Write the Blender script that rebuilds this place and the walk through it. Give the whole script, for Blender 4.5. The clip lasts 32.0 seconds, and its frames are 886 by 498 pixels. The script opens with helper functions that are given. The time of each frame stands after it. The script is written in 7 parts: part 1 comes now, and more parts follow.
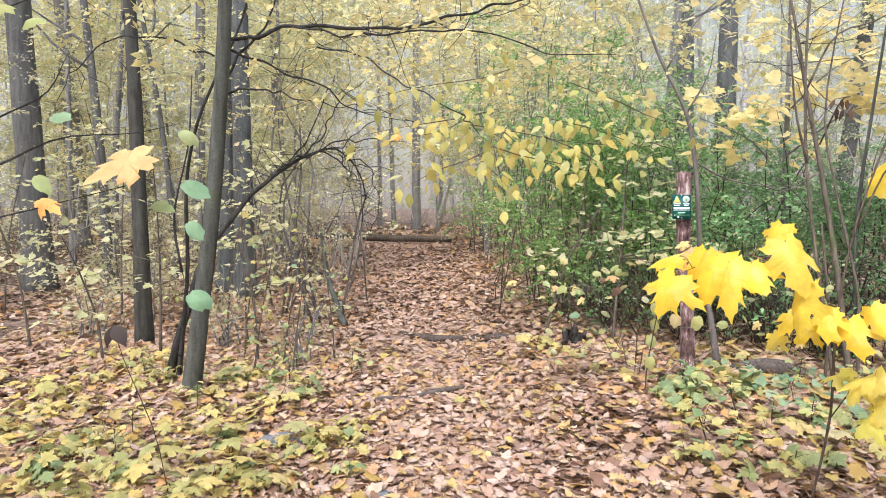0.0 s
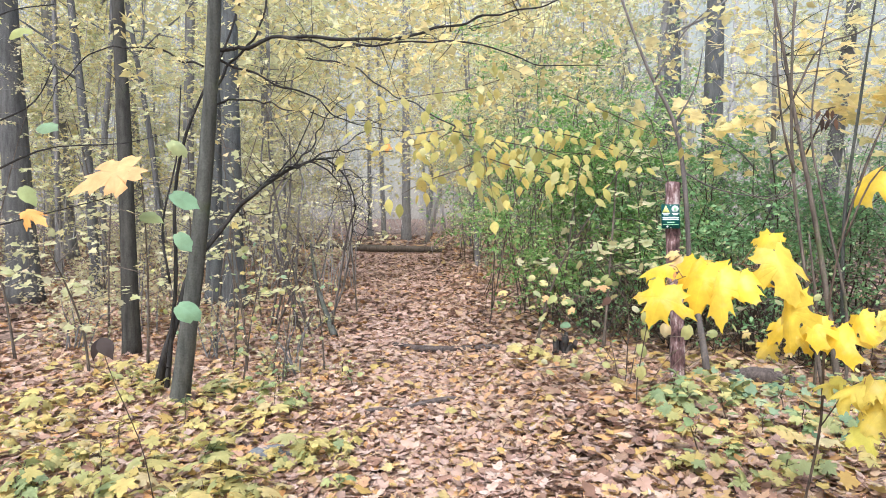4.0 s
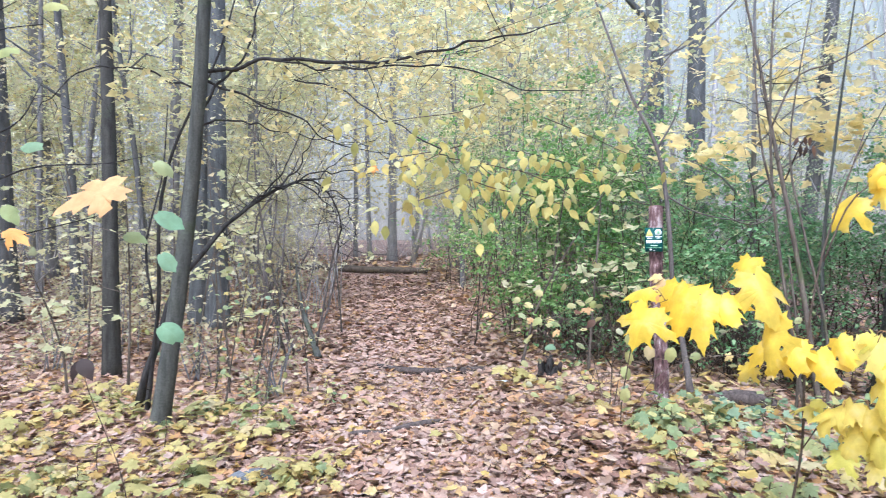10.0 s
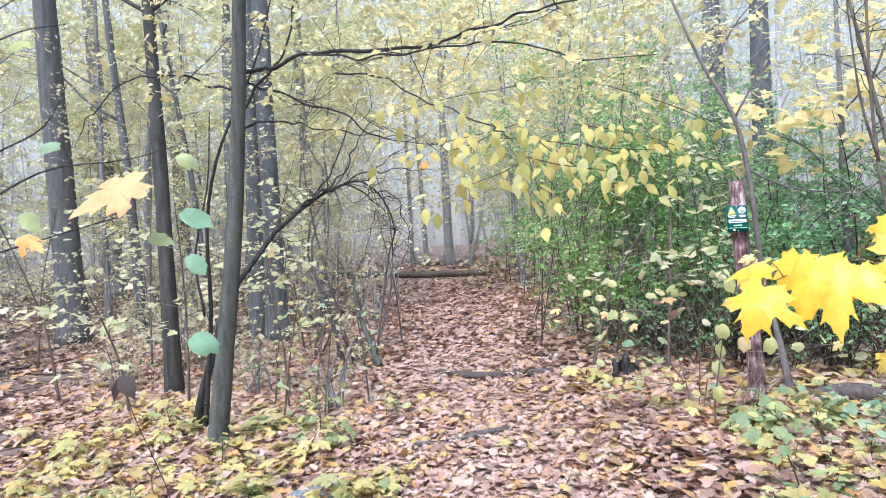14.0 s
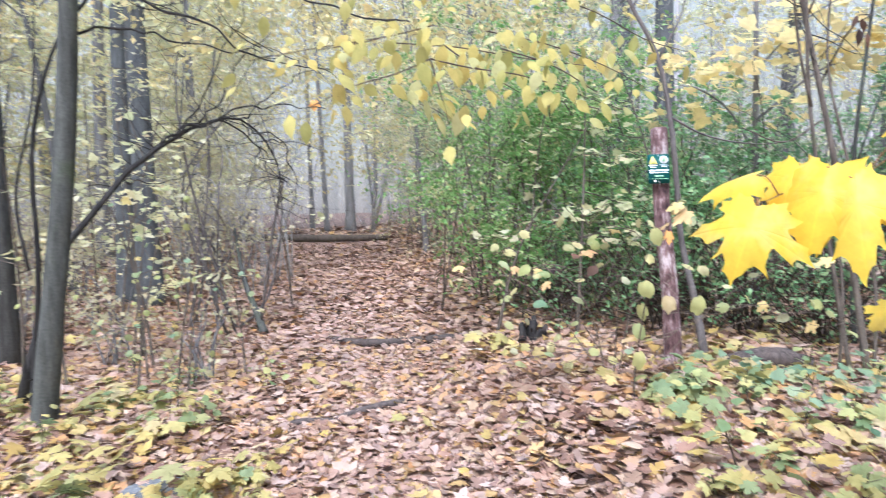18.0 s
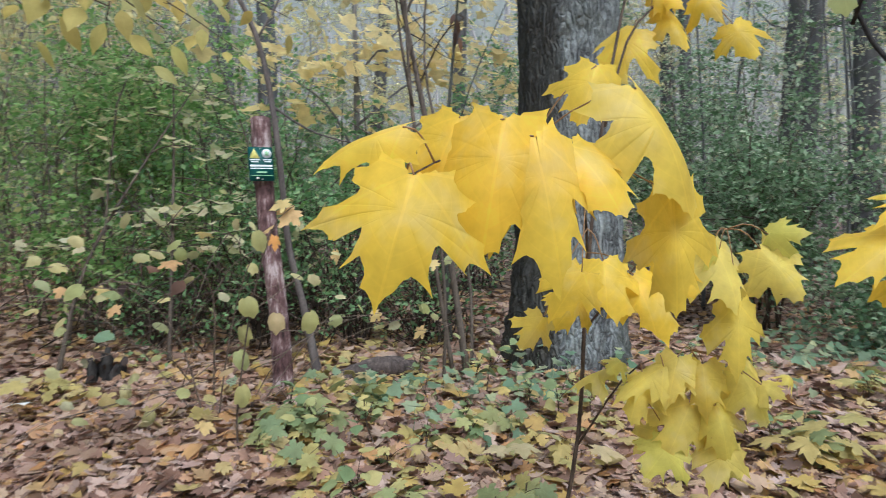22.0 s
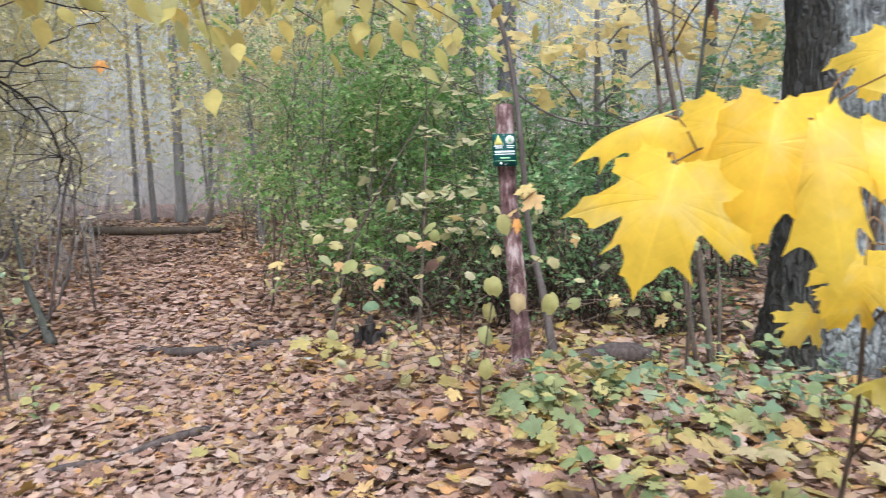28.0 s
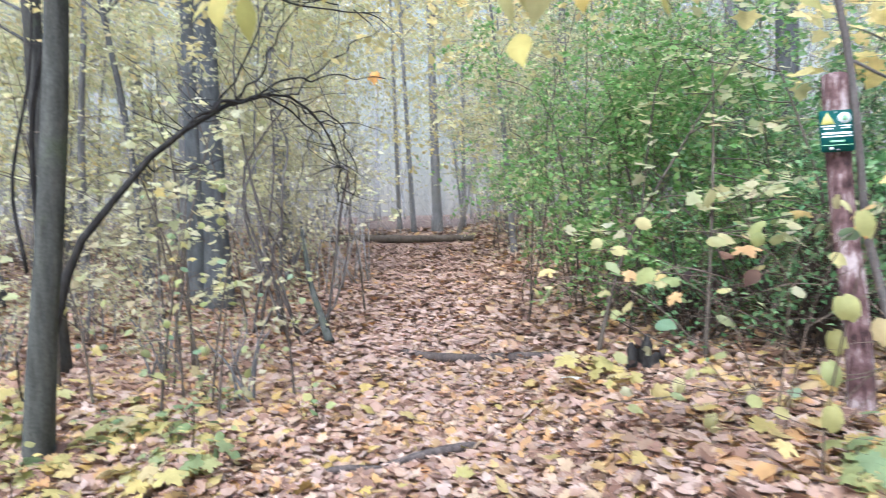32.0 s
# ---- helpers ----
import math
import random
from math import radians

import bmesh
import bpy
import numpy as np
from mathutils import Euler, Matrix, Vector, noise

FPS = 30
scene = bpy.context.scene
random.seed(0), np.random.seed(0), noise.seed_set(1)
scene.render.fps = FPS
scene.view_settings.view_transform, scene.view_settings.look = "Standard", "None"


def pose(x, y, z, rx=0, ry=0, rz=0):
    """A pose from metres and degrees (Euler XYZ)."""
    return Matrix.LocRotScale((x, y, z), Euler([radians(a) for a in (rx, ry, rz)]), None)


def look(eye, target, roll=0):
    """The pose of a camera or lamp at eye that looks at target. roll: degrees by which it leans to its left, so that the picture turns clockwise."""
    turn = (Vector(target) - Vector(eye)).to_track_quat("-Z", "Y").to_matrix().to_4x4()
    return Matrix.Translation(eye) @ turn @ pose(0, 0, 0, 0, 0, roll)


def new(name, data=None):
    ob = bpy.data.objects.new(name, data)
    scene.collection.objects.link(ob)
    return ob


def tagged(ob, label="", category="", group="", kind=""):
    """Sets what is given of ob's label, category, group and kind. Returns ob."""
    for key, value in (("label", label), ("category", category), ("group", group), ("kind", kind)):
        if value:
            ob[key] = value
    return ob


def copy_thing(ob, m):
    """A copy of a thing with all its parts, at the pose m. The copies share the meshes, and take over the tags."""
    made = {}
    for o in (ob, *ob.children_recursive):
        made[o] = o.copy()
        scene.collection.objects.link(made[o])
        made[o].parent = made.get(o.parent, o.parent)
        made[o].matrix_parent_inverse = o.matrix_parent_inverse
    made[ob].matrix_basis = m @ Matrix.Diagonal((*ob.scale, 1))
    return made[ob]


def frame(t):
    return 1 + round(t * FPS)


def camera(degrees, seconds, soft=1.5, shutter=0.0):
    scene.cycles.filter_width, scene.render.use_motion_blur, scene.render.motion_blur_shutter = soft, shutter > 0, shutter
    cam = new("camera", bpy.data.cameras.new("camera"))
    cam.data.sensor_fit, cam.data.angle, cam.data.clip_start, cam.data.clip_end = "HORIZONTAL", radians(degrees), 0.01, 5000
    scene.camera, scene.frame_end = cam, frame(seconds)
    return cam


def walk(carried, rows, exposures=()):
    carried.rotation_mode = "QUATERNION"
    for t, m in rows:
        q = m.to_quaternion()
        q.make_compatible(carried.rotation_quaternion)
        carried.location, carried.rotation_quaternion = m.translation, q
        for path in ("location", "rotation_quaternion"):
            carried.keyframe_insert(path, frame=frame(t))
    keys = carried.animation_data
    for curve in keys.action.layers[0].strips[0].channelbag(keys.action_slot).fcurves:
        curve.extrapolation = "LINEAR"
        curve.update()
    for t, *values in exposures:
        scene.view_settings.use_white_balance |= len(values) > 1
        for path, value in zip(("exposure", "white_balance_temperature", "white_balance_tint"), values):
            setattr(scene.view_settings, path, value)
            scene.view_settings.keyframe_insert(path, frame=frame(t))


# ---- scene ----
cam = camera(69.96, 32.0, soft=0.95, shutter=0.5)
PATH = [
    (0, look((-0.000, 0.000, 1.542), (-0.000, 4.985, 1.151), 0.54)),
    (0.5, look((-0.001, 0.008, 1.539), (-0.005, 4.992, 1.134), 0.57)),
    (1, look((-0.002, 0.006, 1.540), (0.008, 4.991, 1.142), 0.46)),
    (1.5, look((-0.003, 0.008, 1.540), (0.018, 4.993, 1.150), 0.38)),
    (2, look((-0.001, 0.002, 1.542), (0.034, 4.989, 1.184), 0.48)),
    (2.5, look((-0.003, 0.006, 1.542), (0.039, 4.992, 1.178), 0.27)),
    (3, look((-0.004, 0.004, 1.543), (0.046, 4.990, 1.180), 0.35)),
    (3.5, look((-0.001, 0.005, 1.541), (0.067, 4.995, 1.226), 0.30)),
    (5.5, look((-0.002, 0.010, 1.543), (0.093, 5.000, 1.240), 0.71)),
    (6, look((-0.002, 0.008, 1.541), (0.089, 5.000, 1.277), 0.71)),
    (6.5, look((0.001, 0.003, 1.541), (0.081, 4.997, 1.309), 0.51)),
    (7, look((-0.000, 0.008, 1.539), (0.096, 5.001, 1.296), 0.46)),
    (7.5, look((-0.000, 0.003, 1.543), (0.106, 4.997, 1.337), 0.55)),
    (8, look((-0.001, 0.004, 1.541), (0.122, 4.999, 1.335), 0.51)),
    (8.5, look((-0.004, 0.005, 1.542), (0.095, 5.000, 1.346), 0.60)),
    (9, look((-0.004, 0.003, 1.546), (0.109, 4.999, 1.384), 0.56)),
    (9.5, look((-0.002, -0.002, 1.545), (0.099, 4.994, 1.379), 0.54)),
    (10, look((-0.000, -0.005, 1.545), (0.187, 4.990, 1.404), 0.82)),
    (10.5, look((-0.001, 0.001, 1.547), (0.580, 4.965, 1.408), 1.22)),
    (11, look((-0.007, 0.017, 1.542), (0.900, 4.932, 1.416), 1.33)),
    (11.5, look((-0.019, 0.024, 1.538), (0.881, 4.940, 1.371), 1.12)),
    (12, look((0.007, 0.075, 1.532), (0.707, 5.021, 1.333), -0.38)),
    (12.5, look((0.040, 0.135, 1.517), (-0.043, 5.131, 1.347), -0.59)),
    (13, look((0.040, 0.166, 1.506), (-0.542, 5.125, 1.236), -2.25)),
    (13.5, look((-0.019, 0.241, 1.497), (-0.326, 5.232, 1.432), -3.38)),
    (15.5, look((0.074, 0.552, 1.381), (-0.206, 5.537, 1.109), -0.96)),
    (16, look((0.016, 0.639, 1.373), (-0.058, 5.632, 1.108), -2.28)),
    (16.5, look((-0.039, 0.733, 1.359), (-0.102, 5.722, 1.042), -2.57)),
    (17, look((-0.035, 0.789, 1.346), (-0.145, 5.780, 1.063), -2.88)),
    (17.5, look((0.012, 0.863, 1.324), (0.171, 5.855, 1.094), -1.10)),
    (18, look((0.062, 0.939, 1.315), (0.545, 5.903, 0.956), -0.95)),
    (18.5, look((0.082, 1.018, 1.297), (1.092, 5.895, 0.861), -0.59)),
    (19, look((0.077, 1.132, 1.288), (1.297, 5.972, 1.005), -1.36)),
    (19.5, look((0.070, 1.231, 1.270), (1.523, 6.005, 0.971), -1.01)),
    (20, look((0.134, 1.295, 1.273), (1.703, 6.039, 1.088), -0.48)),
    (20.5, look((0.236, 1.355, 1.255), (2.071, 6.002, 1.061), 1.42)),
    (21, look((0.318, 1.403, 1.255), (2.498, 5.879, 0.791), 0.46)),
    (21.5, look((0.335, 1.444, 1.265), (3.204, 5.517, 0.847), 0.76)),
    (22, look((0.336, 1.497, 1.262), (3.540, 5.322, 0.950), -0.19)),
    (22.5, look((0.325, 1.536, 1.259), (3.841, 5.074, 0.919), -1.06)),
    (23, look((0.359, 1.514, 1.257), (3.994, 4.941, 1.054), 0.14)),
    (23.5, look((0.388, 1.487, 1.264), (4.200, 4.716, 1.064), -0.00)),
    (24, look((0.375, 1.470, 1.265), (4.200, 4.686, 1.090), -0.13)),
    (24.5, look((0.371, 1.461, 1.258), (4.196, 4.677, 1.085), 0.03)),
    (26.5, look((0.317, 1.466, 1.283), (3.629, 5.209, 1.121), -0.28)),
    (27, look((0.300, 1.481, 1.284), (3.196, 5.554, 1.127), -0.92)),
    (27.5, look((0.306, 1.464, 1.279), (2.582, 5.906, 0.984), -0.89)),
    (28, look((0.287, 1.473, 1.271), (1.911, 6.181, 0.831), -0.57)),
    (28.5, look((0.239, 1.551, 1.266), (1.657, 6.331, 0.891), -0.27)),
    (29, look((0.183, 1.592, 1.269), (1.200, 6.483, 1.057), -0.95)),
    (29.5, look((0.142, 1.618, 1.263), (0.757, 6.573, 1.004), -0.97)),
    (30, look((0.146, 1.651, 1.254), (0.389, 6.637, 0.961), -0.76)),
    (30.5, look((0.191, 1.719, 1.250), (0.146, 6.713, 1.013), -0.25)),
    (31, look((0.261, 1.787, 1.232), (0.245, 6.778, 0.932), 0.59)),
    (31.5, look((0.271, 1.810, 1.218), (0.316, 6.791, 0.782), 0.05)),
    (32, look((0.197, 1.880, 1.224), (-0.040, 6.864, 0.897), -1.56)),
]
# ---- after path ----
walk(cam, PATH, exposures=[(0, 1.35, 5950, 9), (3.5, 1.35, 5850, 9), (6, 1.48, 5130, 10), (12, 1.35, 5130, 11), (13, 1.44, 5160, 11), (16, 1.52, 5160, 12), (18, 1.49, 5210, 12), (19, 1.29, 5280, 7), (20, 1.26, 5160, 5), (21, 0.88, 5390, 6), (22, 0.55, 5480, 7), (24, 0.57, 5380, 11), (27, 0.54, 5580, 12), (28, 0.98, 5610, 11), (29, 1.62, 5250, 6), (30, 1.52, 5190, 9), (32, 1.44, 5190, 8)])

# ---- world, sun ----
SUN_UP, SUN_TURN = 55.0, 200.0
world = bpy.data.worlds.new("overcast_sky")
scene.world = world
world.use_nodes = True
wn = world.node_tree.nodes
sky = wn.new("ShaderNodeTexSky")
sky.sky_type, sky.sun_disc = "NISHITA", False
sky.sun_elevation, sky.sun_rotation = radians(SUN_UP), radians(SUN_TURN)
sky.air_density, sky.dust_density = 1.0, 4.0
wn["Background"].inputs["Strength"].default_value = 0.15
world.node_tree.links.new(sky.outputs[0], wn["Background"].inputs[0])
sun_data = bpy.data.lights.new("sun", "SUN")
sun_data.energy, sun_data.angle, sun_data.color = 1.3, radians(40), (1.0, 0.97, 0.92)
sun = new("sun", sun_data)
sun.matrix_world = look((0, 0, 30), Vector((0, 0, 30)) - 10 * Vector((
    math.sin(radians(SUN_TURN)) * math.cos(radians(SUN_UP)),
    math.cos(radians(SUN_TURN)) * math.cos(radians(SUN_UP)), math.sin(radians(SUN_UP)))))


# ---- materials ----
def blank(name):
    m = bpy.data.materials.new(name)
    m.use_nodes = True
    m.node_tree.nodes.clear()
    return m, m.node_tree.nodes, m.node_tree.links


def ramp_node(nodes, stops, kind="LINEAR"):
    r = nodes.new("ShaderNodeValToRGB")
    r.color_ramp.interpolation = kind
    e = r.color_ramp.elements
    while len(e) < len(stops):
        e.new(0.5)
    for el, (p, c) in zip(e, stops):
        el.position, el.color = p, (*c, 1)
    return r


def noise_node(nodes, links, vec, scale, detail=4, rough=0.6):
    n = nodes.new("ShaderNodeTexNoise")
    n.inputs["Scale"].default_value, n.inputs["Detail"].default_value = scale, detail
    n.inputs["Roughness"].default_value = rough
    links.new(vec, n.inputs["Vector"])
    return n.outputs["Fac"]


def mixed(nodes, links, kind, fac, a, b):
    n = nodes.new("ShaderNodeMix")
    n.data_type, n.blend_type = "RGBA", kind
    for sock, v in ((n.inputs[0], fac), (n.inputs[6], a), (n.inputs[7], b)):
        if hasattr(v, "links"):
            links.new(v, sock)
        elif isinstance(v, tuple):
            sock.default_value = (*v, 1)
        else:
            sock.default_value = v
    return n.outputs[2]


def finish(nodes, links, colour, rough, bump=None, strength=0.3, distance=0.01, thin=0.0, gloss=0.22):
    p = nodes.new("ShaderNodeBsdfPrincipled")
    p.inputs["Roughness"].default_value = rough
    p.inputs["Specular IOR Level"].default_value = gloss
    if isinstance(colour, tuple):
        p.inputs["Base Color"].default_value = (*colour, 1)
    else:
        links.new(colour, p.inputs["Base Color"])
    if bump is not None:
        b = nodes.new("ShaderNodeBump")
        b.inputs["Strength"].default_value, b.inputs["Distance"].default_value = strength, distance
        links.new(bump, b.inputs["Height"])
        links.new(b.outputs[0], p.inputs["Normal"])
    out = nodes.new("ShaderNodeOutputMaterial")
    if thin:
        t = nodes.new("ShaderNodeBsdfTranslucent")
        if isinstance(colour, tuple):
            t.inputs[0].default_value = (*colour, 1)
        else:
            links.new(colour, t.inputs[0])
        s = nodes.new("ShaderNodeMixShader")
        s.inputs[0].default_value = thin
        links.new(p.outputs[0], s.inputs[1])
        links.new(t.outputs[0], s.inputs[2])
        links.new(s.outputs[0], out.inputs[0])
    else:
        links.new(p.outputs[0], out.inputs[0])


def vein_lines(n, l, kind):
    """Veins on a blade: rays from the stalk for a maple leaf, a midrib and side veins for an oval one."""
    uv = n.new("ShaderNodeTexCoord").outputs["UV"]
    sep = n.new("ShaderNodeSeparateXYZ")
    l.new(uv, sep.inputs[0])

    def calc(op, a, b=None, c=None):
        m = n.new("ShaderNodeMath")
        m.operation = op
        for sock, v in zip(m.inputs, (a, b, c)):
            if v is None:
                continue
            if hasattr(v, "links"):
                l.new(v, sock)
            else:
                sock.default_value = v
        return m.outputs[0]

    x, y = calc("ABSOLUTE", sep.outputs["X"]), sep.outputs["Y"]
    if kind == "maple":
        th = calc("ARCTAN2", x, calc("ADD", y, 0.02))
        d = calc("MINIMUM", calc("ABSOLUTE", th), calc("MINIMUM", calc("ABSOLUTE", calc("SUBTRACT", th, 1.05)), calc("ABSOLUTE", calc("SUBTRACT", th, 1.85))))
        r = calc("SQRT", calc("ADD", calc("MULTIPLY", x, x), calc("MULTIPLY", y, y)))
        d = calc("MULTIPLY", d, r)
        side = calc("MULTIPLY", calc("PINGPONG", calc("ADD", calc("MULTIPLY", r, 9.0), calc("MULTIPLY", th, 2.5)), 0.5), 0.12)
    else:
        d = x
        side = calc("MULTIPLY", calc("PINGPONG", calc("SUBTRACT", calc("MULTIPLY", y, 8.0), calc("MULTIPLY", x, 9.0)), 0.5), 0.07)
    main = calc("LESS_THAN", d, 0.014)
    thin_line = calc("MULTIPLY", calc("LESS_THAN", side, 0.007), 0.45)
    return calc("MAXIMUM", main, thin_line)


def leaf_material(name, stops, single=False, thin=0.35, rough=0.55, spots=(0.25, 0.13, 0.05), spot_level=0.68, veins="", highlight=None, relief_depth=0.6, gloss=0.22):
    """Leaves coloured from a ramp, leaf by leaf, with blotches, brown spots and optional painted highlights."""
    m, n, l = blank(name)
    if single:
        src = n.new("ShaderNodeObjectInfo").outputs["Random"]
    else:
        src = n.new("ShaderNodeNewGeometry").outputs["Random Per Island"]
    r = ramp_node(n, stops)
    l.new(src, r.inputs[0])
    pos = n.new("ShaderNodeTexCoord").outputs["Object"]
    big, small = noise_node(n, l, pos, 14.0), noise_node(n, l, pos, 60.0, 5)
    shade = ramp_node(n, [(0.3, (0.78, 0.75, 0.70)), (0.7, (1.12, 1.12, 1.12))])
    l.new(big, shade.inputs[0])
    c = mixed(n, l, "MULTIPLY", 1.0, r.outputs[0], shade.outputs[0])
    # Cream highlights painted into the leaf colour in soft noise patches.
    if highlight:
        wide = ramp_node(n, [(0.52, (0, 0, 0)), (0.70, (0.5, 0.5, 0.5))])
        l.new(noise_node(n, l, pos, 11.0, 3), wide.inputs[0])
        c = mixed(n, l, "MIX", wide.outputs[0], c, highlight)
    mask = ramp_node(n, [(spot_level, (0, 0, 0)), (spot_level + 0.08, (1, 1, 1))])
    l.new(small, mask.inputs[0])
    c = mixed(n, l, "MIX", mask.outputs[0], c, spots)
    relief, deep = small, 0.35
    if veins:
        line = vein_lines(n, l, veins)
        pale = mixed(n, l, "ADD", 0.06, c, c)
        c = mixed(n, l, "MIX", line, c, pale)
        add = n.new("ShaderNodeMath")
        add.operation = "MULTIPLY_ADD"
        l.new(line, add.inputs[0])
        add.inputs[1].default_value = -0.08
        l.new(small, add.inputs[2])
        relief, deep = add.outputs[0], relief_depth
    finish(n, l, c, rough, relief, deep, 0.004, thin, gloss)
    return m


def bark_material(name, dark, light, moss=(0.10, 0.13, 0.05), moss_amount=0.62, groove=14.0, strength=0.6, depth=0.02):
    m, n, l = blank(name)
    tc = n.new("ShaderNodeTexCoord")
    info = n.new("ShaderNodeObjectInfo")
    add = n.new("ShaderNodeVectorMath")
    l.new(tc.outputs["Object"], add.inputs[0])
    l.new(info.outputs["Location"], add.inputs[1])
    mp = n.new("ShaderNodeMapping")
    mp.inputs["Scale"].default_value = (groove, groove, groove * 0.16)
    l.new(add.outputs[0], mp.inputs[0])
    ridge = noise_node(n, l, mp.outputs[0], 2.0, 6, 0.65)
    fine = noise_node(n, l, add.outputs[0], 70.0, 4)
    patch = noise_node(n, l, add.outputs[0], 3.0, 4)
    r = ramp_node(n, [(0.32, dark), (0.68, light)])
    l.new(ridge, r.inputs[0])
    mask = ramp_node(n, [(moss_amount, (0, 0, 0)), (moss_amount + 0.15, (1, 1, 1))])
    l.new(patch, mask.inputs[0])
    c = mixed(n, l, "MIX", mask.outputs[0], r.outputs[0], moss)
    grain = ramp_node(n, [(0.3, (0.75, 0.75, 0.75)), (0.7, (1.15, 1.15, 1.15))])
    l.new(fine, grain.inputs[0])
    c = mixed(n, l, "MULTIPLY", 1.0, c, grain.outputs[0])
    finish(n, l, c, 0.9, ridge, strength, depth, gloss=0.15)
    return m


LITTER = leaf_material("leaf_litter", [(0.0, (0.227, 0.131, 0.092)), (0.14, (0.410, 0.254, 0.183)), (0.30, (0.524, 0.376, 0.297)),
                       (0.38, (0.218, 0.128, 0.095)), (0.46, (0.595, 0.464, 0.393)), (0.56, (0.524, 0.289, 0.123)), (0.66, (0.568, 0.393, 0.175)), (0.73, (0.209, 0.123, 0.095)), (0.80, (0.560, 0.410, 0.262)), (0.9, (0.541, 0.410, 0.341)), (1.0, (0.236, 0.140, 0.104))],
                       thin=0.12, rough=0.5)
LITTER_ONE = leaf_material("single_litter_leaf", [(0.0, (0.33, 0.205, 0.14)), (0.3, (0.49, 0.345, 0.25)), (0.5, (0.57, 0.44, 0.325)),
                           (0.7, (0.52, 0.30, 0.14)), (0.85, (0.53, 0.42, 0.30)), (1.0, (0.62, 0.48, 0.14))], veins="maple", single=True, thin=0.12)
TRODDEN = leaf_material("trodden_leaves", [(0.0, (0.446, 0.302, 0.251)), (0.3, (0.539, 0.381, 0.321)), (0.6, (0.586, 0.442, 0.372)), (0.85, (0.521, 0.344, 0.260)), (1.0, (0.316, 0.205, 0.167))], thin=0.08, rough=0.7)
YELLOW_LITTER = leaf_material("fallen_yellow_leaves", [(0.0, (0.549, 0.409, 0.121)), (0.4, (0.530, 0.428, 0.195)), (0.7, (0.493, 0.326, 0.102)), (1.0, (0.446, 0.409, 0.158))], thin=0.2)
MAPLE = leaf_material("yellow_maple_leaf", [(0.0, (0.95, 0.68, 0.06)), (0.5, (0.96, 0.735, 0.09)), (0.85, (0.95, 0.70, 0.07)), (1.0, (0.92, 0.735, 0.12))], veins="maple", single=True, relief_depth=0.14, gloss=0.4,
                      thin=0.5, rough=0.42, spots=(0.42, 0.19, 0.05), spot_level=0.72, highlight=(0.90, 0.76, 0.30))
MAPLE_LEMON = leaf_material("lemon_maple_leaf", [(0.0, (0.88, 0.72, 0.13)), (0.5, (0.90, 0.78, 0.20)), (0.85, (0.84, 0.75, 0.16)), (1.0, (0.74, 0.72, 0.16))], veins="maple", single=True, relief_depth=0.14, gloss=0.3,
                            thin=0.5, rough=0.5, spots=(0.42, 0.22, 0.06), spot_level=0.71, highlight=(0.88, 0.80, 0.42))
# Maple yellow for the farther trees, lightened in colour to imitate fog.
MAPLE_FAR = leaf_material("hazed_yellow_maple_leaves", [(0.0, (0.92, 0.77, 0.34)), (0.5, (0.93, 0.82, 0.46)), (0.8, (0.92, 0.74, 0.36)), (1.0, (0.88, 0.78, 0.36))], thin=0.6)
CREAM = leaf_material("cream_autumn_leaves", [(0.0, (0.58, 0.54, 0.34)), (0.4, (0.66, 0.62, 0.43)), (0.75, (0.54, 0.53, 0.30)), (1.0, (0.66, 0.56, 0.36))], thin=0.45, rough=0.7)
# Yellowed maple leaves, paled in colour to carry the haze.
MAPLE_PALE = leaf_material("haze_pale_maple_leaves", [(0.0, (0.76, 0.74, 0.40)), (0.5, (0.82, 0.80, 0.54)), (1.0, (0.68, 0.71, 0.38))], thin=0.55)
FAR_PALE = leaf_material("pale_yellow_far_leaves", [(0.0, (0.66, 0.60, 0.28)), (0.4, (0.75, 0.68, 0.36)), (0.75, (0.72, 0.62, 0.27)), (1.0, (0.78, 0.64, 0.33))], thin=0.5, rough=0.7)
# Autumn yellows and greens, lightened further to carry the wood's haze.
PALE = leaf_material("haze_pale_autumn_leaves", [(0.0, (0.62, 0.66, 0.38)), (0.3, (0.76, 0.77, 0.48)), (0.55, (0.79, 0.74, 0.40)), (0.8, (0.80, 0.80, 0.56)), (1.0, (0.82, 0.70, 0.42))], thin=0.58, rough=0.7)
LAYER = leaf_material("pale_yellow_green_layer_leaves", [(0.0, (0.54, 0.58, 0.31)), (0.35, (0.68, 0.69, 0.42)), (0.6, (0.70, 0.65, 0.34)), (0.85, (0.74, 0.74, 0.54)), (1.0, (0.68, 0.55, 0.30))], thin=0.55, rough=0.65)
OVAL = leaf_material("yellow_green_oval_leaf", [(0.0, (0.444, 0.476, 0.220)), (0.3, (0.575, 0.559, 0.287)), (0.5, (0.643, 0.579, 0.259)), (0.72, (0.639, 0.615, 0.415)), (0.9, (0.429, 0.477, 0.253)), (1.0, (0.619, 0.475, 0.267))],
                     veins="oval", single=True, thin=0.42, rough=0.65)
BLUEGREEN = leaf_material("bluish_green_shrub_leaves", [(0.0, (0.122, 0.224, 0.103)), (0.45, (0.227, 0.357, 0.181)), (0.8, (0.368, 0.498, 0.313)), (1.0, (0.546, 0.620, 0.435))], thin=0.4, rough=0.38)
DUSK_LEAVES = leaf_material("pale_bluish_green_leaves", [(0.0, (0.30, 0.40, 0.27)), (0.4, (0.46, 0.55, 0.40)), (0.75, (0.58, 0.62, 0.44)), (1.0, (0.70, 0.64, 0.40))], thin=0.5, rough=0.6)
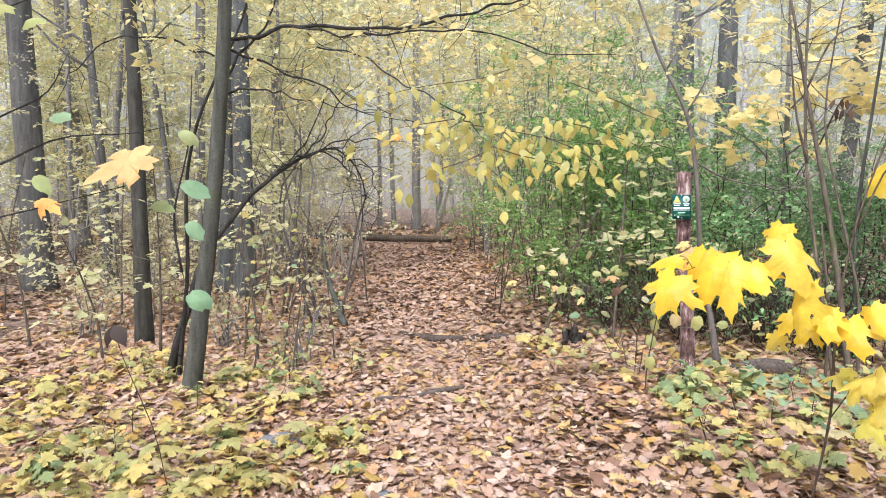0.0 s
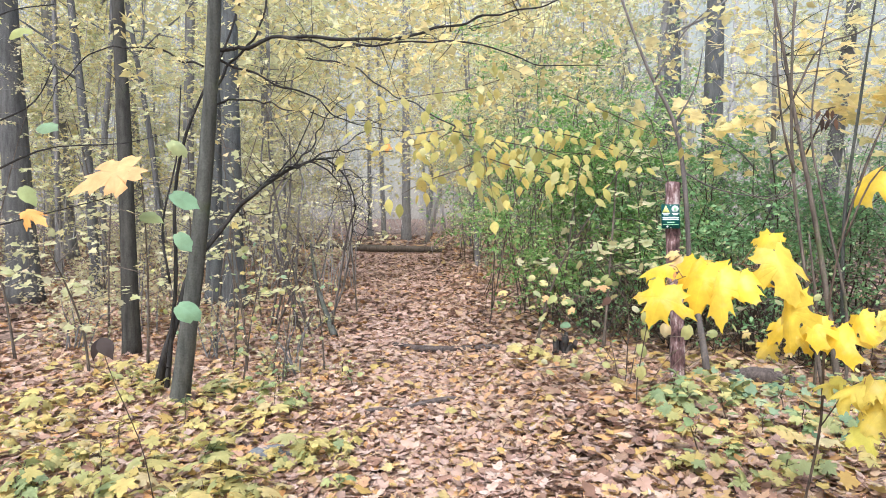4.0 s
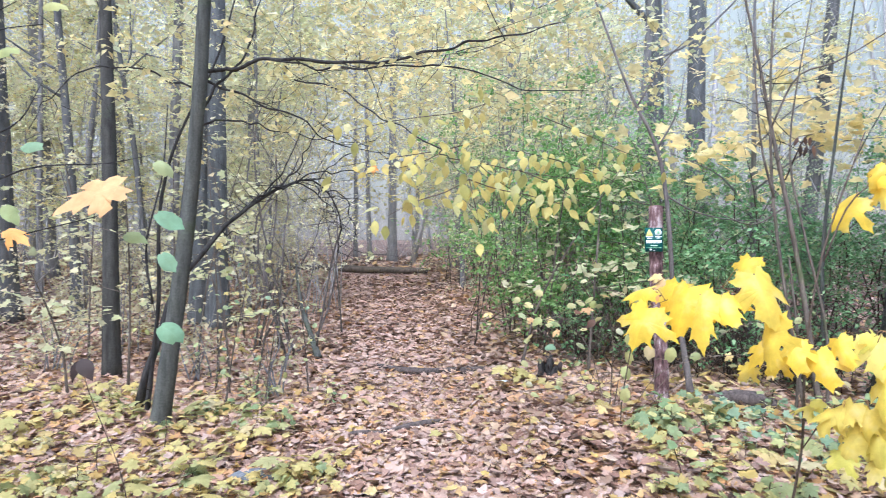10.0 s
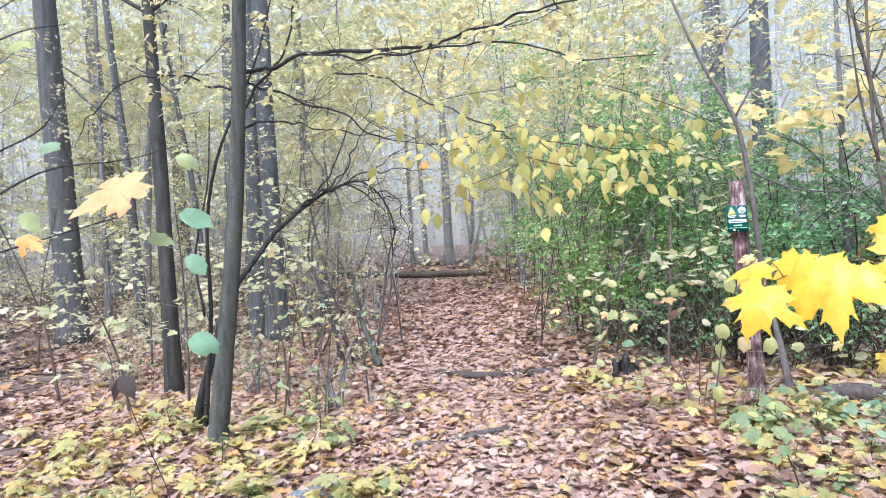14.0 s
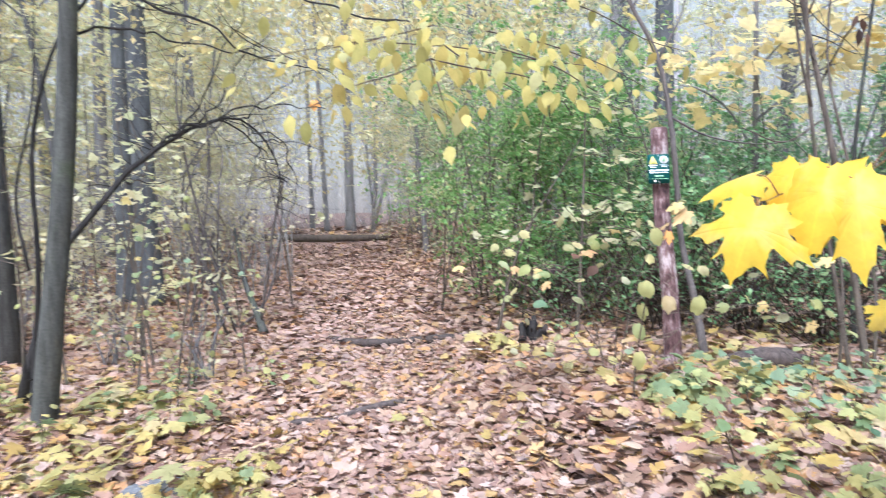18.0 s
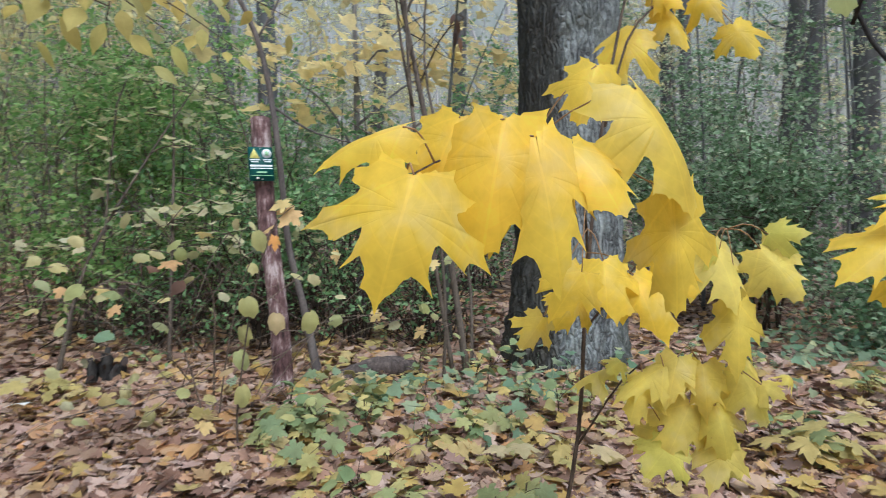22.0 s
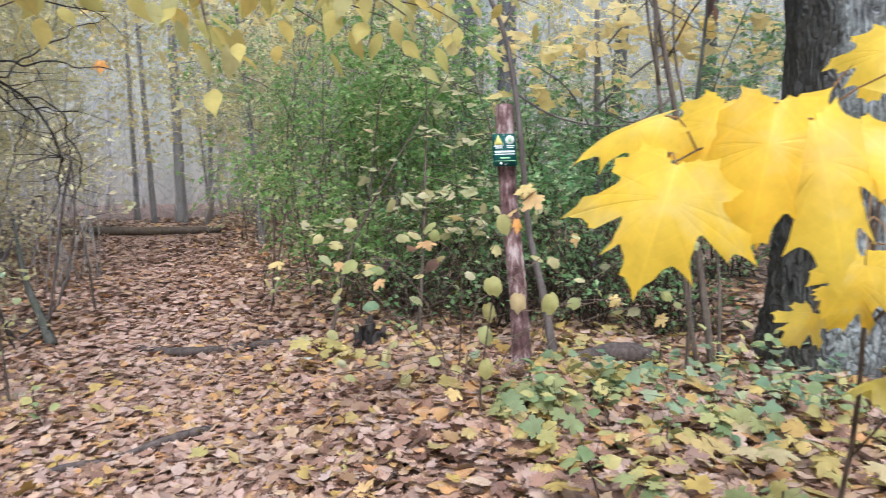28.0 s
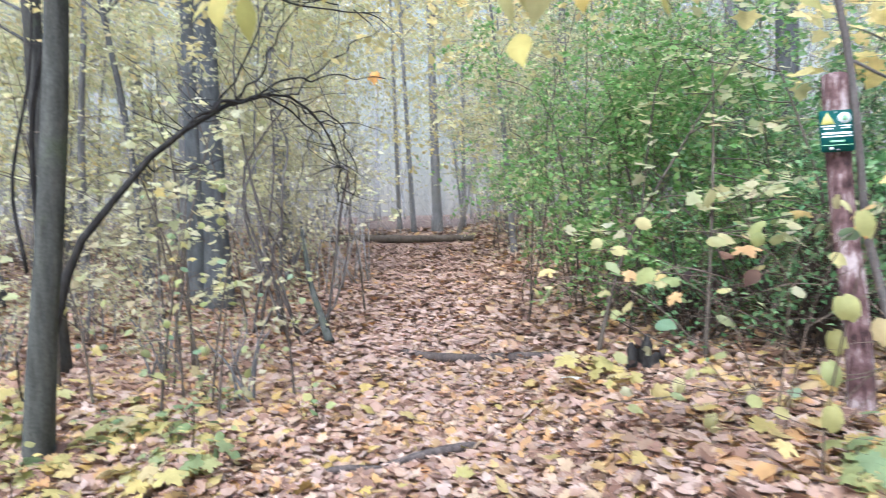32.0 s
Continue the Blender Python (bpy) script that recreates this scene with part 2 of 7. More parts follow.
PRIVET = leaf_material("green_shrub_leaves", [(0.0, (0.162, 0.333, 0.090)), (0.35, (0.248, 0.456, 0.139)), (0.65, (0.352, 0.542, 0.199)), (0.85, (0.474, 0.592, 0.276)), (1.0, (0.643, 0.607, 0.282))],
                       thin=0.5, rough=0.5)
# Paler copy of the shrub leaves: haze painted in for the farther shrubs.
PRIVET_HAZED = leaf_material("hazed_green_shrub_leaves", [(0.0, (0.284, 0.397, 0.209)), (0.4, (0.386, 0.490, 0.292)), (0.75, (0.489, 0.564, 0.367)), (1.0, (0.614, 0.595, 0.370))], thin=0.5, rough=0.65)
DARKGREEN = leaf_material("dark_green_leaves", [(0.0, (0.144, 0.309, 0.125)), (0.5, (0.236, 0.429, 0.188)), (0.85, (0.347, 0.531, 0.270)), (1.0, (0.535, 0.575, 0.305))], thin=0.45, rough=0.38)
SEEDLING = leaf_material("seedling_leaf", [(0.0, (0.460, 0.432, 0.166)), (0.25, (0.607, 0.515, 0.202)), (0.5, (0.644, 0.515, 0.184)), (0.7, (0.607, 0.515, 0.304)), (0.85, (0.423, 0.432, 0.184)), (1.0, (0.607, 0.515, 0.202))],
                         veins="maple", single=True, thin=0.35)
FRESH = leaf_material("light_green_maple_leaf", [(0.0, (0.30, 0.38, 0.18)), (0.35, (0.46, 0.46, 0.19)), (0.65, (0.58, 0.50, 0.18)), (0.85, (0.27, 0.37, 0.20)), (1.0, (0.62, 0.52, 0.20))], veins="maple", single=True, thin=0.4)
GROUND_GREEN = leaf_material("low_green_leaf", [(0.0, (0.19, 0.28, 0.13)), (0.4, (0.30, 0.38, 0.18)), (0.7, (0.44, 0.47, 0.20)), (1.0, (0.62, 0.54, 0.22))], veins="oval", single=True, thin=0.3)
SPRAY = leaf_material("yellow_olive_hanging_leaf", [(0.0, (0.50, 0.49, 0.16)), (0.35, (0.64, 0.57, 0.19)), (0.6, (0.64, 0.51, 0.15)), (0.85, (0.52, 0.52, 0.22)), (1.0, (0.66, 0.62, 0.32))], veins="oval", single=True, thin=0.5, rough=0.6)
LINDEN = leaf_material("pale_green_leaf", [(0.0, (0.247, 0.384, 0.239)), (0.35, (0.429, 0.480, 0.191)), (0.7, (0.503, 0.503, 0.205)), (1.0, (0.306, 0.433, 0.281))], veins="oval", single=True, thin=0.4)
ORANGE = leaf_material("orange_leaf", [(0.0, (0.82, 0.40, 0.11)), (1.0, (0.84, 0.46, 0.15))], veins="maple", single=True, thin=0.35)
MINT = leaf_material("bluish_green_leaf", [(0.0, (0.24, 0.40, 0.24)), (1.0, (0.29, 0.44, 0.27))], veins="oval", single=True, thin=0.4)
PEACH = leaf_material("peach_leaf", [(0.0, (0.78, 0.44, 0.19)), (1.0, (0.82, 0.50, 0.23))], veins="maple", single=True, thin=0.35)
WITHERED = leaf_material("withered_leaf", [(0.0, (0.035, 0.022, 0.018)), (0.5, (0.05, 0.03, 0.022)), (1.0, (0.20, 0.11, 0.07))], single=True, thin=0.1)
BARK = bark_material("dark_smooth_bark", (0.058, 0.058, 0.051), (0.13, 0.132, 0.116), moss=(0.10, 0.115, 0.075), moss_amount=0.55, groove=9.0, strength=0.3)
BARK_DARK = bark_material("black_brown_bark", (0.022, 0.020, 0.019), (0.065, 0.06, 0.055), groove=16.0)
BARK_STEM = bark_material("dark_grey_brown_bark", (0.038, 0.036, 0.032), (0.095, 0.091, 0.08), moss=(0.09, 0.10, 0.065), groove=9.0, strength=0.3)
BARK_GREY = bark_material("grey_beech_bark", (0.105, 0.115, 0.105), (0.22, 0.235, 0.215), moss=(0.22, 0.25, 0.16), groove=6.0, strength=0.3)
# Pale grey-brown: the mist's lightening of far trunks put into the bark colour.
BARK_FAR = bark_material("hazed_grey_brown_bark", (0.16, 0.155, 0.155), (0.30, 0.29, 0.285), moss=(0.24, 0.25, 0.21), groove=9.0, strength=0.4)
BARK_SLATE = bark_material("slate_grey_bark", (0.074, 0.077, 0.078), (0.165, 0.172, 0.174), moss=(0.11, 0.12, 0.09), groove=7.0, strength=0.3)
BARK_DUSK = bark_material("dusky_grey_bark", (0.088, 0.086, 0.084), (0.185, 0.182, 0.176), moss=(0.13, 0.14, 0.10), groove=8.0, strength=0.4)
BARK_TAN = bark_material("tan_brown_bark", (0.15, 0.11, 0.09), (0.32, 0.25, 0.21), moss=(0.22, 0.22, 0.14), groove=12.0, strength=0.3)
# Palest bark, for far twigs and thickets: haze put into the base colour.
BARK_MIST = bark_material("haze_pale_twig_bark", (0.32, 0.305, 0.295), (0.47, 0.45, 0.43), moss=(0.34, 0.34, 0.29), groove=12.0, strength=0.2)
BARK_BROWN = bark_material("brown_sapling_bark", (0.085, 0.07, 0.055), (0.20, 0.165, 0.135), groove=14.0, strength=0.3)
TWIG = bark_material("thin_twig_bark", (0.06, 0.045, 0.035), (0.16, 0.12, 0.09), groove=40.0, strength=0.2, depth=0.004)
BARK_UMBER = bark_material("dark_brown_sapling_bark", (0.035, 0.027, 0.022), (0.10, 0.075, 0.06), groove=20.0, strength=0.3)
BARK_FLECK = bark_material("brown_grey_hazel_bark", (0.10, 0.086, 0.08), (0.21, 0.185, 0.17), moss=(0.22, 0.22, 0.17), groove=10.0, strength=0.3)
DEADWOOD = bark_material("dead_wood", (0.05, 0.042, 0.038), (0.18, 0.145, 0.128), moss=(0.10, 0.12, 0.05), groove=22.0, strength=0.5)


def oak_material():
    """Long grey plates split by dark furrows, with pale lichen patches and a left flank painted darker as shade."""
    m, n, l = blank("furrowed_oak_bark")
    pos = n.new("ShaderNodeTexCoord").outputs["Object"]
    warp = n.new("ShaderNodeTexNoise")
    warp.inputs["Scale"].default_value, warp.inputs["Detail"].default_value = 6.0, 3
    l.new(pos, warp.inputs["Vector"])
    add = n.new("ShaderNodeMix")
    add.data_type, add.blend_type = "RGBA", "ADD"
    add.inputs[0].default_value = 0.09
    l.new(pos, add.inputs[6])
    l.new(warp.outputs["Color"], add.inputs[7])
    mp = n.new("ShaderNodeMapping")
    mp.inputs["Scale"].default_value = (36, 36, 4.6)
    l.new(add.outputs[2], mp.inputs[0])
    v = n.new("ShaderNodeTexVoronoi")
    v.feature = "DISTANCE_TO_EDGE"
    v.inputs["Scale"].default_value = 1.0
    l.new(mp.outputs[0], v.inputs["Vector"])
    plates = ramp_node(n, [(0.0, (0.07, 0.073, 0.072)), (0.10, (0.175, 0.185, 0.182)), (0.4, (0.29, 0.308, 0.302))])
    l.new(v.outputs["Distance"], plates.inputs[0])
    patch, fine, moss = noise_node(n, l, pos, 3.4, 6, 0.7), noise_node(n, l, pos, 60.0, 4), noise_node(n, l, pos, 1.7, 6, 0.7)
    mask = ramp_node(n, [(0.47, (0, 0, 0)), (0.56, (0.7, 0.7, 0.7))])
    l.new(patch, mask.inputs[0])
    c = mixed(n, l, "MIX", mask.outputs[0], plates.outputs[0], (0.37, 0.41, 0.395))
    dark = ramp_node(n, [(0.52, (0, 0, 0)), (0.60, (0.7, 0.7, 0.7))])
    l.new(moss, dark.inputs[0])
    c = mixed(n, l, "MIX", dark.outputs[0], c, (0.075, 0.075, 0.06))
    # Left flank darkened in the bark colour, imitating shade there; noise breaks its edge.
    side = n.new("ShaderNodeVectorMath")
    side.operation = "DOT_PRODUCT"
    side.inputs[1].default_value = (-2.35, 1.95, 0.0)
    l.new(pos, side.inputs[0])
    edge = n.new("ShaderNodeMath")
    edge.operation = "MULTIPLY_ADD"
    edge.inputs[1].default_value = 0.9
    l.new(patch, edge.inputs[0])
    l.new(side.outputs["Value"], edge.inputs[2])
    shady = ramp_node(n, [(0.66, (0, 0, 0)), (0.86, (0.85, 0.85, 0.85))])
    l.new(edge.outputs[0], shady.inputs[0])
    c = mixed(n, l, "MIX", shady.outputs[0], c, (0.05, 0.046, 0.036))
    grain = ramp_node(n, [(0.3, (0.7, 0.7, 0.7)), (0.7, (1.2, 1.2, 1.2))])
    l.new(fine, grain.inputs[0])
    c = mixed(n, l, "MULTIPLY", 1.0, c, grain.outputs[0])
    lift = ramp_node(n, [(0.0, (0, 0, 0)), (0.3, (1, 1, 1))])
    l.new(v.outputs["Distance"], lift.inputs[0])
    finish(n, l, c, 0.9, lift.outputs[0], 0.75, 0.022, gloss=0.15)
    return m


def soil_material():
    m, n, l = blank("forest_soil")
    pos = n.new("ShaderNodeNewGeometry").outputs["Position"]
    v = n.new("ShaderNodeTexVoronoi")
    v.inputs["Scale"].default_value = 11.0
    l.new(pos, v.inputs["Vector"])
    sep = n.new("ShaderNodeSeparateColor")
    l.new(v.outputs["Color"], sep.inputs[0])
    r = ramp_node(n, [(0.0, (0.06, 0.04, 0.031)), (0.3, (0.16, 0.108, 0.083)), (0.6, (0.25, 0.175, 0.138)), (0.85, (0.33, 0.24, 0.19)), (1.0, (0.10, 0.066, 0.052))])
    l.new(sep.outputs[0], r.inputs[0])
    big = noise_node(n, l, pos, 1.1)
    shade = ramp_node(n, [(0.3, (0.6, 0.6, 0.6)), (0.7, (1.1, 1.1, 1.1))])
    l.new(big, shade.inputs[0])
    c = mixed(n, l, "MULTIPLY", 1.0, r.outputs[0], shade.outputs[0])
    finish(n, l, c, 0.9, v.outputs["Distance"], 0.8, 0.03, gloss=0.15)
    return m


def post_material():
    m, n, l = blank("flaking_red_brown_paint")
    tc = n.new("ShaderNodeTexCoord").outputs["Object"]
    mp = n.new("ShaderNodeMapping")
    mp.inputs["Scale"].default_value = (60, 60, 2.6)
    l.new(tc, mp.inputs[0])
    streak, patch = noise_node(n, l, mp.outputs[0], 1.0, 6, 0.7), noise_node(n, l, tc, 7.0, 5)
    mul = n.new("ShaderNodeMath")
    mul.operation = "MULTIPLY"
    l.new(streak, mul.inputs[0])
    l.new(patch, mul.inputs[1])
    r = ramp_node(n, [(0.14, (0.022, 0.013, 0.013)), (0.19, (0.09, 0.048, 0.046)), (0.25, (0.17, 0.10, 0.096)), (0.29, (0.27, 0.185, 0.178)), (0.345, (0.52, 0.43, 0.415))])
    l.new(mul.outputs[0], r.inputs[0])
    finish(n, l, r.outputs[0], 0.8, streak, 0.9, 0.012)
    return m


def plain_material(name, colour, rough=0.5, metal=0.0):
    m, n, l = blank(name)
    pos = n.new("ShaderNodeTexCoord").outputs["Object"]
    f = noise_node(n, l, pos, 60.0)
    r = ramp_node(n, [(0.3, tuple(0.82 * v for v in colour)), (0.7, tuple(min(1, 1.1 * v) for v in colour))])
    l.new(f, r.inputs[0])
    finish(n, l, r.outputs[0], rough)
    return m


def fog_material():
    """Milky distance painted as its own glow: paler and bluer upwards, with faint tall streaks."""
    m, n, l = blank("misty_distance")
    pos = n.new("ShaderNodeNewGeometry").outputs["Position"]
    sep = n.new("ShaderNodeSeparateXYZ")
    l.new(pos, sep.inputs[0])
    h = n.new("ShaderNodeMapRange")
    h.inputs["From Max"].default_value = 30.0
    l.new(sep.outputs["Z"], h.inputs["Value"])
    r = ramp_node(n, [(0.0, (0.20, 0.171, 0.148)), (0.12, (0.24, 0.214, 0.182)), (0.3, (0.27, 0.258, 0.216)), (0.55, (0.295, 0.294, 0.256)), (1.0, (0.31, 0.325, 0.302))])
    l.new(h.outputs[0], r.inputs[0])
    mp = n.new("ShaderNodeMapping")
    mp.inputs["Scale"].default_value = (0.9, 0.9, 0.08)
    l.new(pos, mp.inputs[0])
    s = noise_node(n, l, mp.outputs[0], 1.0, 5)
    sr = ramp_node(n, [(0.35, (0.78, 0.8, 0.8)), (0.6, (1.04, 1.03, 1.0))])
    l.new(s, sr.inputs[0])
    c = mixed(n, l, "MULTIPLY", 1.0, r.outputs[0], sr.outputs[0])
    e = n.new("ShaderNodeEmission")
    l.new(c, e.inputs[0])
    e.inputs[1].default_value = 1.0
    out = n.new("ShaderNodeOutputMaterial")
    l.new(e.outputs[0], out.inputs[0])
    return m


OAK_BARK = oak_material()
SOIL, POST_PAINT, FOG = soil_material(), post_material(), fog_material()

# ---- building helpers ----
rng = np.random.default_rng(7)


def ss(t):
    t = np.clip(t, 0, 1)
    return t * t * (3 - 2 * t)


def path_x(y):
    return np.interp(y, [0, 5, 8, 12, 16.5, 26, 40], [0.0, 0.0, -0.25, -0.75, -1.55, -2.6, -3.5])


def height(x, y):
    """The forest floor: a low bank to the right, a slight dip ahead, a gentle rise beyond."""
    x, y = np.asarray(x, float), np.asarray(y, float)
    bank = 0.31 * ss((x + 0.15) / 1.35) * ss((y + 1.5) / 3.5)
    rise = 0.38 * ss((y - 9.5) / 7.0)
    dip = -0.15 * np.exp(-((y - 7.8) / 1.7) ** 2) * ss((0.9 - x) / 1.0)
    near = 0.06 * np.exp(-((x + 1.9) ** 2 + (y - 4.8) ** 2) / 0.8)
    lumps = 0.025 * np.sin(1.7 * x + 0.6 * y) * np.sin(1.3 * y - 0.8 * x + 1.0) + 0.012 * np.sin(5.1 * x + 1.2) * np.sin(4.3 * y)
    return bank + rise + dip + near + lumps - 0.03 * np.exp(-((x - path_x(y)) / 0.6) ** 2)


def mesh_from(name, V, F, material, smooth=True):
    """A mesh from numpy arrays: F holds one row of corners for each face."""
    me = bpy.data.meshes.new(name)
    V, F = np.asarray(V, np.float32), np.asarray(F, np.int32)
    k = F.shape[1]
    me.vertices.add(len(V))
    me.vertices.foreach_set("co", V.ravel())
    me.loops.add(F.size)
    me.loops.foreach_set("vertex_index", F.ravel())
    me.polygons.add(len(F))
    me.polygons.foreach_set("loop_start", np.arange(0, F.size, k, dtype=np.int32))
    if smooth:
        me.polygons.foreach_set("use_smooth", np.ones(len(F), bool))
    me.update(calc_edges=True)
    me.materials.append(material)
    return me


def thing(name, base, label, category, group="", kind=""):
    ob = new(name)
    ob.location = base
    ob.empty_display_size = 0.1
    return tagged(ob, label, category, group, kind)


def piece(name, VF, material, parent=None, label="", smooth=True):
    """One mesh object under its thing; the points are given in the world and turned into the thing's own."""
    V, F = VF
    base = np.zeros(3)
    up = parent
    while up is not None:
        base = base + np.array(up.location)
        up = up.parent
    ob = new(name, mesh_from(name, np.asarray(V) - base, F, material, smooth))
    ob.parent = parent
    if label:
        tagged(ob, label)
    return ob


def joined(items):
    Vs, Fs, k = [], [], 0
    for V, F in items:
        Vs.append(np.asarray(V))
        Fs.append(np.asarray(F) + k)
        k += len(V)
    return np.concatenate(Vs), np.concatenate(Fs)


def spline(points, n):
    """n points on a smooth curve through the given ones."""
    P = np.asarray(points, float)
    P = np.concatenate([[2 * P[0] - P[1]], P, [2 * P[-1] - P[-2]]])
    m = len(P) - 3
    out = []
    for s in np.linspace(0, m, n):
        i = min(int(s), m - 1)
        t = s - i
        a, b, c, d = P[i:i + 4]
        out.append(0.5 * (2 * b + (c - a) * t + (2 * a - 5 * b + 4 * c - d) * t * t + (3 * b - a - 3 * c + d) * t ** 3))
    return np.array(out)


def tube(points, radii, sides=8, n=16, rough=0.06, flare=0.0):
    """A tapered, slightly uneven round stem along a curve, closed at both ends, all in triangles."""
    C = spline(points, n)
    R = np.interp(np.linspace(0, 1, n), np.linspace(0, 1, len(radii)), radii)
    if flare:
        R = R * (1 + flare * np.exp(-np.linspace(0, 12, n)))
    T = np.gradient(C, axis=0)
    T /= np.linalg.norm(T, axis=1)[:, None] + 1e-9
    ref = np.array([0.31, 0.95, 0.05]) if abs(T[0][2]) > 0.6 else np.array([0.05, 0.1, 0.99])
    A = np.cross(T, ref)
    A /= np.linalg.norm(A, axis=1)[:, None] + 1e-9
    B = np.cross(T, A)
    ang = np.linspace(0, 2 * np.pi, sides, endpoint=False)
    k = 1 + rough * rng.standard_normal((n, sides))
    V = C[:, None] + (R[:, None] * k)[..., None] * (A[:, None] * np.cos(ang)[None, :, None] + B[:, None] * np.sin(ang)[None, :, None])
    V = V.reshape(-1, 3)
    i, j = np.meshgrid(np.arange(n - 1), np.arange(sides), indexing="ij")
    a, b = i * sides + j, i * sides + (j + 1) % sides
    F = np.concatenate([np.stack([a, b, b + sides], -1).reshape(-1, 3), np.stack([a, b + sides, a + sides], -1).reshape(-1, 3)])
    V = np.concatenate([V, C[:1], C[-1:]])
    j = np.arange(sides)
    F = np.concatenate([F, np.stack([(j + 1) % sides, j, np.full(sides, n * sides)], -1),
                        np.stack([(n - 1) * sides + j, (n - 1) * sides + (j + 1) % sides, np.full(sides, n * sides + 1)], -1)])
    return V, F


def unit(a):
    return a / (np.linalg.norm(a, axis=-1, keepdims=True) + 1e-9)


def fan(outline, centre, curl, sag=0.0, rings=(0.5,)):
    """A leaf blade: an outline, rings inside it and a centre, bent down towards its rim."""
    c = np.asarray(centre, float)
    O = np.asarray(outline, float) - c
    n = len(O)
    turn = np.unwrap(np.arctan2(O[:, 1], O[:, 0]))
    turn = np.maximum.accumulate(turn - 0.004 * np.arange(n)) + 0.004 * np.arange(n)
    O = c + np.linalg.norm(O, axis=1)[:, None] * np.stack([np.cos(turn), np.sin(turn)], -1)
    V = np.concatenate([O] + [c + f * (O - c) for f in rings] + [c[None]])
    r = np.linalg.norm(V - c, axis=1)
    z = -curl * r ** 2 + 0.06 * np.abs(V[:, 0]) - 0.010 * np.sin(5 * np.arctan2(V[:, 0], V[:, 1] - c[1]) + 1.3) * r - sag * np.abs(V[:, 0]) ** 1.5 - 0.5 * sag * np.maximum(V[:, 1] - 0.45, 0) ** 1.5
    V = np.concatenate([V, z[:, None]], 1)
    i = np.arange(n)
    j = (i + 1) % n
    F = []
    for k in range(len(rings)):
        F += [np.stack([i + k * n, j + k * n, j + k * n + n], -1), np.stack([i + k * n, j + k * n + n, i + k * n + n], -1)]
    k = len(rings) * n
    return V, np.concatenate(F + [np.stack([i + k, j + k, np.full(n, k + n)], -1)])


HALF_MAPLE = [(0.06, -0.05), (0.20, -0.13), (0.38, -0.22), (0.40, -0.08), (0.62, -0.05), (0.60, 0.08), (0.50, 0.16), (0.62, 0.24), (0.80, 0.25), (0.95, 0.46), (0.76, 0.48), (0.68, 0.63),
              (0.54, 0.56), (0.37, 0.47), (0.36, 0.62), (0.46, 0.80), (0.28, 0.80), (0.17, 0.95)]
MAPLE_LINE = [(0, 0.0)] + HALF_MAPLE + [(0, 1.08)] + [(-x, y) for x, y in HALF_MAPLE[::-1]]
MAPLE_BLADE = fan(MAPLE_LINE, (0, 0.30), 0.35)
MAPLE_SET = []
for q in range(6):
    wob = np.array(MAPLE_LINE) * (1 + 0.05 * rng.standard_normal((len(MAPLE_LINE), 1))) + 0.015 * rng.standard_normal((len(MAPLE_LINE), 2))
    wob[:, 0] += 0.10 * rng.standard_normal() * np.array(MAPLE_LINE)[:, 1]
    MAPLE_SET.append(fan(wob, (0, 0.30), rng.uniform(0.15, 0.5)))
MAPLE_FINE = []
for q in range(7):
    wob = np.array(MAPLE_LINE) * (1 + 0.05 * rng.standard_normal((len(MAPLE_LINE), 1))) + 0.018 * rng.standard_normal((len(MAPLE_LINE), 2))
    wob[:, 0] += 0.12 * rng.standard_normal() * wob[:, 1]
    rim = []
    for p, r in zip(wob, np.roll(wob, -1, 0)):
        to_mid = np.array([0, 0.3]) - 0.5 * (p + r)
        for f in (0.0, 0.25, 0.5, 0.75):
            rim.append(p + f * (r - p) + 4 * f * (1 - f) * 0.16 * np.linalg.norm(r - p) * to_mid / (np.linalg.norm(to_mid) + 1e-6) + 0.006 * rng.standard_normal(2))
    MAPLE_FINE.append(fan(rim, (0, 0.30), rng.uniform(0.12, 0.4), rng.uniform(0.3, 0.8), (0.8, 0.6, 0.4, 0.2)))
HALF_SMALL = [(0.35, -0.12), (0.34, 0.06), (0.68, 0.28), (0.36, 0.40), (0.30, 0.68)]
SMALL_LINE = [(0, 0.0)] + HALF_SMALL + [(0, 1.0)] + [(-x, y) for x, y in HALF_SMALL[::-1]]


def flat_fan(line, centre, bend):
    O = np.asarray(line, float)
    V = np.concatenate([O, [centre]])
    V = np.concatenate([V, (bend * np.linalg.norm(V - np.asarray(centre), axis=1) ** 2)[:, None]], 1)
    n = len(O)
    i = np.arange(n)
    return V, np.stack([i, (i + 1) % n, np.full(n, n)], -1)


HALF_LITTER = [(0.10, -0.05), (0.40, -0.16), (0.36, 0.03), (0.66, 0.02), (0.50, 0.20), (0.82, 0.38), (0.56, 0.44), (0.58, 0.62), (0.32, 0.50), (0.42, 0.78), (0.2, 0.8)]
LITTER_LINE = np.array([(0, 0.0)] + HALF_LITTER + [(0, 1.05)] + [(-x, y) for x, y in HALF_LITTER[::-1]])
LITTER_SET = [flat_fan(LITTER_LINE * (w, 1) + 0.03 * rng.standard_normal(LITTER_LINE.shape), (0, 0.3), b) for w, b in ((0.9, 0.10), (0.75, 0.3), (0.85, -0.22), (0.6, 0.5))]
MAPLE_SMALL = flat_fan(SMALL_LINE, (0, 0.3), 0.14)
MAPLE_CURLED = flat_fan(SMALL_LINE, (0, 0.3), 0.42)
OVAL_LINE = [(0, 0)] + [(0.36 * math.sin(math.pi * t ** 0.8), t) for t in (0.15, 0.35, 0.55, 0.75, 0.9)] + [(0, 1.06)] + [(-0.36 * math.sin(math.pi * t ** 0.8), t) for t in (0.9, 0.75, 0.55, 0.35, 0.15)]
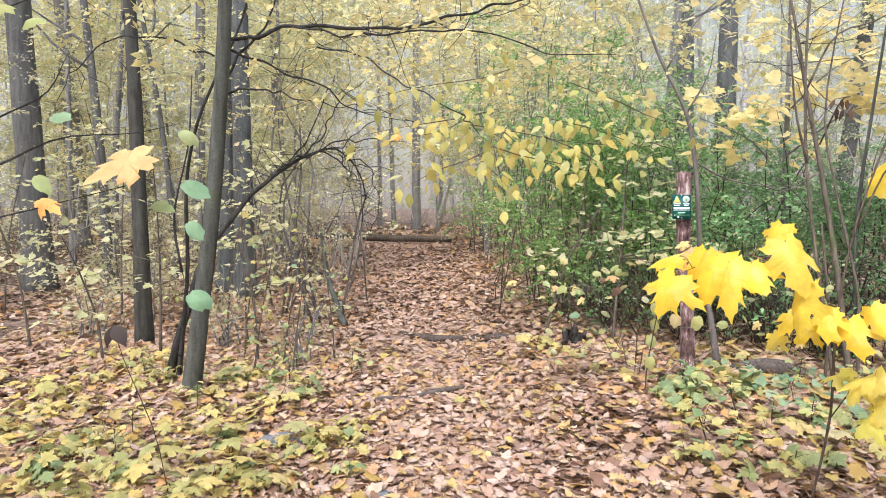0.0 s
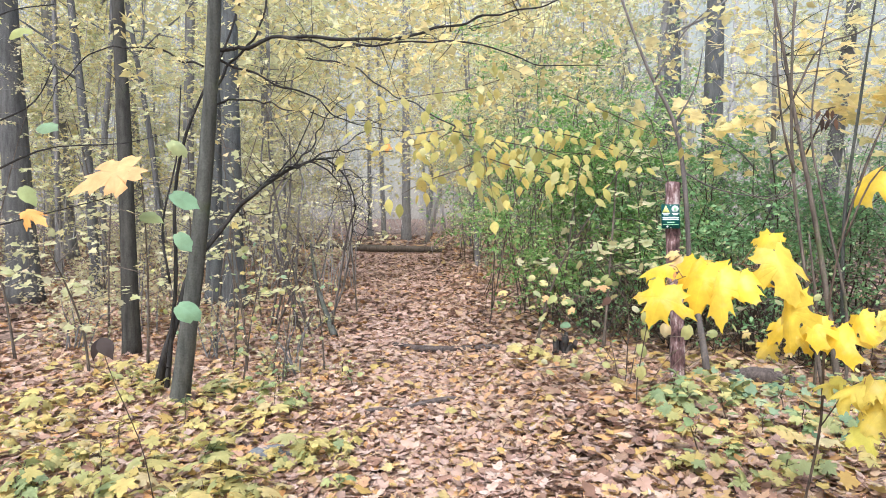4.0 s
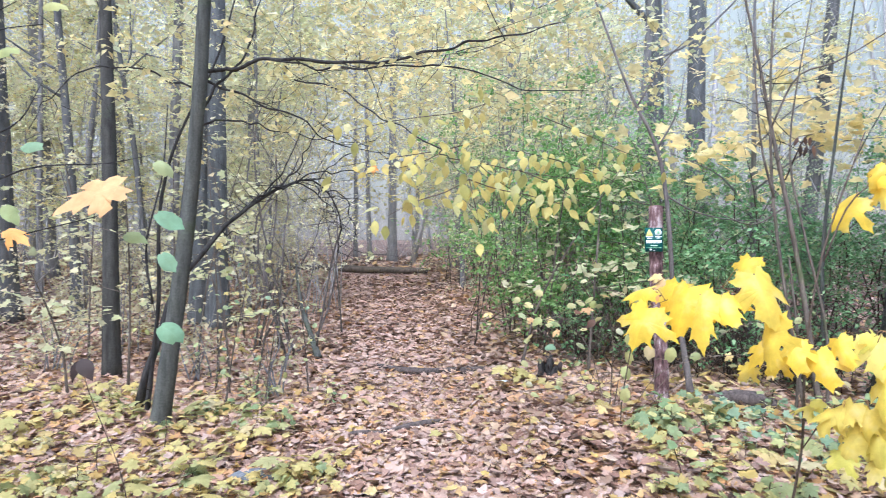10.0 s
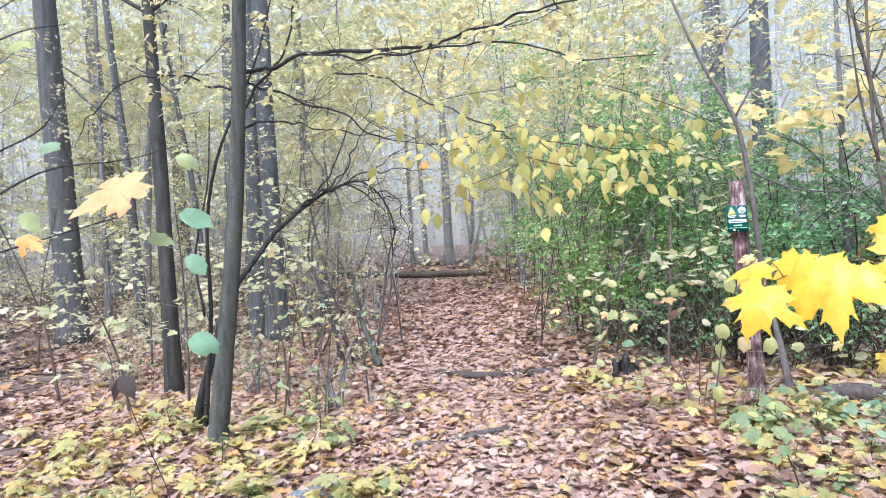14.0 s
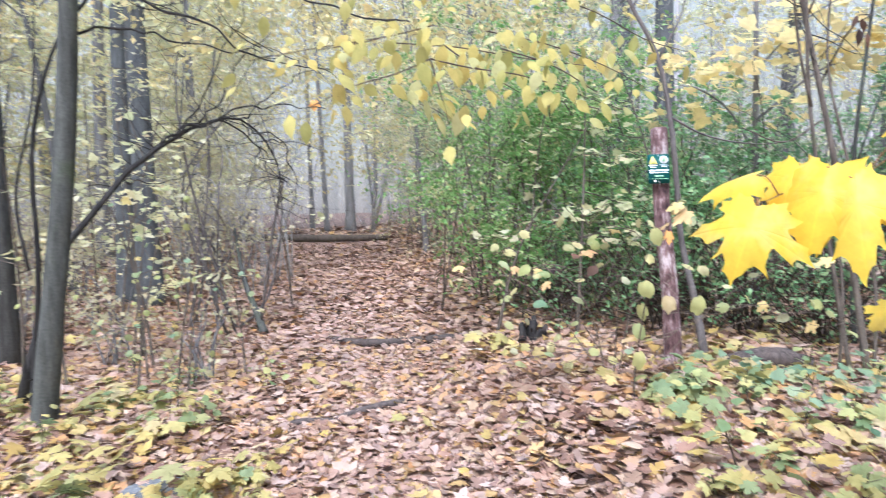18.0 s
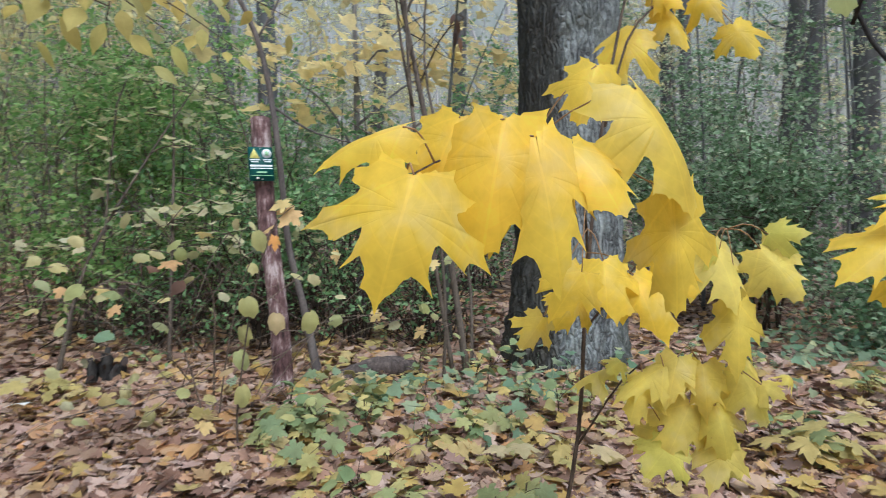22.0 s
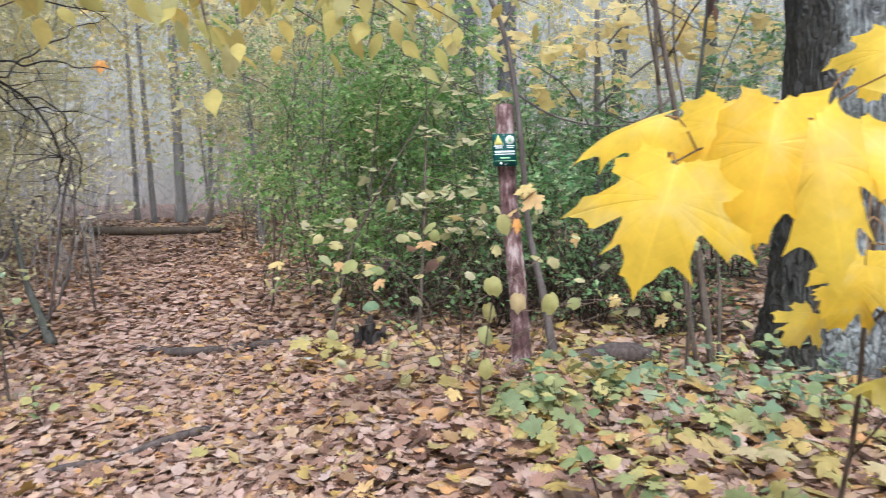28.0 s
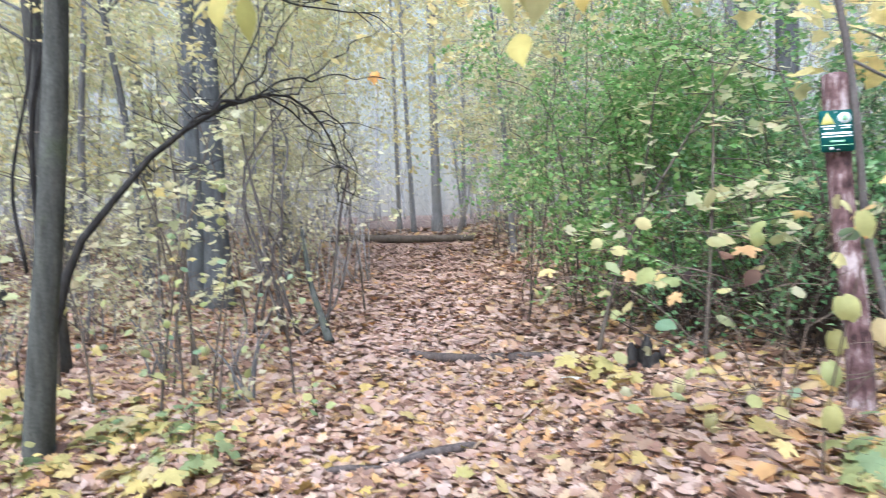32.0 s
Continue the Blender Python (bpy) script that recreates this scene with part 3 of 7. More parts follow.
OVAL_BLADE = fan(OVAL_LINE, (0, 0.48), 0.25)
OVAL_CURLED = flat_fan(OVAL_LINE[::2], (0, 0.45), 0.3)
ROUND_LINE = [(0, 0.05)] + [(0.52 * math.sin(a), 0.46 - 0.5 * math.cos(a)) for a in np.linspace(0.35, 2.7, 8)] + [(0, 1.08)] + [(-0.52 * math.sin(a), 0.46 - 0.5 * math.cos(a)) for a in np.linspace(2.7, 0.35, 8)]
ROUND_BLADE = fan(ROUND_LINE, (0, 0.46), 0.45, 0.3)
ROUND_SET = []
for q in range(6):
    wob = np.array(ROUND_LINE) * (1 + 0.055 * rng.standard_normal((len(ROUND_LINE), 1)))
    wob[:, 0] *= rng.uniform(0.8, 1.0)
    wob[:, 0] += 0.10 * rng.standard_normal() * wob[:, 1]
    ROUND_SET.append(fan(wob, (0, 0.46), rng.uniform(0.2, 0.8), rng.uniform(0.1, 0.6)))
FOLDED = (np.array([(0, 0, 0), (0.30, 0.42, 0.08), (0, 1, -0.05), (-0.30, 0.42, 0.08)]), np.array([(0, 1, 2), (0, 2, 3)]))


def placed(blade, P, tip, normal, size, width=None):
    """Copies of one blade in one mesh: at P, pointing along tip, facing normal."""
    V, F = blade
    Y = unit(np.asarray(tip, float))
    Z = np.asarray(normal, float)
    Z = unit(Z - (Z * Y).sum(-1, keepdims=True) * Y)
    X = np.cross(Y, Z)
    size = np.broadcast_to(np.asarray(size, float), (len(P),))
    wide = size if width is None else np.broadcast_to(np.asarray(width, float), (len(P),))
    W = (np.asarray(P)[:, None] + X[:, None] * (V[None, :, 0:1] * wide[:, None, None])
         + Y[:, None] * (V[None, :, 1:2] * size[:, None, None]) + Z[:, None] * (V[None, :, 2:3] * size[:, None, None]))
    k = len(V)
    G = (F[None] + (np.arange(len(P)) * k)[:, None, None]).reshape(-1, 3)
    return W.reshape(-1, 3), G


def sprays(P, D, length, k, leaf, up=0.8, wild=0.45, blade=FOLDED):
    """Leafy twigs: k leaves alternate along each twig from P towards D. Returns the leaves and the twigs."""
    P, D = np.asarray(P, float), unit(np.asarray(D, float))
    n = len(P)
    length = np.broadcast_to(length, (n,)) * rng.uniform(0.6, 1.3, n)
    side = unit(np.cross(D, np.array([0.0, 0.0, 1.0])) + 1e-3)
    s = (np.arange(k) + 0.7) / k
    sign = np.where(np.arange(k) % 2, 1.0, -1.0)
    pos = P[:, None] + D[:, None] * (s[None, :, None] * length[:, None, None]) + 0.012 * rng.standard_normal((n, k, 3))
    pos[..., 2] -= 0.25 * (s[None] ** 2) * length[:, None] * rng.uniform(0, 1, (n, 1))
    tips = 0.55 * D[:, None] + sign[None, :, None] * side[:, None] + wild * rng.standard_normal((n, k, 3))
    tips[..., 2] -= 0.25
    nor = np.array([0, 0, up]) + wild * rng.standard_normal((n, k, 3))
    size = leaf * rng.uniform(0.6, 1.25, n * k)
    blades = placed(blade, pos.reshape(-1, 3), tips.reshape(-1, 3), nor.reshape(-1, 3), size)
    A, E = P, P + D * length[:, None] - np.array([0, 0, 0.2]) * length[:, None]
    r = 0.0022
    o = np.array([(r, 0, 0), (-r / 2, r, 0), (-r / 2, 0, r)])
    V = np.concatenate([A[:, None] + o, E[:, None] + 0.4 * o], 1).reshape(-1, 3)
    base = np.array([(0, 1, 4), (0, 4, 3), (1, 2, 5), (1, 5, 4), (2, 0, 3), (2, 3, 5)])
    F = (base[None] + (np.arange(n) * 6)[:, None, None]).reshape(-1, 3)
    return blades, (V, F)


def one_leaf(parent, blade, mat, base, tip, width, face=(0, -1, 0.5), name="leaf", label=""):
    """A single large leaf as a part of its plant."""
    b, t = np.array(base, float), np.array(tip, float)
    L = np.linalg.norm(t - b)
    if blade is MAPLE_BLADE and mat in (MAPLE, MAPLE_LEMON):
        blade = MAPLE_FINE[rng.integers(0, len(MAPLE_FINE))]
    elif blade is MAPLE_BLADE:
        blade = MAPLE_SET[rng.integers(0, len(MAPLE_SET))]
    elif blade is ROUND_BLADE:
        blade = ROUND_SET[rng.integers(0, len(ROUND_SET))]
    ob = piece(name, placed(blade, b[None], (t - b)[None], np.array(face, float)[None], np.array([L / 1.06]), np.array([width / np.ptp(blade[0][:, 0])])), mat, parent, label)
    blade_uv(ob.data, blade)
    return ob


def blade_uv(me, blade):
    """The blade's own flat shape as its UV map."""
    idx = np.empty(len(me.loops), np.int32)
    me.loops.foreach_get("vertex_index", idx)
    me.uv_layers.new(name="blade").data.foreach_set("uv", blade[0][idx, :2].astype(np.float32).ravel())


def plant(name, base, label, category, trunk, radii, bark, limbs=(), sides=10, n=22, group="", flare=0.5, rough=0.04, limb_bark=None, kink=0.0):
    """A woody plant: one trunk and its limbs, each (points, radii)."""
    ob = thing(name, base, label, category, group)
    piece("trunk", tube(trunk, radii, sides, n, rough, flare), bark, ob)
    for pts, rr in limbs:
        if kink:
            m = 3 * len(pts)
            pts = spline(pts, m) + kink * rng.standard_normal((m, 3)) * (np.sin(np.linspace(0, math.pi, m)) > 0.2)[:, None]
        piece("limb", tube(pts, rr, 6, max(8, 3 * len(pts)), 0.05 + 8 * kink), limb_bark or bark, ob)
    return ob


def wander(start, direction, length, r0, bend=0.25, steps=5, lift=0.0):
    """A crooked limb from a start."""
    p, d = np.array(start, float), unit(np.array(direction, float))
    pts = [p.copy()]
    for _ in range(steps):
        d = unit(d + bend * rng.standard_normal(3) + np.array([0, 0, lift]))
        p = p + d * length / steps
        pts.append(p.copy())
    return pts, (r0, r0 * 0.7, r0 * 0.4, r0 * 0.18)

# ---- the forest floor ----
def floor_grid():
    near_x, near_y = np.arange(-10, 14.01, 0.14), np.arange(-6, 24.01, 0.16)
    gx = np.concatenate([-10 - np.geomspace(0.2, 390, 30)[::-1], near_x, 14 + np.geomspace(0.2, 390, 30)])
    gy = np.concatenate([-6 - np.geomspace(0.2, 390, 30)[::-1], near_y, 24 + np.geomspace(0.2, 390, 30)])
    X, Y = np.meshgrid(gx, gy, indexing="ij")
    Z = height(X, Y) + 0.006 * rng.standard_normal(X.shape)
    i, j = np.meshgrid(np.arange(len(gx) - 1), np.arange(len(gy) - 1), indexing="ij")
    m = len(gy)
    a = i * m + j
    F = np.stack([a, a + m, a + m + 1, a + 1], -1).reshape(-1, 4)
    return np.stack([X, Y, Z], -1).reshape(-1, 3), F


ground = piece("ground", floor_grid(), SOIL)
tagged(ground, "brown forest soil covered with fallen autumn leaves", "ground", kind="structure")


FLAKE = (np.array([(0, 0, 0), (0.34, 0.1, 0.03), (0.42, 0.6, 0.08), (0.05, 1, -0.04), (-0.4, 0.7, 0.06), (-0.32, 0.15, 0.0)]), np.array([(0, 1, 2), (0, 2, 3), (0, 3, 4), (0, 4, 5)]))


def scatter(n, x0, x1, y0, y1, size, keep=None, tilt=0.35, lift=0.03, blades=(MAPLE_SMALL, MAPLE_CURLED, OVAL_CURLED)):
    """Fallen leaves over a stretch of the floor, lying at all angles."""
    x, y = rng.uniform(x0, x1, n), rng.uniform(y0, y1, n)
    if keep is not None:
        ok = rng.uniform(0, 1, n) < keep(x, y)
        x, y = x[ok], y[ok]
    out = []
    for k, b in enumerate(blades):
        a, c = x[k::len(blades)], y[k::len(blades)]
        m = len(a)
        P = np.stack([a, c, height(a, c) + 0.008 + lift * rng.uniform(0, 1, m) ** 2], -1)
        turn = rng.uniform(0, 2 * np.pi, m)
        tip = np.stack([np.cos(turn), np.sin(turn), 0.25 * rng.standard_normal(m)], -1)
        nor = np.stack([tilt * rng.standard_normal(m), tilt * rng.standard_normal(m), np.where(rng.uniform(0, 1, m) < 0.3, -1.0, 1.0)], -1)
        out.append(placed(b, P, tip, nor, size * rng.uniform(0.55, 1.3, m)))
    return joined(out)


def off_path(x, y):
    return np.abs(x - path_x(y))


def yellow_share(x, y):
    left = ss((-0.7 - x) / 0.8) * ss((6.5 - y) / 2.5)
    right = 0.55 * ss((x - 0.9) / 0.6) * ss((6.0 - y) / 1.5)
    front = 0.3 * ss((3.9 - y) / 1.0) * ss((0.2 - x) / 0.8)
    edge = ss((4.6 - np.abs(x)) / 1.6) * ss((y + 1.5) / 3.0) * ss((7.2 - y) / 1.2)
    return np.clip(0.15 + left * 0.62 + right + front, 0, 1) * edge


litter = piece("leaf_litter", joined([
    scatter(21000, -3.4, 3.6, 1.8, 6.0, 0.058, tilt=0.42, lift=0.04, blades=LITTER_SET),
    scatter(11000, -2.6, 2.9, 2.0, 5.4, 0.058, tilt=0.45, lift=0.045, blades=LITTER_SET),
    scatter(13000, -3.4, 3.6, 1.8, 6.0, 0.048, tilt=0.3, lift=0.045, blades=(MAPLE_CURLED, OVAL_CURLED)),
    scatter(24000, -5, 5, 5.4, 9, 0.064, tilt=0.4, lift=0.05, blades=LITTER_SET),
    scatter(20000, -7, 6, 8.5, 13, 0.078, tilt=0.3, lift=0.05, blades=(MAPLE_SMALL, MAPLE_CURLED, FLAKE)),
    scatter(13000, -12, 13, 2, 17, 0.10, lambda x, y: np.where((x > 2.4) & (x < 6.6) & (y < 6), 0.0, 1.0), blades=(MAPLE_SMALL, FLAKE)),
    scatter(19000, 2.6, 7.0, -0.6, 6.2, 0.06, tilt=0.35, lift=0.05, blades=LITTER_SET),
    scatter(12000, -3.2, 1.8, 8, 18, 0.085, tilt=0.25, blades=(MAPLE_SMALL, FLAKE)),
    scatter(11000, -12, 14, 15, 28, 0.17, blades=(FLAKE,)),
    scatter(6000, -5, 5, -4, 2.2, 0.10, lambda x, y: np.where((x > 2.4) & (y > -0.8), 0.0, 1.0), blades=(MAPLE_SMALL, FLAKE)),
    scatter(8000, -16, 16, -14, 3, 0.14, blades=(FLAKE,))]), LITTER)
tagged(litter, "brown and tan fallen leaves carpeting the forest floor", "leaf litter", kind="stuff")
trodden = piece("trodden_leaves", joined([scatter(11000, -1.3, 1.3, 1.8, 8.5, 0.058, lambda x, y: np.exp(-((x - path_x(y)) / 0.6) ** 2), 0.12, 0.035),
                                          scatter(44000, -4.2, 2.2, 7.5, 18.5, 0.07, lambda x, y: np.exp(-((x - path_x(y)) / (0.5 + 0.05 * y)) ** 2), 0.12, 0.07, (FLAKE, MAPLE_SMALL))]), TRODDEN)
tagged(trodden, "pinkish trodden leaves marking the narrow path", "leaf litter", kind="stuff")
gold = piece("fallen_yellow_leaves", joined([scatter(13500, -4.6, 4.6, -1.5, 7.2, 0.072, yellow_share, 0.35, 0.08, LITTER_SET),
                                             scatter(1500, -9, 9, 6, 16, 0.10, lambda x, y: 0.5 * ss((off_path(x, y) - 0.8) / 0.5), 0.4, 0.05, (MAPLE_SMALL, OVAL_CURLED))]), YELLOW_LITTER)
tagged(gold, "yellow maple leaves fallen on the brown litter", "fallen leaves", kind="stuff")

single_leaves = thing("large_fallen_leaves", (0, 0, 0), "large separate brown and yellow leaves on the path", "fallen leaves")
for blade_kind in (MAPLE_BLADE, OVAL_BLADE):
    V, F = blade_kind
    shared = mesh_from("leaf", V * np.array([0.62, 1, 1]), F, LITTER_ONE)
    blade_uv(shared, blade_kind)
    for q in range(230):
        x, y = rng.uniform(-2.0, 2.4), rng.uniform(2.2, 5.8)
        ob = new("leaf", shared)
        s = rng.uniform(0.065, 0.115)
        ob.matrix_world = Matrix.LocRotScale((x, y, float(height(x, y)) + rng.uniform(0.02, 0.05)),
                                             Euler((0.18 * rng.standard_normal() + (math.pi if rng.uniform() < 0.3 else 0), 0.18 * rng.standard_normal(), rng.uniform(0, 6.28))), (s, s, s))
        ob.parent = single_leaves

# ---- mist and far woods ----
rng = np.random.default_rng(21)
ang = np.linspace(0, 2 * np.pi, 97)[:-1]
# Glowing ring beyond the woods: mist painted as emission, also lighting the trees.
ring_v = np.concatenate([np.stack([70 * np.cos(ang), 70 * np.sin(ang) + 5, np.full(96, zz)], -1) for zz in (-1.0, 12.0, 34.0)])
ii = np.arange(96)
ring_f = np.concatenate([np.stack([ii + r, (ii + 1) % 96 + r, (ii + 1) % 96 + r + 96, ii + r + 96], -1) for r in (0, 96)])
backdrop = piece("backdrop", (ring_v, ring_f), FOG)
tagged(backdrop, "glowing backdrop painted as pale milky mist behind the far woods", "mist", kind="structure")


def far_woods():
    trunks, P = [], []
    while len(trunks) < 250:
        a, d = rng.uniform(radians(-60), radians(105)), rng.uniform(22, 58)
        x, y = d * math.sin(a), d * math.cos(a)
        if abs(x - path_x(y)) < 1.5 and y > 0:
            continue
        r = rng.choice([0.025, 0.035, 0.05, 0.09, 0.16])
        z = float(height(x, y)) - 0.1
        lean = 2.0 * rng.standard_normal(2)
        trunks.append(tube([(x, y, z), (x + 0.15 * lean[0] + 0.12 * rng.standard_normal(), y, z + 3), (x + 0.4 * lean[0], y + 0.4 * lean[1], z + 7), (x + lean[0], y + lean[1], z + 16)], (r, r * 0.9, r * 0.75, r * 0.4), 6, 8))
    return joined(trunks)


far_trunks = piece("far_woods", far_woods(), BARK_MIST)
tagged(far_trunks, "many grey-brown trunks standing in the mist", "woods", kind="stuff")


def far_leaves():
    n = 21000
    a, d = rng.uniform(radians(-58), radians(100), n), rng.uniform(15, 46, n)
    P = np.stack([d * np.sin(a), d * np.cos(a), rng.uniform(0.4, 1, n) ** 0.7 * 13 - 0.5], -1)
    low = ss((P[:, 2] - 2.2) / 3.0) + 0.12
    turn = np.arctan2(P[:, 0], P[:, 1])
    low = low * np.where((turn > radians(17)) & (turn < radians(34)), 0.22, np.where(turn > radians(34), 0.25, 1.0))
    P = P[rng.uniform(0, 1, n) < low]
    D = rng.standard_normal((len(P), 3)) * np.array([1, 1, 0.35])
    return sprays(P, D, 0.9, 8, 0.14, 0.6, 0.6)[0]


far_foliage = piece("far_foliage", far_leaves(), FAR_PALE)
tagged(far_foliage, "pale yellow foliage of distant trees", "foliage", kind="stuff")


def thicket():
    """Fine leafy twigs of the undergrowth between the trunks."""
    n = 9500
    a, d = rng.uniform(radians(-50), radians(12), n), rng.uniform(8.5, 26, n)
    P = np.stack([d * np.sin(a), d * np.cos(a), 0.3 + 4.6 * rng.uniform(0, 1, n) ** 1.2], -1)
    mass = np.sin(P[:, 0] * 1.3 + 1) * np.sin(P[:, 1] * 0.9) + np.sin(P[:, 2] * 2.1 + P[:, 0])
    P = P[(np.abs(P[:, 0] - path_x(P[:, 1])) > 1.0 + 0.03 * P[:, 1]) & (rng.uniform(-1, 1, n) < mass)]
    return sprays(P, rng.standard_normal((len(P), 3)) * (1, 1, 0.4), 0.45, 7, 0.062, 0.6, 0.6)


def high_foliage():
    """Thin yellow layers between the trunks above the path."""
    n = 6500
    a, d = rng.uniform(radians(-34), radians(16), n), rng.uniform(12, 30, n)
    P = np.stack([d * np.sin(a), d * np.cos(a), 1.5 + d * rng.uniform(0.02, 0.42, n)], -1)
    mass = np.sin(P[:, 0] * 1.1 + 0.4) * np.sin(P[:, 1] * 0.7 + 1) + np.sin(P[:, 2] * 2.6 + 0.6 * P[:, 0])
    P = P[rng.uniform(-1.3, 1, n) < mass]
    return sprays(P, rng.standard_normal((len(P), 3)) * (1, 1, 0.25), 0.7, 7, 0.095, 0.6, 0.5)


high_leaves, high_twigs = high_foliage()
layers_above = piece("yellow_layers", high_leaves, FAR_PALE)
tagged(layers_above, "thin layers of pale yellow leaves above the path", "foliage", kind="stuff")
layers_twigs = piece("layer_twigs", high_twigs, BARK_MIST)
tagged(layers_twigs, "fine grey twigs carrying the pale yellow layers", "twigs", kind="stuff")
def oak_undergrowth():
    """Fine leafy twigs in the dusk behind the oak."""
    n = 4200
    a, d = rng.uniform(radians(44), radians(92), n), rng.uniform(5.5, 17, n)
    P = np.stack([d * np.sin(a), 1.5 + d * np.cos(a), 0.4 + 0.36 * d * rng.uniform(0, 1, n) ** 1.2], -1)
    mass = np.sin(P[:, 0] * 1.4 + 2) * np.sin(P[:, 1] * 1.1) + np.sin(P[:, 2] * 2.3 + P[:, 0])
    P = P[rng.uniform(-1.2, 1, n) < mass]
    return sprays(P, rng.standard_normal((len(P), 3)) * (1, 1, 0.35), 0.45, 7, 0.06, 0.6, 0.6)


oak_leaves, oak_twigs = oak_undergrowth()
tagged(piece("undergrowth", oak_leaves, DUSK_LEAVES), "pale bluish-green leaves of the undergrowth behind the oak", "foliage", kind="stuff")
tagged(piece("undergrowth_twigs", oak_twigs, BARK_DUSK), "fine dark twigs of the undergrowth behind the oak", "twigs", kind="stuff")
thicket_leaves, thicket_twigs = thicket()
undergrowth = piece("undergrowth", thicket_leaves, CREAM)
tagged(undergrowth, "fine pale cream leaves of the misty undergrowth", "foliage", kind="stuff")
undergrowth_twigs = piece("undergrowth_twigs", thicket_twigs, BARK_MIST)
tagged(undergrowth_twigs, "fine grey twigs of the misty undergrowth", "twigs", kind="stuff")


def far_twig_tangle():
    n = 7500
    a, d = rng.uniform(radians(-55), radians(100), n), rng.uniform(13, 42, n)
    A = np.stack([d * np.sin(a), d * np.cos(a), rng.uniform(0.0, 1, n) ** 1.7 * 8.0 + 0.2], -1)
    ok = (np.abs(A[:, 0] - path_x(A[:, 1])) > 1.1 + 0.02 * A[:, 1]) | (A[:, 1] > 20)
    A = A[ok]
    n = len(A)
    D1 = unit(rng.standard_normal((n, 3)) * (0.7, 0.7, 0.6) + (0, 0, 0.9))
    D2 = unit(D1 + 0.6 * rng.standard_normal((n, 3)))
    k = rng.uniform(0.5, 1.6, (n, 1))
    r = rng.uniform(0.006, 0.014, (n, 1, 1))
    o = np.array([(1, 0, 0), (-0.5, 0.87, 0), (-0.5, -0.87, 0)])[None]
    rows = [A[:, None] + r * o, (A + k * D1)[:, None] + 0.7 * r * o, (A + k * D1 + k * D2)[:, None] + 0.3 * r * o]
    V = np.concatenate(rows, 1).reshape(-1, 3)
    base = np.array([(i + 3 * g, (i + 1) % 3 + 3 * g, (i + 1) % 3 + 3 * g + 3) for g in (0, 1) for i in range(3)] + [(i + 3 * g, (i + 1) % 3 + 3 * g + 3, i + 3 * g + 3) for g in (0, 1) for i in range(3)])
    return V, (base[None] + (np.arange(n) * 9)[:, None, None]).reshape(-1, 3)


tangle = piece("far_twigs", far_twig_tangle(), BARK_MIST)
tagged(tangle, "tangle of thin bare twigs in the misty wood", "twigs", kind="stuff")


# ---- understorey trees ----
rng = np.random.default_rng(22)
def young_tree(kind, h, r, count, mat, leaf, low):
    """A slender young tree with a loose, layered crown, standing at the origin."""
    ob = thing("young_tree", (0, 0, 0), "slender young tree with thin yellowing leaves", "tree", "young trees of the understorey")
    lean = 0.35 * rng.standard_normal(2)
    line = [(0, 0, -0.1), (lean[0] * 0.3, lean[1] * 0.2, h * 0.35), (lean[0] * 0.6 + 0.1, lean[1], h * 0.7), (lean[0], lean[1] * 1.3, h)]
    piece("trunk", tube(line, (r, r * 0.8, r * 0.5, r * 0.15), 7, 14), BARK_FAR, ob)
    P, D = [], []
    for q in range(13):
        t = rng.uniform(0.25, 0.95)
        s = spline(line, 20)[int(t * 19)]
        a = rng.uniform(0, 6.28)
        pts, rr = wander(s, (math.cos(a), math.sin(a), rng.uniform(0.0, 0.45)), rng.uniform(1.0, 2.6), r * 0.35, 0.2)
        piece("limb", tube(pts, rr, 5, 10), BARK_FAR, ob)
        C = spline(pts, 12)
        for c in range(count // 20):
            u = C[rng.integers(3, 12)]
            P.append(u + 0.2 * rng.standard_normal(3) * (1, 1, 0.45))
            D.append(rng.standard_normal(3) * (1, 1, 0.3) + 0.5 * (u - s))
    for c in range(count // 7):
        z = rng.uniform(low, h)
        P.append(np.array([lean[0] * z / h, lean[1] * z / h, z]) + rng.standard_normal(3) * (0.9, 0.9, 0.12))
        D.append(rng.standard_normal(3) * (1, 1, 0.3))
    blades, twigs = sprays(P, D, 0.45, 7, 1.14 * leaf)
    tagged(piece("crown", blades, mat, ob), kind="stuff")
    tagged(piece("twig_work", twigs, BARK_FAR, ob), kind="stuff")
    return ob


protos = [young_tree(k, h, r, c, m, lf, lo) for k, (h, r, c, m, lf, lo) in enumerate([
    (6.0, 0.022, 400, PALE, 0.095, 0.9), (7.5, 0.030, 480, PALE, 0.10, 1.3), (5.0, 0.018, 340, PALE, 0.09, 0.6), (9.0, 0.045, 560, PALE, 0.105, 1.8),
    (3.4, 0.014, 260, PALE, 0.08, 0.4), (6.6, 0.025, 420, MAPLE_PALE, 0.11, 1.2)])]


def clear(x, y):
    """Where a young tree may stand: off the path, not among the things near by."""
    if abs(x - path_x(y)) < 1.25 + 0.03 * y or (x * x + (y - 1) ** 2) < 40:
        return False
    if x < -1 and x * x + (y - 1) ** 2 < 85:
        return False
    if 0.28 < x / max(y, 0.1) < 0.6 and 8 < y < 20:
        return False
    if abs(math.degrees(math.atan2(x, y)) + 32.6) < 3.5 and y < 11:
        return False
    return not (0.2 < x < 6.5 and y < 11.5)


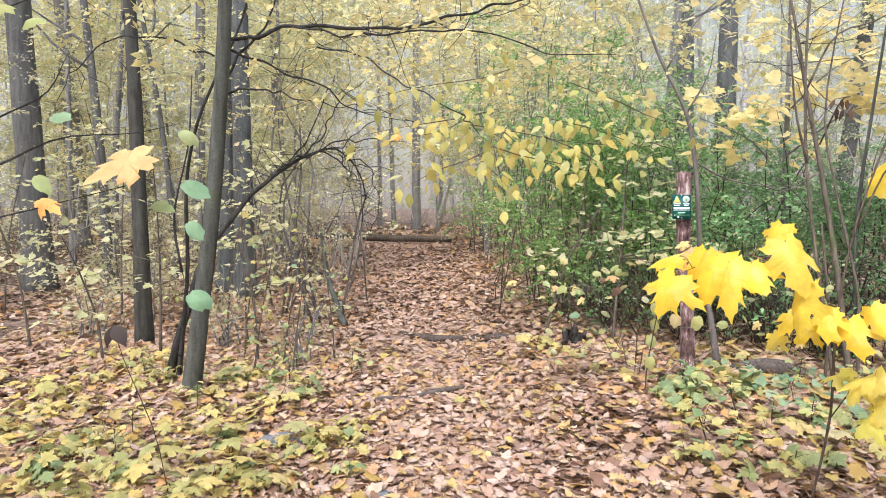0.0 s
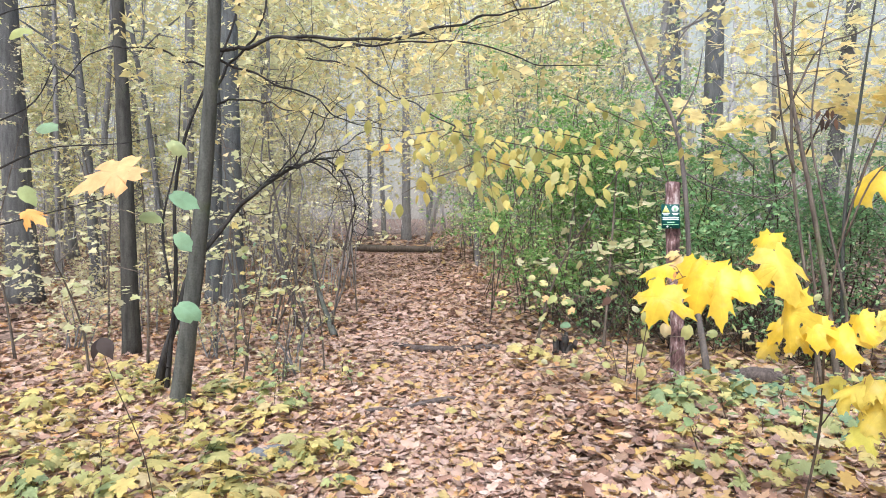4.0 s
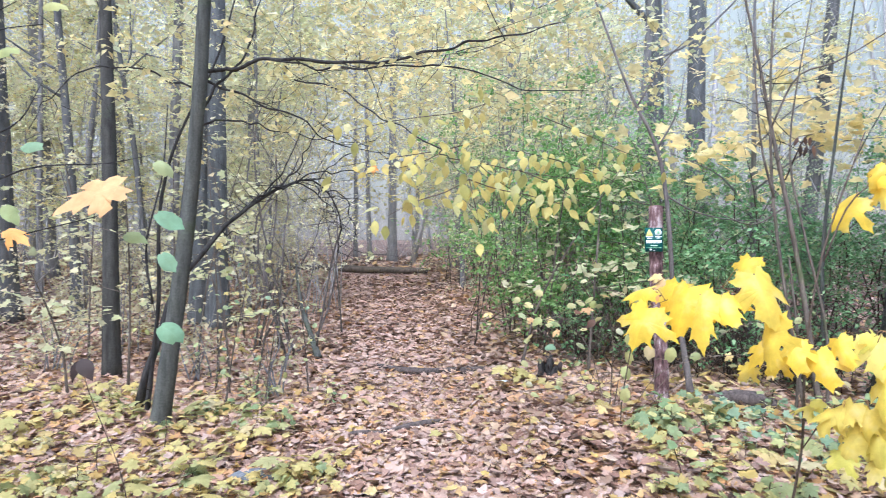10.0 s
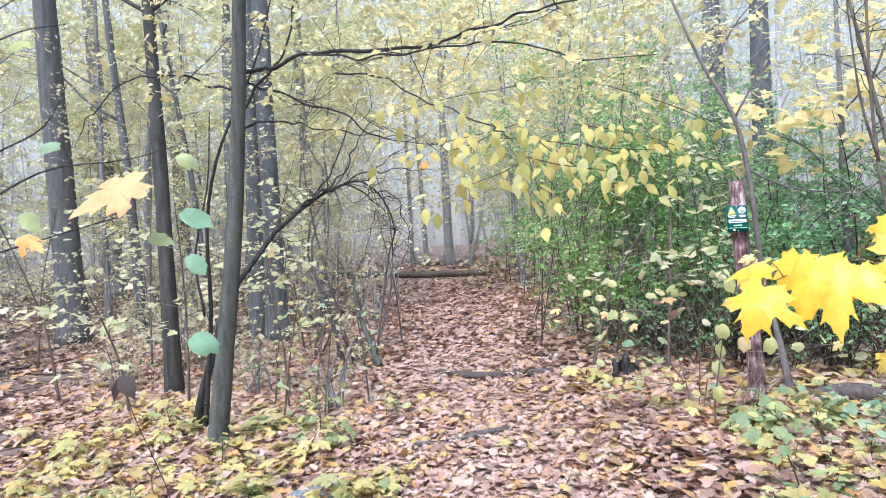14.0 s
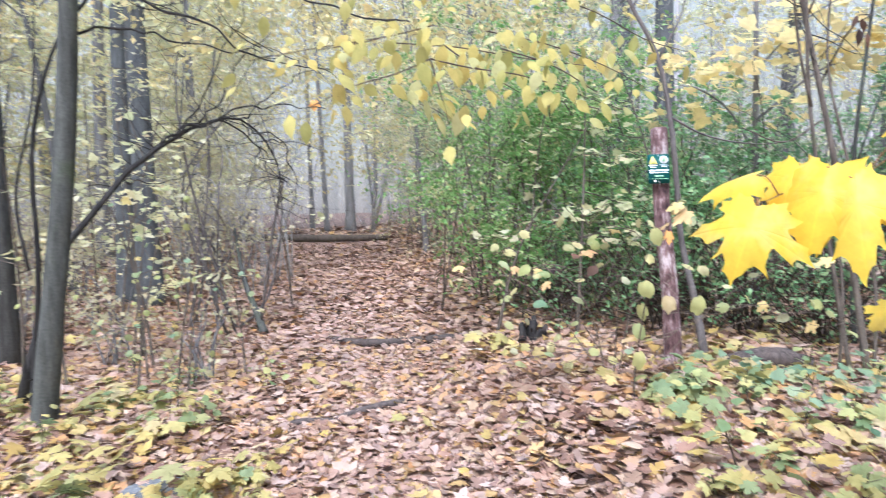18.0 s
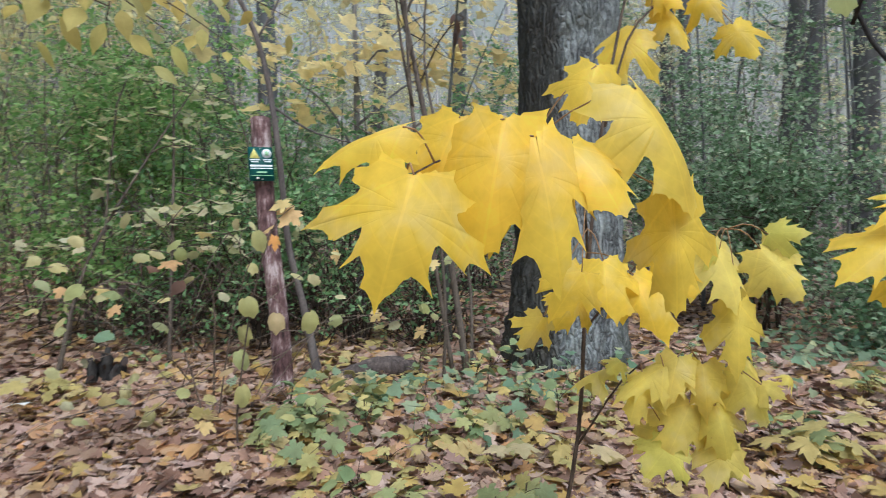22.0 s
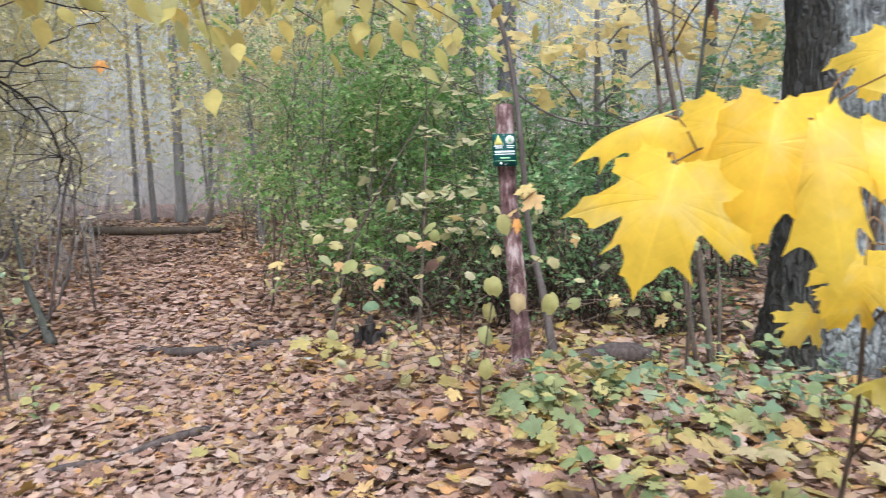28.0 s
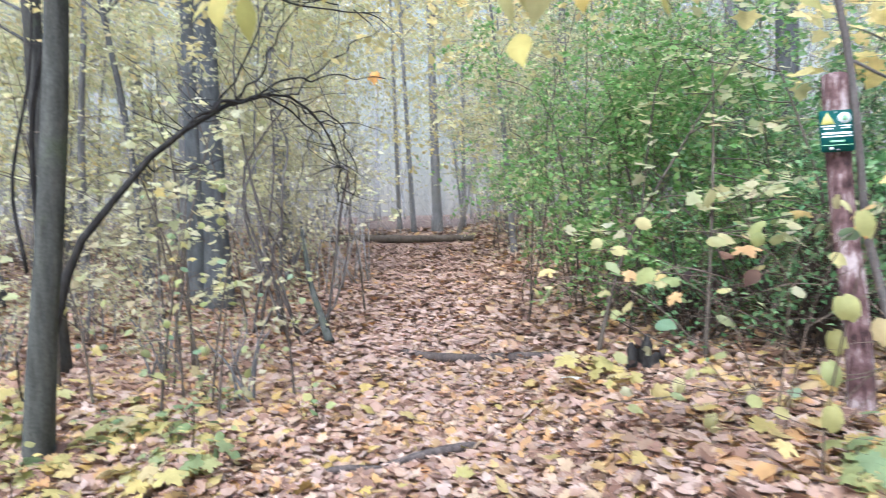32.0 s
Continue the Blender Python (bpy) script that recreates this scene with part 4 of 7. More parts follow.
spots = []
while len(spots) < 68:
    a, d = rng.uniform(radians(-58), radians(102)), 6.3 + 20 * rng.uniform(0, 1) ** 0.8
    x, y = d * math.sin(a), 1 + d * math.cos(a)
    if a > radians(36) and rng.uniform() < 0.8:
        continue
    if clear(x, y) and all((x - u) ** 2 + (y - v) ** 2 > 0.7 for u, v in spots):
        spots.append((x, y))
for q, (x, y) in enumerate(spots):
    p = protos[q % len(protos)]
    s = rng.uniform(0.8, 1.2)
    at = Matrix.LocRotScale((x, y, float(height(x, y))), Euler((0.05 * rng.standard_normal(), 0.05 * rng.standard_normal(), rng.uniform(0, 6.28))), (s, s, s))
    if q < len(protos):
        p.matrix_world = at
    else:
        copy_thing(p, at)


# ---- tall trees ----
rng = np.random.default_rng(23)
def tall_tree(x, y, r, h, bark, label, lean=(0, 0), crown=True, limbs=3):
    z = float(height(x, y))
    line = [(x, y, z - 0.12), (x + lean[0] * 0.2, y + lean[1] * 0.2, z + 2.5), (x + lean[0] * 0.6, y + lean[1] * 0.6, z + h * 0.55), (x + lean[0], y + lean[1], z + h)]
    ob = thing("tree", (x, y, z), label, "tree", "tall trees")
    piece("trunk", tube(line, (r, r * 0.93, r * 0.7, r * 0.25), 14, 26, 0.025, 0.45), bark, ob)
    C = spline(line, 20)
    P, D = [], []
    for q in range(limbs):
        s = C[int(rng.uniform(0.5, 0.92) * 19)]
        a = rng.uniform(0, 6.28)
        pts, rr = wander(s, (math.cos(a), math.sin(a), 0.7), 0.28 * h, r * 0.35, 0.2)
        piece("limb", tube(pts, rr, 6, 12), bark, ob)
        K = spline(pts, 10)
        P += [K[rng.integers(3, 10)] + 0.7 * rng.standard_normal(3) for c in range(26)]
    if crown and P:
        D = rng.standard_normal((len(P), 3)) * (1, 1, 0.4)
        tagged(piece("crown", sprays(P, D, 0.9, 7, 0.16)[0], PALE, ob), kind="stuff")
    return ob


tall_tree(-3.36, 7.05, 0.080, 9.0, BARK_STEM, "slender dark trunk standing in fallen leaves", (-0.25, 0.2))
# Paler bark than its neighbour's: haze put into the trunk colour.
tall_tree(-6.6, 10.3, 0.215, 14.0, BARK_DUSK, "thick dark grey trunk on the leafy floor", (-0.6, 0.2))
tall_tree(-3.12, 9.95, 0.155, 15.0, BARK_SLATE, "tall smooth grey trunk behind the slender ones", (-0.2, 0.3))
tall_tree(-6.75, 8.2, 0.19, 13.0, BARK_GREY, "thick greyish-green trunk at the edge of the clearing", (-0.2, 0.3))
tall_tree(6.2, 16.2, 0.26, 17.0, BARK_SLATE, "grey trunk with a dark hollow in the mist", (-0.5, 0.3))
tall_tree(7.0, 15.9, 0.26, 18.0, BARK_SLATE, "straight grey trunk in the mist", (0.0, 0.3))
# Far trunks left of x = 8 take the bark colour paled for mist.
for x, y, r in ((-1.0, 23.5, 0.16), (-1.9, 24.5, 0.09), (-2.7, 27, 0.09), (-0.15, 26.5, 0.08), (-4.6, 18.0, 0.12), (-8.6, 15.0, 0.2), (-5.6, 14.5, 0.13),
                (2.4, 17.5, 0.08), (4.4, 13.0, 0.09), (10.2, 16.5, 0.2), (8.6, 11.0, 0.13), (11.0, 4.6, 0.19), (10.5, 5.3, 0.12), (11.6, 3.9, 0.15),
                (12.2, 3.2, 0.19), (9.5, 6.5, 0.1), (8.3, 2.6, 0.13), (9.6, 1.2, 0.17), (13.5, 6.8, 0.2), (14.5, 3.0, 0.2), (12.5, 8.6, 0.17), (15.5, 5.2, 0.22),
                (9.0, 8.4, 0.09), (12.8, 1.0, 0.2), (16.0, 0.0, 0.2), (-10.5, 12.5, 0.2), (-12.0, 9.0, 0.2), (-9.2, 20.0, 0.2), (-14.0, 15.0, 0.22)):
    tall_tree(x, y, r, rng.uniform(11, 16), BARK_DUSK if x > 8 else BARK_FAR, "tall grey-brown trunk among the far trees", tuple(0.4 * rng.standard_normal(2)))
tall_tree(-3.54, 10.3, 0.14, 15.0, BARK_SLATE, "tall slate-grey trunk close beside its twin", (0.1, 0.2))
# Two in three wear the bark paled as if by mist.
for q, (x, y, r) in enumerate(((-5.5, 10.4, 0.075), (-6.4, 12.3, 0.06), (-7.4, 12.6, 0.055), (-4.7, 11.2, 0.05), (-3.4, 13.6, 0.045),
                (-8.3, 10.8, 0.06))):
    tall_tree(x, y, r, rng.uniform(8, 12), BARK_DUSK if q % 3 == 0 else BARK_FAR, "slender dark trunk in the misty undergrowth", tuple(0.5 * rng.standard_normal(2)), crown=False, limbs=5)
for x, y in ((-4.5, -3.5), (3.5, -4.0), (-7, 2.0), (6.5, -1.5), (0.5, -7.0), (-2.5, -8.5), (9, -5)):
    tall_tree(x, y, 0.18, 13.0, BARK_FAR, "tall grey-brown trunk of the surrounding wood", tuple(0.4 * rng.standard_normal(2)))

# the great oak
ox, oy = 3.42, 4.0
oz = float(height(ox, oy))
oak = thing("oak_tree", (ox, oy, oz), "thick old oak with deeply furrowed grey bark", "tree")


def furrowed(points, radii, sides, n):
    V, F = tube(points, radii, sides, n, 0.012, 0.35)
    body = V[:-2].reshape(n, sides, 3)
    mid = body.mean(1, keepdims=True)
    k = np.arange(sides)[None, :]
    row = np.arange(n)[:, None]
    ridge = np.abs(np.sin(k * np.pi * 17 / sides + 0.9 * np.sin(row * 0.35 + k * 0.4) + 0.5 * np.sin(row * 0.9)))
    body = mid + (body - mid) * (1 + 0.075 * (ridge - 0.5) + 0.02 * np.sin(row * 1.7 + 3 * np.sin(k * 0.7)) * ridge)[..., None]
    V[:-2] = body.reshape(-1, 3)
    return V, F


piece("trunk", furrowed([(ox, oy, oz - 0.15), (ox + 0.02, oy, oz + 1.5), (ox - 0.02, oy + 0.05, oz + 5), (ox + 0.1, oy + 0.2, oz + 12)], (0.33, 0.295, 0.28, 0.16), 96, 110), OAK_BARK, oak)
for q in range(5):
    a = 1.3 * q
    pts, rr = wander((ox, oy, oz + 6.5 + q), (math.cos(a), math.sin(a), 0.6), 4.5, 0.1)
    piece("limb", tube(pts, rr, 8, 16), OAK_BARK, oak)
    K = spline(pts, 10)
    P = np.array([K[rng.integers(3, 10)] + 0.7 * rng.standard_normal(3) for c in range(40)])
    tagged(piece("crown", sprays(P, rng.standard_normal((40, 3)), 0.8, 7, 0.13)[0], PALE, oak), kind="stuff")


# ---- the two stems beside the path ----
rng = np.random.default_rng(24)
stem1 = plant("young_beech", (-1.94, 4.8, 0.03), "slender smooth-barked beech with long bare branches over the path", "tree",
              [(-1.95, 4.80, -0.08), (-1.85, 4.73, 0.5), (-1.74, 4.72, 1.3), (-1.65, 4.71, 2.15), (-1.59, 4.66, 2.72), (-1.53, 4.6, 3.5), (-1.4, 4.5, 5.2), (-1.3, 4.4, 7.5)],
              (0.068, 0.062, 0.058, 0.053, 0.048, 0.043, 0.033, 0.012), BARK,
              [([(-1.61, 4.81, 2.71), (-1.41, 4.79, 2.73), (-1.10, 4.71, 2.78), (-0.59, 4.56, 2.72), (-0.18, 4.41, 2.72), (0.12, 4.31, 2.77), (0.51, 4.16, 2.82), (0.88, 4.02, 2.88)], (0.016, 0.012, 0.009, 0.004)),
               ([(-1.10, 4.71, 2.78), (-0.66, 4.50, 2.68), (-0.18, 4.30, 2.64), (0.22, 4.09, 2.59), (0.60, 3.98, 2.45), (1.03, 3.88, 2.42)], (0.0072, 0.0065, 0.0050, 0.0022)),
               ([(-1.60, 4.80, 2.64), (-1.34, 4.84, 2.54), (-0.97, 4.88, 2.38), (-0.63, 4.87, 2.21), (-0.20, 4.86, 2.13)], (0.0094, 0.0079, 0.0058, 0.0022)),
               ([(-1.63, 4.77, 2.30), (-1.43, 4.83, 2.36), (-1.23, 4.88, 2.33), (-0.88, 4.87, 2.25), (-0.63, 4.87, 2.23)], (0.0086, 0.0072, 0.0050, 0.0022)),
               ([(-0.91, 4.60, 2.61), (-0.55, 4.29, 2.48), (-0.23, 3.87, 2.24), (0.01, 3.45, 2.04), (0.12, 3.04, 1.91), (0.15, 2.73, 1.82)], (0.0058, 0.0050, 0.0036, 0.0022)),
               ([(-1.73, 4.85, 2.60), (-2.00, 4.91, 2.71), (-2.24, 4.96, 2.76), (-2.61, 5.01, 2.73), (-2.87, 4.99, 2.49), (-3.00, 4.97, 2.27)], (0.0086, 0.0072, 0.0050, 0.0022)),
               ([(-1.64, 4.78, 2.42), (-1.53, 4.90, 2.65), (-1.36, 4.92, 2.87), (-1.24, 4.95, 3.30)], (0.013, 0.01, 0.006))], flare=0.25, limb_bark=BARK_DARK, kink=0.012)
plant("crooked_sapling", (-2.17, 5.10, 0.05), "thin crooked dark sapling beside the beech", "tree",
                  [(-2.17, 5.10, -0.03), (-2.12, 5.12, 0.5), (-2.05, 5.06, 1.0), (-2.04, 5.04, 1.63), (-1.95, 5.06, 2.12), (-1.79, 5.09, 2.52), (-1.6, 5.12, 2.95), (-1.4, 5.2, 3.8)],
                  (0.017, 0.016, 0.015, 0.013, 0.012, 0.010, 0.008, 0.004), BARK_DARK,
                  [([(-2.06, 4.97, 0.95), (-2.12, 4.99, 1.4), (-2.0, 5.0, 1.95), (-1.98, 5.05, 2.5)], (0.01, 0.008, 0.004)), ([(-2.14, 5.1, 0.25), (-2.08, 4.9, 0.32), (-1.98, 4.75, 0.6)], (0.007, 0.005, 0.003))])
arch_line = [(-2.25, 5.15, 0.0), (-2.12, 5.25, 0.70), (-1.96, 5.36, 1.12), (-1.64, 5.56, 1.60), (-1.50, 5.68, 1.76), (-1.28, 5.90, 1.93), (-1.10, 6.25, 2.03), (-0.92, 6.60, 1.90), (-0.85, 6.95, 1.60), (-0.90, 7.0, 1.30), (-0.98, 7.0, 1.08)]
arch = plant("arching_branch", (-2.25, 5.15, 0.05), "dark bent branch arching over the path with bare twigs", "branch",
             spline(arch_line, 26) + 0.012 * rng.standard_normal((26, 3)),
             (0.027, 0.025, 0.022, 0.019, 0.017, 0.013, 0.010, 0.008, 0.006, 0.004, 0.002), BARK_DARK,
             [([(-1.55, 5.64, 1.70), (-1.36, 5.75, 1.88), (-1.18, 5.95, 1.97), (-1.0, 6.2, 1.90), (-0.86, 6.4, 1.72)], (0.012, 0.010, 0.007, 0.003)),
              ([(-1.42, 5.75, 1.83), (-1.25, 5.85, 2.10), (-1.10, 5.95, 2.45), (-1.0, 6.0, 2.75)], (0.008, 0.006, 0.003)),
              ([(-1.30, 5.88, 1.92), (-1.12, 5.95, 2.15), (-0.98, 6.0, 2.40), (-0.75, 6.05, 2.65)], (0.008, 0.006, 0.003)),
              ([(-1.28, 5.90, 1.93), (-1.0, 6.0, 2.07), (-0.7, 6.05, 2.10), (-0.35, 6.1, 2.08)], (0.008, 0.006, 0.003)),
              ([(-1.10, 6.25, 2.02), (-0.9, 6.3, 2.12), (-0.65, 6.35, 2.35), (-0.4, 6.4, 2.5)], (0.006, 0.005, 0.003)),
              ([(-1.0, 6.42, 1.97), (-0.8, 6.5, 1.88), (-0.68, 6.6, 1.62), (-0.70, 6.7, 1.35), (-0.78, 6.7, 1.15)], (0.006, 0.005, 0.003)),
              ([(-1.05, 6.3, 2.0), (-0.95, 6.4, 1.75), (-1.05, 6.5, 1.5), (-1.15, 6.5, 1.2)], (0.005, 0.004, 0.002)),
              ([(-0.92, 6.6, 1.88), (-0.7, 6.65, 1.86), (-0.45, 6.7, 1.80)], (0.005, 0.004, 0.002)),
              ([(-1.7, 5.53, 1.52), (-1.5, 5.6, 1.50), (-1.25, 5.7, 1.55)], (0.005, 0.003, 0.002))], kink=0.016)


def bare_twigs(ob, line, count, reach, r=0.0035, up=0.1):
    """Fine crooked bare twigs along a branch."""
    C = spline(line, 40)
    for q in range(count):
        s = C[rng.integers(8, 40)]
        d = rng.standard_normal(3) * (1, 0.8, 0.8) + (0, 0, up)
        pts, rr = wander(s, d, reach * rng.uniform(0.4, 1.2), r, 0.3, 4)
        piece("twig", tube(pts, rr, 4, 8), BARK_DARK, ob)


bare_twigs(arch, [(-1.50, 5.68, 1.76), (-1.28, 5.90, 1.93), (-1.10, 6.25, 2.03), (-0.92, 6.60, 1.90), (-0.85, 6.95, 1.60), (-0.90, 7.0, 1.30)], 44, 0.7, 0.0036)
bare_twigs(arch, [(-2.0, 5.34, 1.0), (-1.64, 5.56, 1.60), (-1.50, 5.68, 1.76), (-1.28, 5.90, 1.93)], 14, 0.55, 0.004, 0.5)
bare_twigs(stem1, [(-1.61, 4.80, 2.71), (-0.96, 4.7, 2.74), (-0.51, 4.5, 2.68), (0.0, 4.3, 2.7), (0.6, 4.1, 2.8)], 26, 0.6)
bare_twigs(stem1, [(-1.55, 4.8, 2.65), (-1.0, 4.9, 2.4), (-0.3, 4.9, 2.15)], 24, 0.55)
bare_twigs(stem1, [(-1.7, 4.8, 2.7), (-2.2, 4.9, 2.7), (-2.8, 4.9, 2.4)], 8, 0.4)

# ---- shrubs ----
rng = np.random.default_rng(25)
def shrub(x, y, h, w, stems, n, mat, leaf, label, category="shrub", name="shrub", length=0.34, k=9, low=0.15, group="", bark=None, crook=0.05, twig=None, thick=0.010, brush=0, foot=0.12):
    """Many stems from one foot and a cloud of leafy twigs with gaps."""
    z = float(height(x, y))
    ob = thing(name, (x, y, z), label, category, group)
    P, D = [], []
    for q in range(stems):
        a = rng.uniform(0, 6.28)
        d = np.array([math.cos(a), math.sin(a), 0]) * rng.uniform(0.15, 1.0)
        f = np.array([x, y, z - 0.05]) + foot * w * rng.standard_normal(3) * (1, 1, 0)
        top = f + d * w + np.array([0, 0, h * rng.uniform(0.35, 1.25)])
        mid = f + d * w * 0.35 + np.array([0, 0, h * 0.45]) + crook * h * rng.standard_normal(3)
        line = [f, mid, 0.5 * (mid + top) + crook * h * rng.standard_normal(3), top]
        piece("stem", tube(line, (thick, 0.8 * thick, 0.5 * thick, 0.2 * thick), 5, 11), bark or TWIG, ob)
        C = spline(line, 24)
        tufts = max(2, n // stems // 9)
        for g in range(tufts):
            t = rng.uniform(low, 1)
            u = C[int(t * 23)] + rng.standard_normal(3) * (0.25 * w, 0.25 * w, 0.06 * h) * (0.55 + 0.45 * t)
            out = rng.standard_normal(3) * (1, 1, 0.5) + 0.6 * d + (0, 0, 0.25)
            for c in range(n // stems // tufts):
                P.append(u + rng.standard_normal(3) * (0.13, 0.13, 0.09))
                D.append(out + 0.7 * rng.standard_normal(3))
    P = np.array(P)
    P[:, 2] = np.maximum(P[:, 2], z + 0.08)
    blades, twigs = sprays(P, D, length, k, leaf, 0.6, 0.6)
    tagged(piece("foliage", blades, mat, ob), kind="stuff")
    tagged(piece("twig_work", twigs, twig or TWIG, ob), kind="stuff")
    if brush:
        bits = []
        for q in range(brush):
            a, r = rng.uniform(0, 6.28), 0.9 * w * math.sqrt(rng.uniform())
            f = (x + r * math.cos(a), y + r * math.sin(a), z + rng.uniform(-0.02, 0.3))
            pts, rr = wander(f, rng.standard_normal(3) * (1, 1, 0.5) + (0, 0, 0.9), rng.uniform(0.3, 0.9), 0.0045, 0.25, 4)
            bits.append(tube(pts, rr, 3, 6))
        tagged(piece("brushwood", joined(bits), BARK_UMBER, ob), kind="stuff")
    return ob


GREEN = "dense green privet-like shrub beside the path"
# From y = 8.5 on, a hazed copy of the leaves stands in for mist.
for x, y, h, w, n in ((1.45, 7.1, 3.2, 0.85, 850), (2.2, 7.9, 3.6, 0.9, 900), (1.7, 9.0, 4.0, 0.95, 800), (2.7, 9.2, 3.3, 0.9, 650), (1.75, 11.2, 3.2, 1.0, 600), (1.3, 13.2, 2.8, 0.9, 420),
                      (2.0, 6.3, 1.5, 0.7, 440), (1.35, 6.6, 1.3, 0.5, 300)):
    shrub(x, y, h, 1.3 * w, 14, int(0.85 * n), PRIVET if y < 8.5 else PRIVET_HAZED, 0.055, GREEN, group="green shrubs along the path", k=10, length=0.4, bark=BARK_BROWN, thick=0.008, brush=30 if y < 8 else 0, foot=0.4)
# Shrubs past y = 9 also take the leaves paled for haze.
for x, y, h, w, n in ((3.4, 7.4, 1.9, 0.9, 650), (4.5, 7.0, 2.0, 1.0, 650), (5.6, 7.4, 2.1, 1.0, 600), (3.9, 9.4, 2.3, 1.1, 450), (5.4, 9.6, 2.4, 1.1, 450), (2.75, 6.2, 1.6, 0.7, 400)):
    shrub(x, y, 1.12 * h, 1.25 * w, 13, n, DARKGREEN if y < 9 else PRIVET_HAZED, 0.05, "dark green shrub behind the marker post", group="dark green shrubs", k=10, bark=BARK_UMBER, thick=0.010, brush=45 if y < 9 else 0, foot=0.35)
for x, y, h, w, n in ((5.3, 3.6, 2.0, 0.8, 700), (6.3, 4.2, 2.7, 1.0, 700), (6.8, 3.0, 2.3, 0.9, 600), (5.9, 5.4, 2.5, 1.0, 600), (7.6, 5.0, 3.0, 1.1, 600), (5.0, 2.6, 0.7, 0.4, 300), (7.4, 2.2, 1.7, 0.9, 450)):
    shrub(x, y, h, w, 10, n, BLUEGREEN, 0.05, "dark green shrub under the trees behind the oak", group="shrubs behind the oak", k=10)
for x, y, h, w in ((2.15, 5.55, 0.9, 0.5), (2.75, 5.35, 0.95, 0.5), (3.1, 5.0, 0.8, 0.4), (1.6, 5.95, 0.8, 0.45), (2.45, 6.0, 1.1, 0.6)):
    shrub(x, y, h, w, 16, 130, DARKGREEN, 0.045, "low dark tangle of brushwood behind the marker post", name="brushwood", k=6, low=0.3, group="low brushwood", bark=BARK_UMBER, crook=0.12, twig=BARK_UMBER, thick=0.008, brush=70)
for x, y, h, w, m in ((-1.66, 8.35, 3.1, 1.05, 8), (-2.2, 8.75, 2.6, 0.8, 3)):
    shrub(x, y, h, 1.2 * w, m, 110, CREAM, 0.055, "bare many-stemmed hazel with dark stems and few leaves", name="hazel_bush", k=6, low=0.4, group="dark hazel bushes", bark=BARK_FLECK, crook=0.12, twig=BARK_MIST, thick=0.017)
# Hazel stems and twigs paled in colour to carry the haze.
for x, y, h, w in ((-1.9, 10.9, 3.6, 0.8), (-1.5, 11.6, 3.2, 0.7), (-2.9, 10.9, 2.6, 0.6), (-3.6, 12.5, 3.4, 0.9)):
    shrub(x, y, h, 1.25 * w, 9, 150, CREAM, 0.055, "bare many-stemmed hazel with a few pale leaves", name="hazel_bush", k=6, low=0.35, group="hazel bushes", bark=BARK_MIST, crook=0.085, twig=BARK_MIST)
for x, y, h, w, n in ((-3.9, 8.4, 1.3, 0.8, 180), (-2.4, 6.9, 0.9, 0.5, 80), (-4.2, 7.4, 0.8, 0.5, 90), (-5.2, 9.9, 1.0, 0.6, 110), (-4.4, 10.6, 1.6, 0.8, 180), (-2.8, 11.8, 1.7, 0.8, 130), (-7.6, 9.2, 1.5, 0.9, 280),
                      (-6.2, 6.6, 1.1, 0.7, 230), (-3.2, 13.8, 1.6, 0.9, 240), (-5.8, 12.6, 1.8, 0.9, 260), (0.9, 15.6, 1.4, 0.7, 90), (-1.3, 5.9, 0.75, 0.35, 40)):
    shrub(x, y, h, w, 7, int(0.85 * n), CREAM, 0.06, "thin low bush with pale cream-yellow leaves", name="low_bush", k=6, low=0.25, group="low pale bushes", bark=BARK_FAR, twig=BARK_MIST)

# ---- fallen wood ----
rng = np.random.default_rng(26)
def fallen(name, label, pts, radii, mat=DEADWOOD, stubs=0, category="log", sides=12, n=30):
    ob = thing(name, pts[0], label, category)
    piece("wood", tube(pts, radii, sides, n, 0.05), mat, ob)
    C = spline(pts, 12)
    for q in range(stubs):
        s = C[2 + 3 * q]
        piece("stub", tube([s, s + np.array([0.05, -0.04, 0.09]), s + np.array([0.07, -0.1, 0.16])], (0.02, 0.015, 0.008), 6, 6), mat, ob)
    return ob


fallen("fallen_log", "long fallen log lying across the far end of the path", [(-3.6, 17.9, 0.48), (-2.6, 17.3, 0.51), (-1.2, 16.7, 0.50), (0.2, 16.1, 0.53)], (0.11, 0.10, 0.09, 0.07), BARK_BROWN, stubs=2)
fallen("fallen_branch", "dark rotting branch half buried in leaves across the path", [(x, y, float(height(x, y)) + z) for x, y, z in ((-0.47, 7.70, 0.045), (-0.17, 7.42, 0.045), (0.22, 6.98, 0.035), (0.50, 6.45, 0.025), (0.74, 6.08, 0.015))], (0.04, 0.046, 0.04, 0.04, 0.035))
fallen("root", "bare grey root surfacing through the leaves of the path", [(-0.25, 4.78, 0.01), (-0.05, 4.85, 0.04), (0.15, 4.92, 0.045), (0.42, 5.02, 0.015)], (0.014, 0.024, 0.026, 0.016), DEADWOOD, category="root")
fallen("root", "thin bare root surfacing through the leaves of the path", [(-0.6, 4.66, 0.0), (-0.45, 4.7, 0.03), (-0.25, 4.74, 0.02)], (0.012, 0.02, 0.012), DEADWOOD, category="root")
fallen("short_log", "short dark log lying behind the marker post", [(2.05, 4.49, 0.33), (2.2, 4.43, 0.37), (2.34, 4.37, 0.385), (2.5, 4.29, 0.35)], (0.035, 0.055, 0.062, 0.05), DEADWOOD)
fallen("leaning_stub", "dark leaning stub beside the path", [(-1.28, 8.2, -0.12), (-1.42, 8.4, 0.15), (-1.6, 8.7, 0.5), (-1.75, 9.0, 1.1)], (0.05, 0.035, 0.028, 0.012), BARK, category="stub")

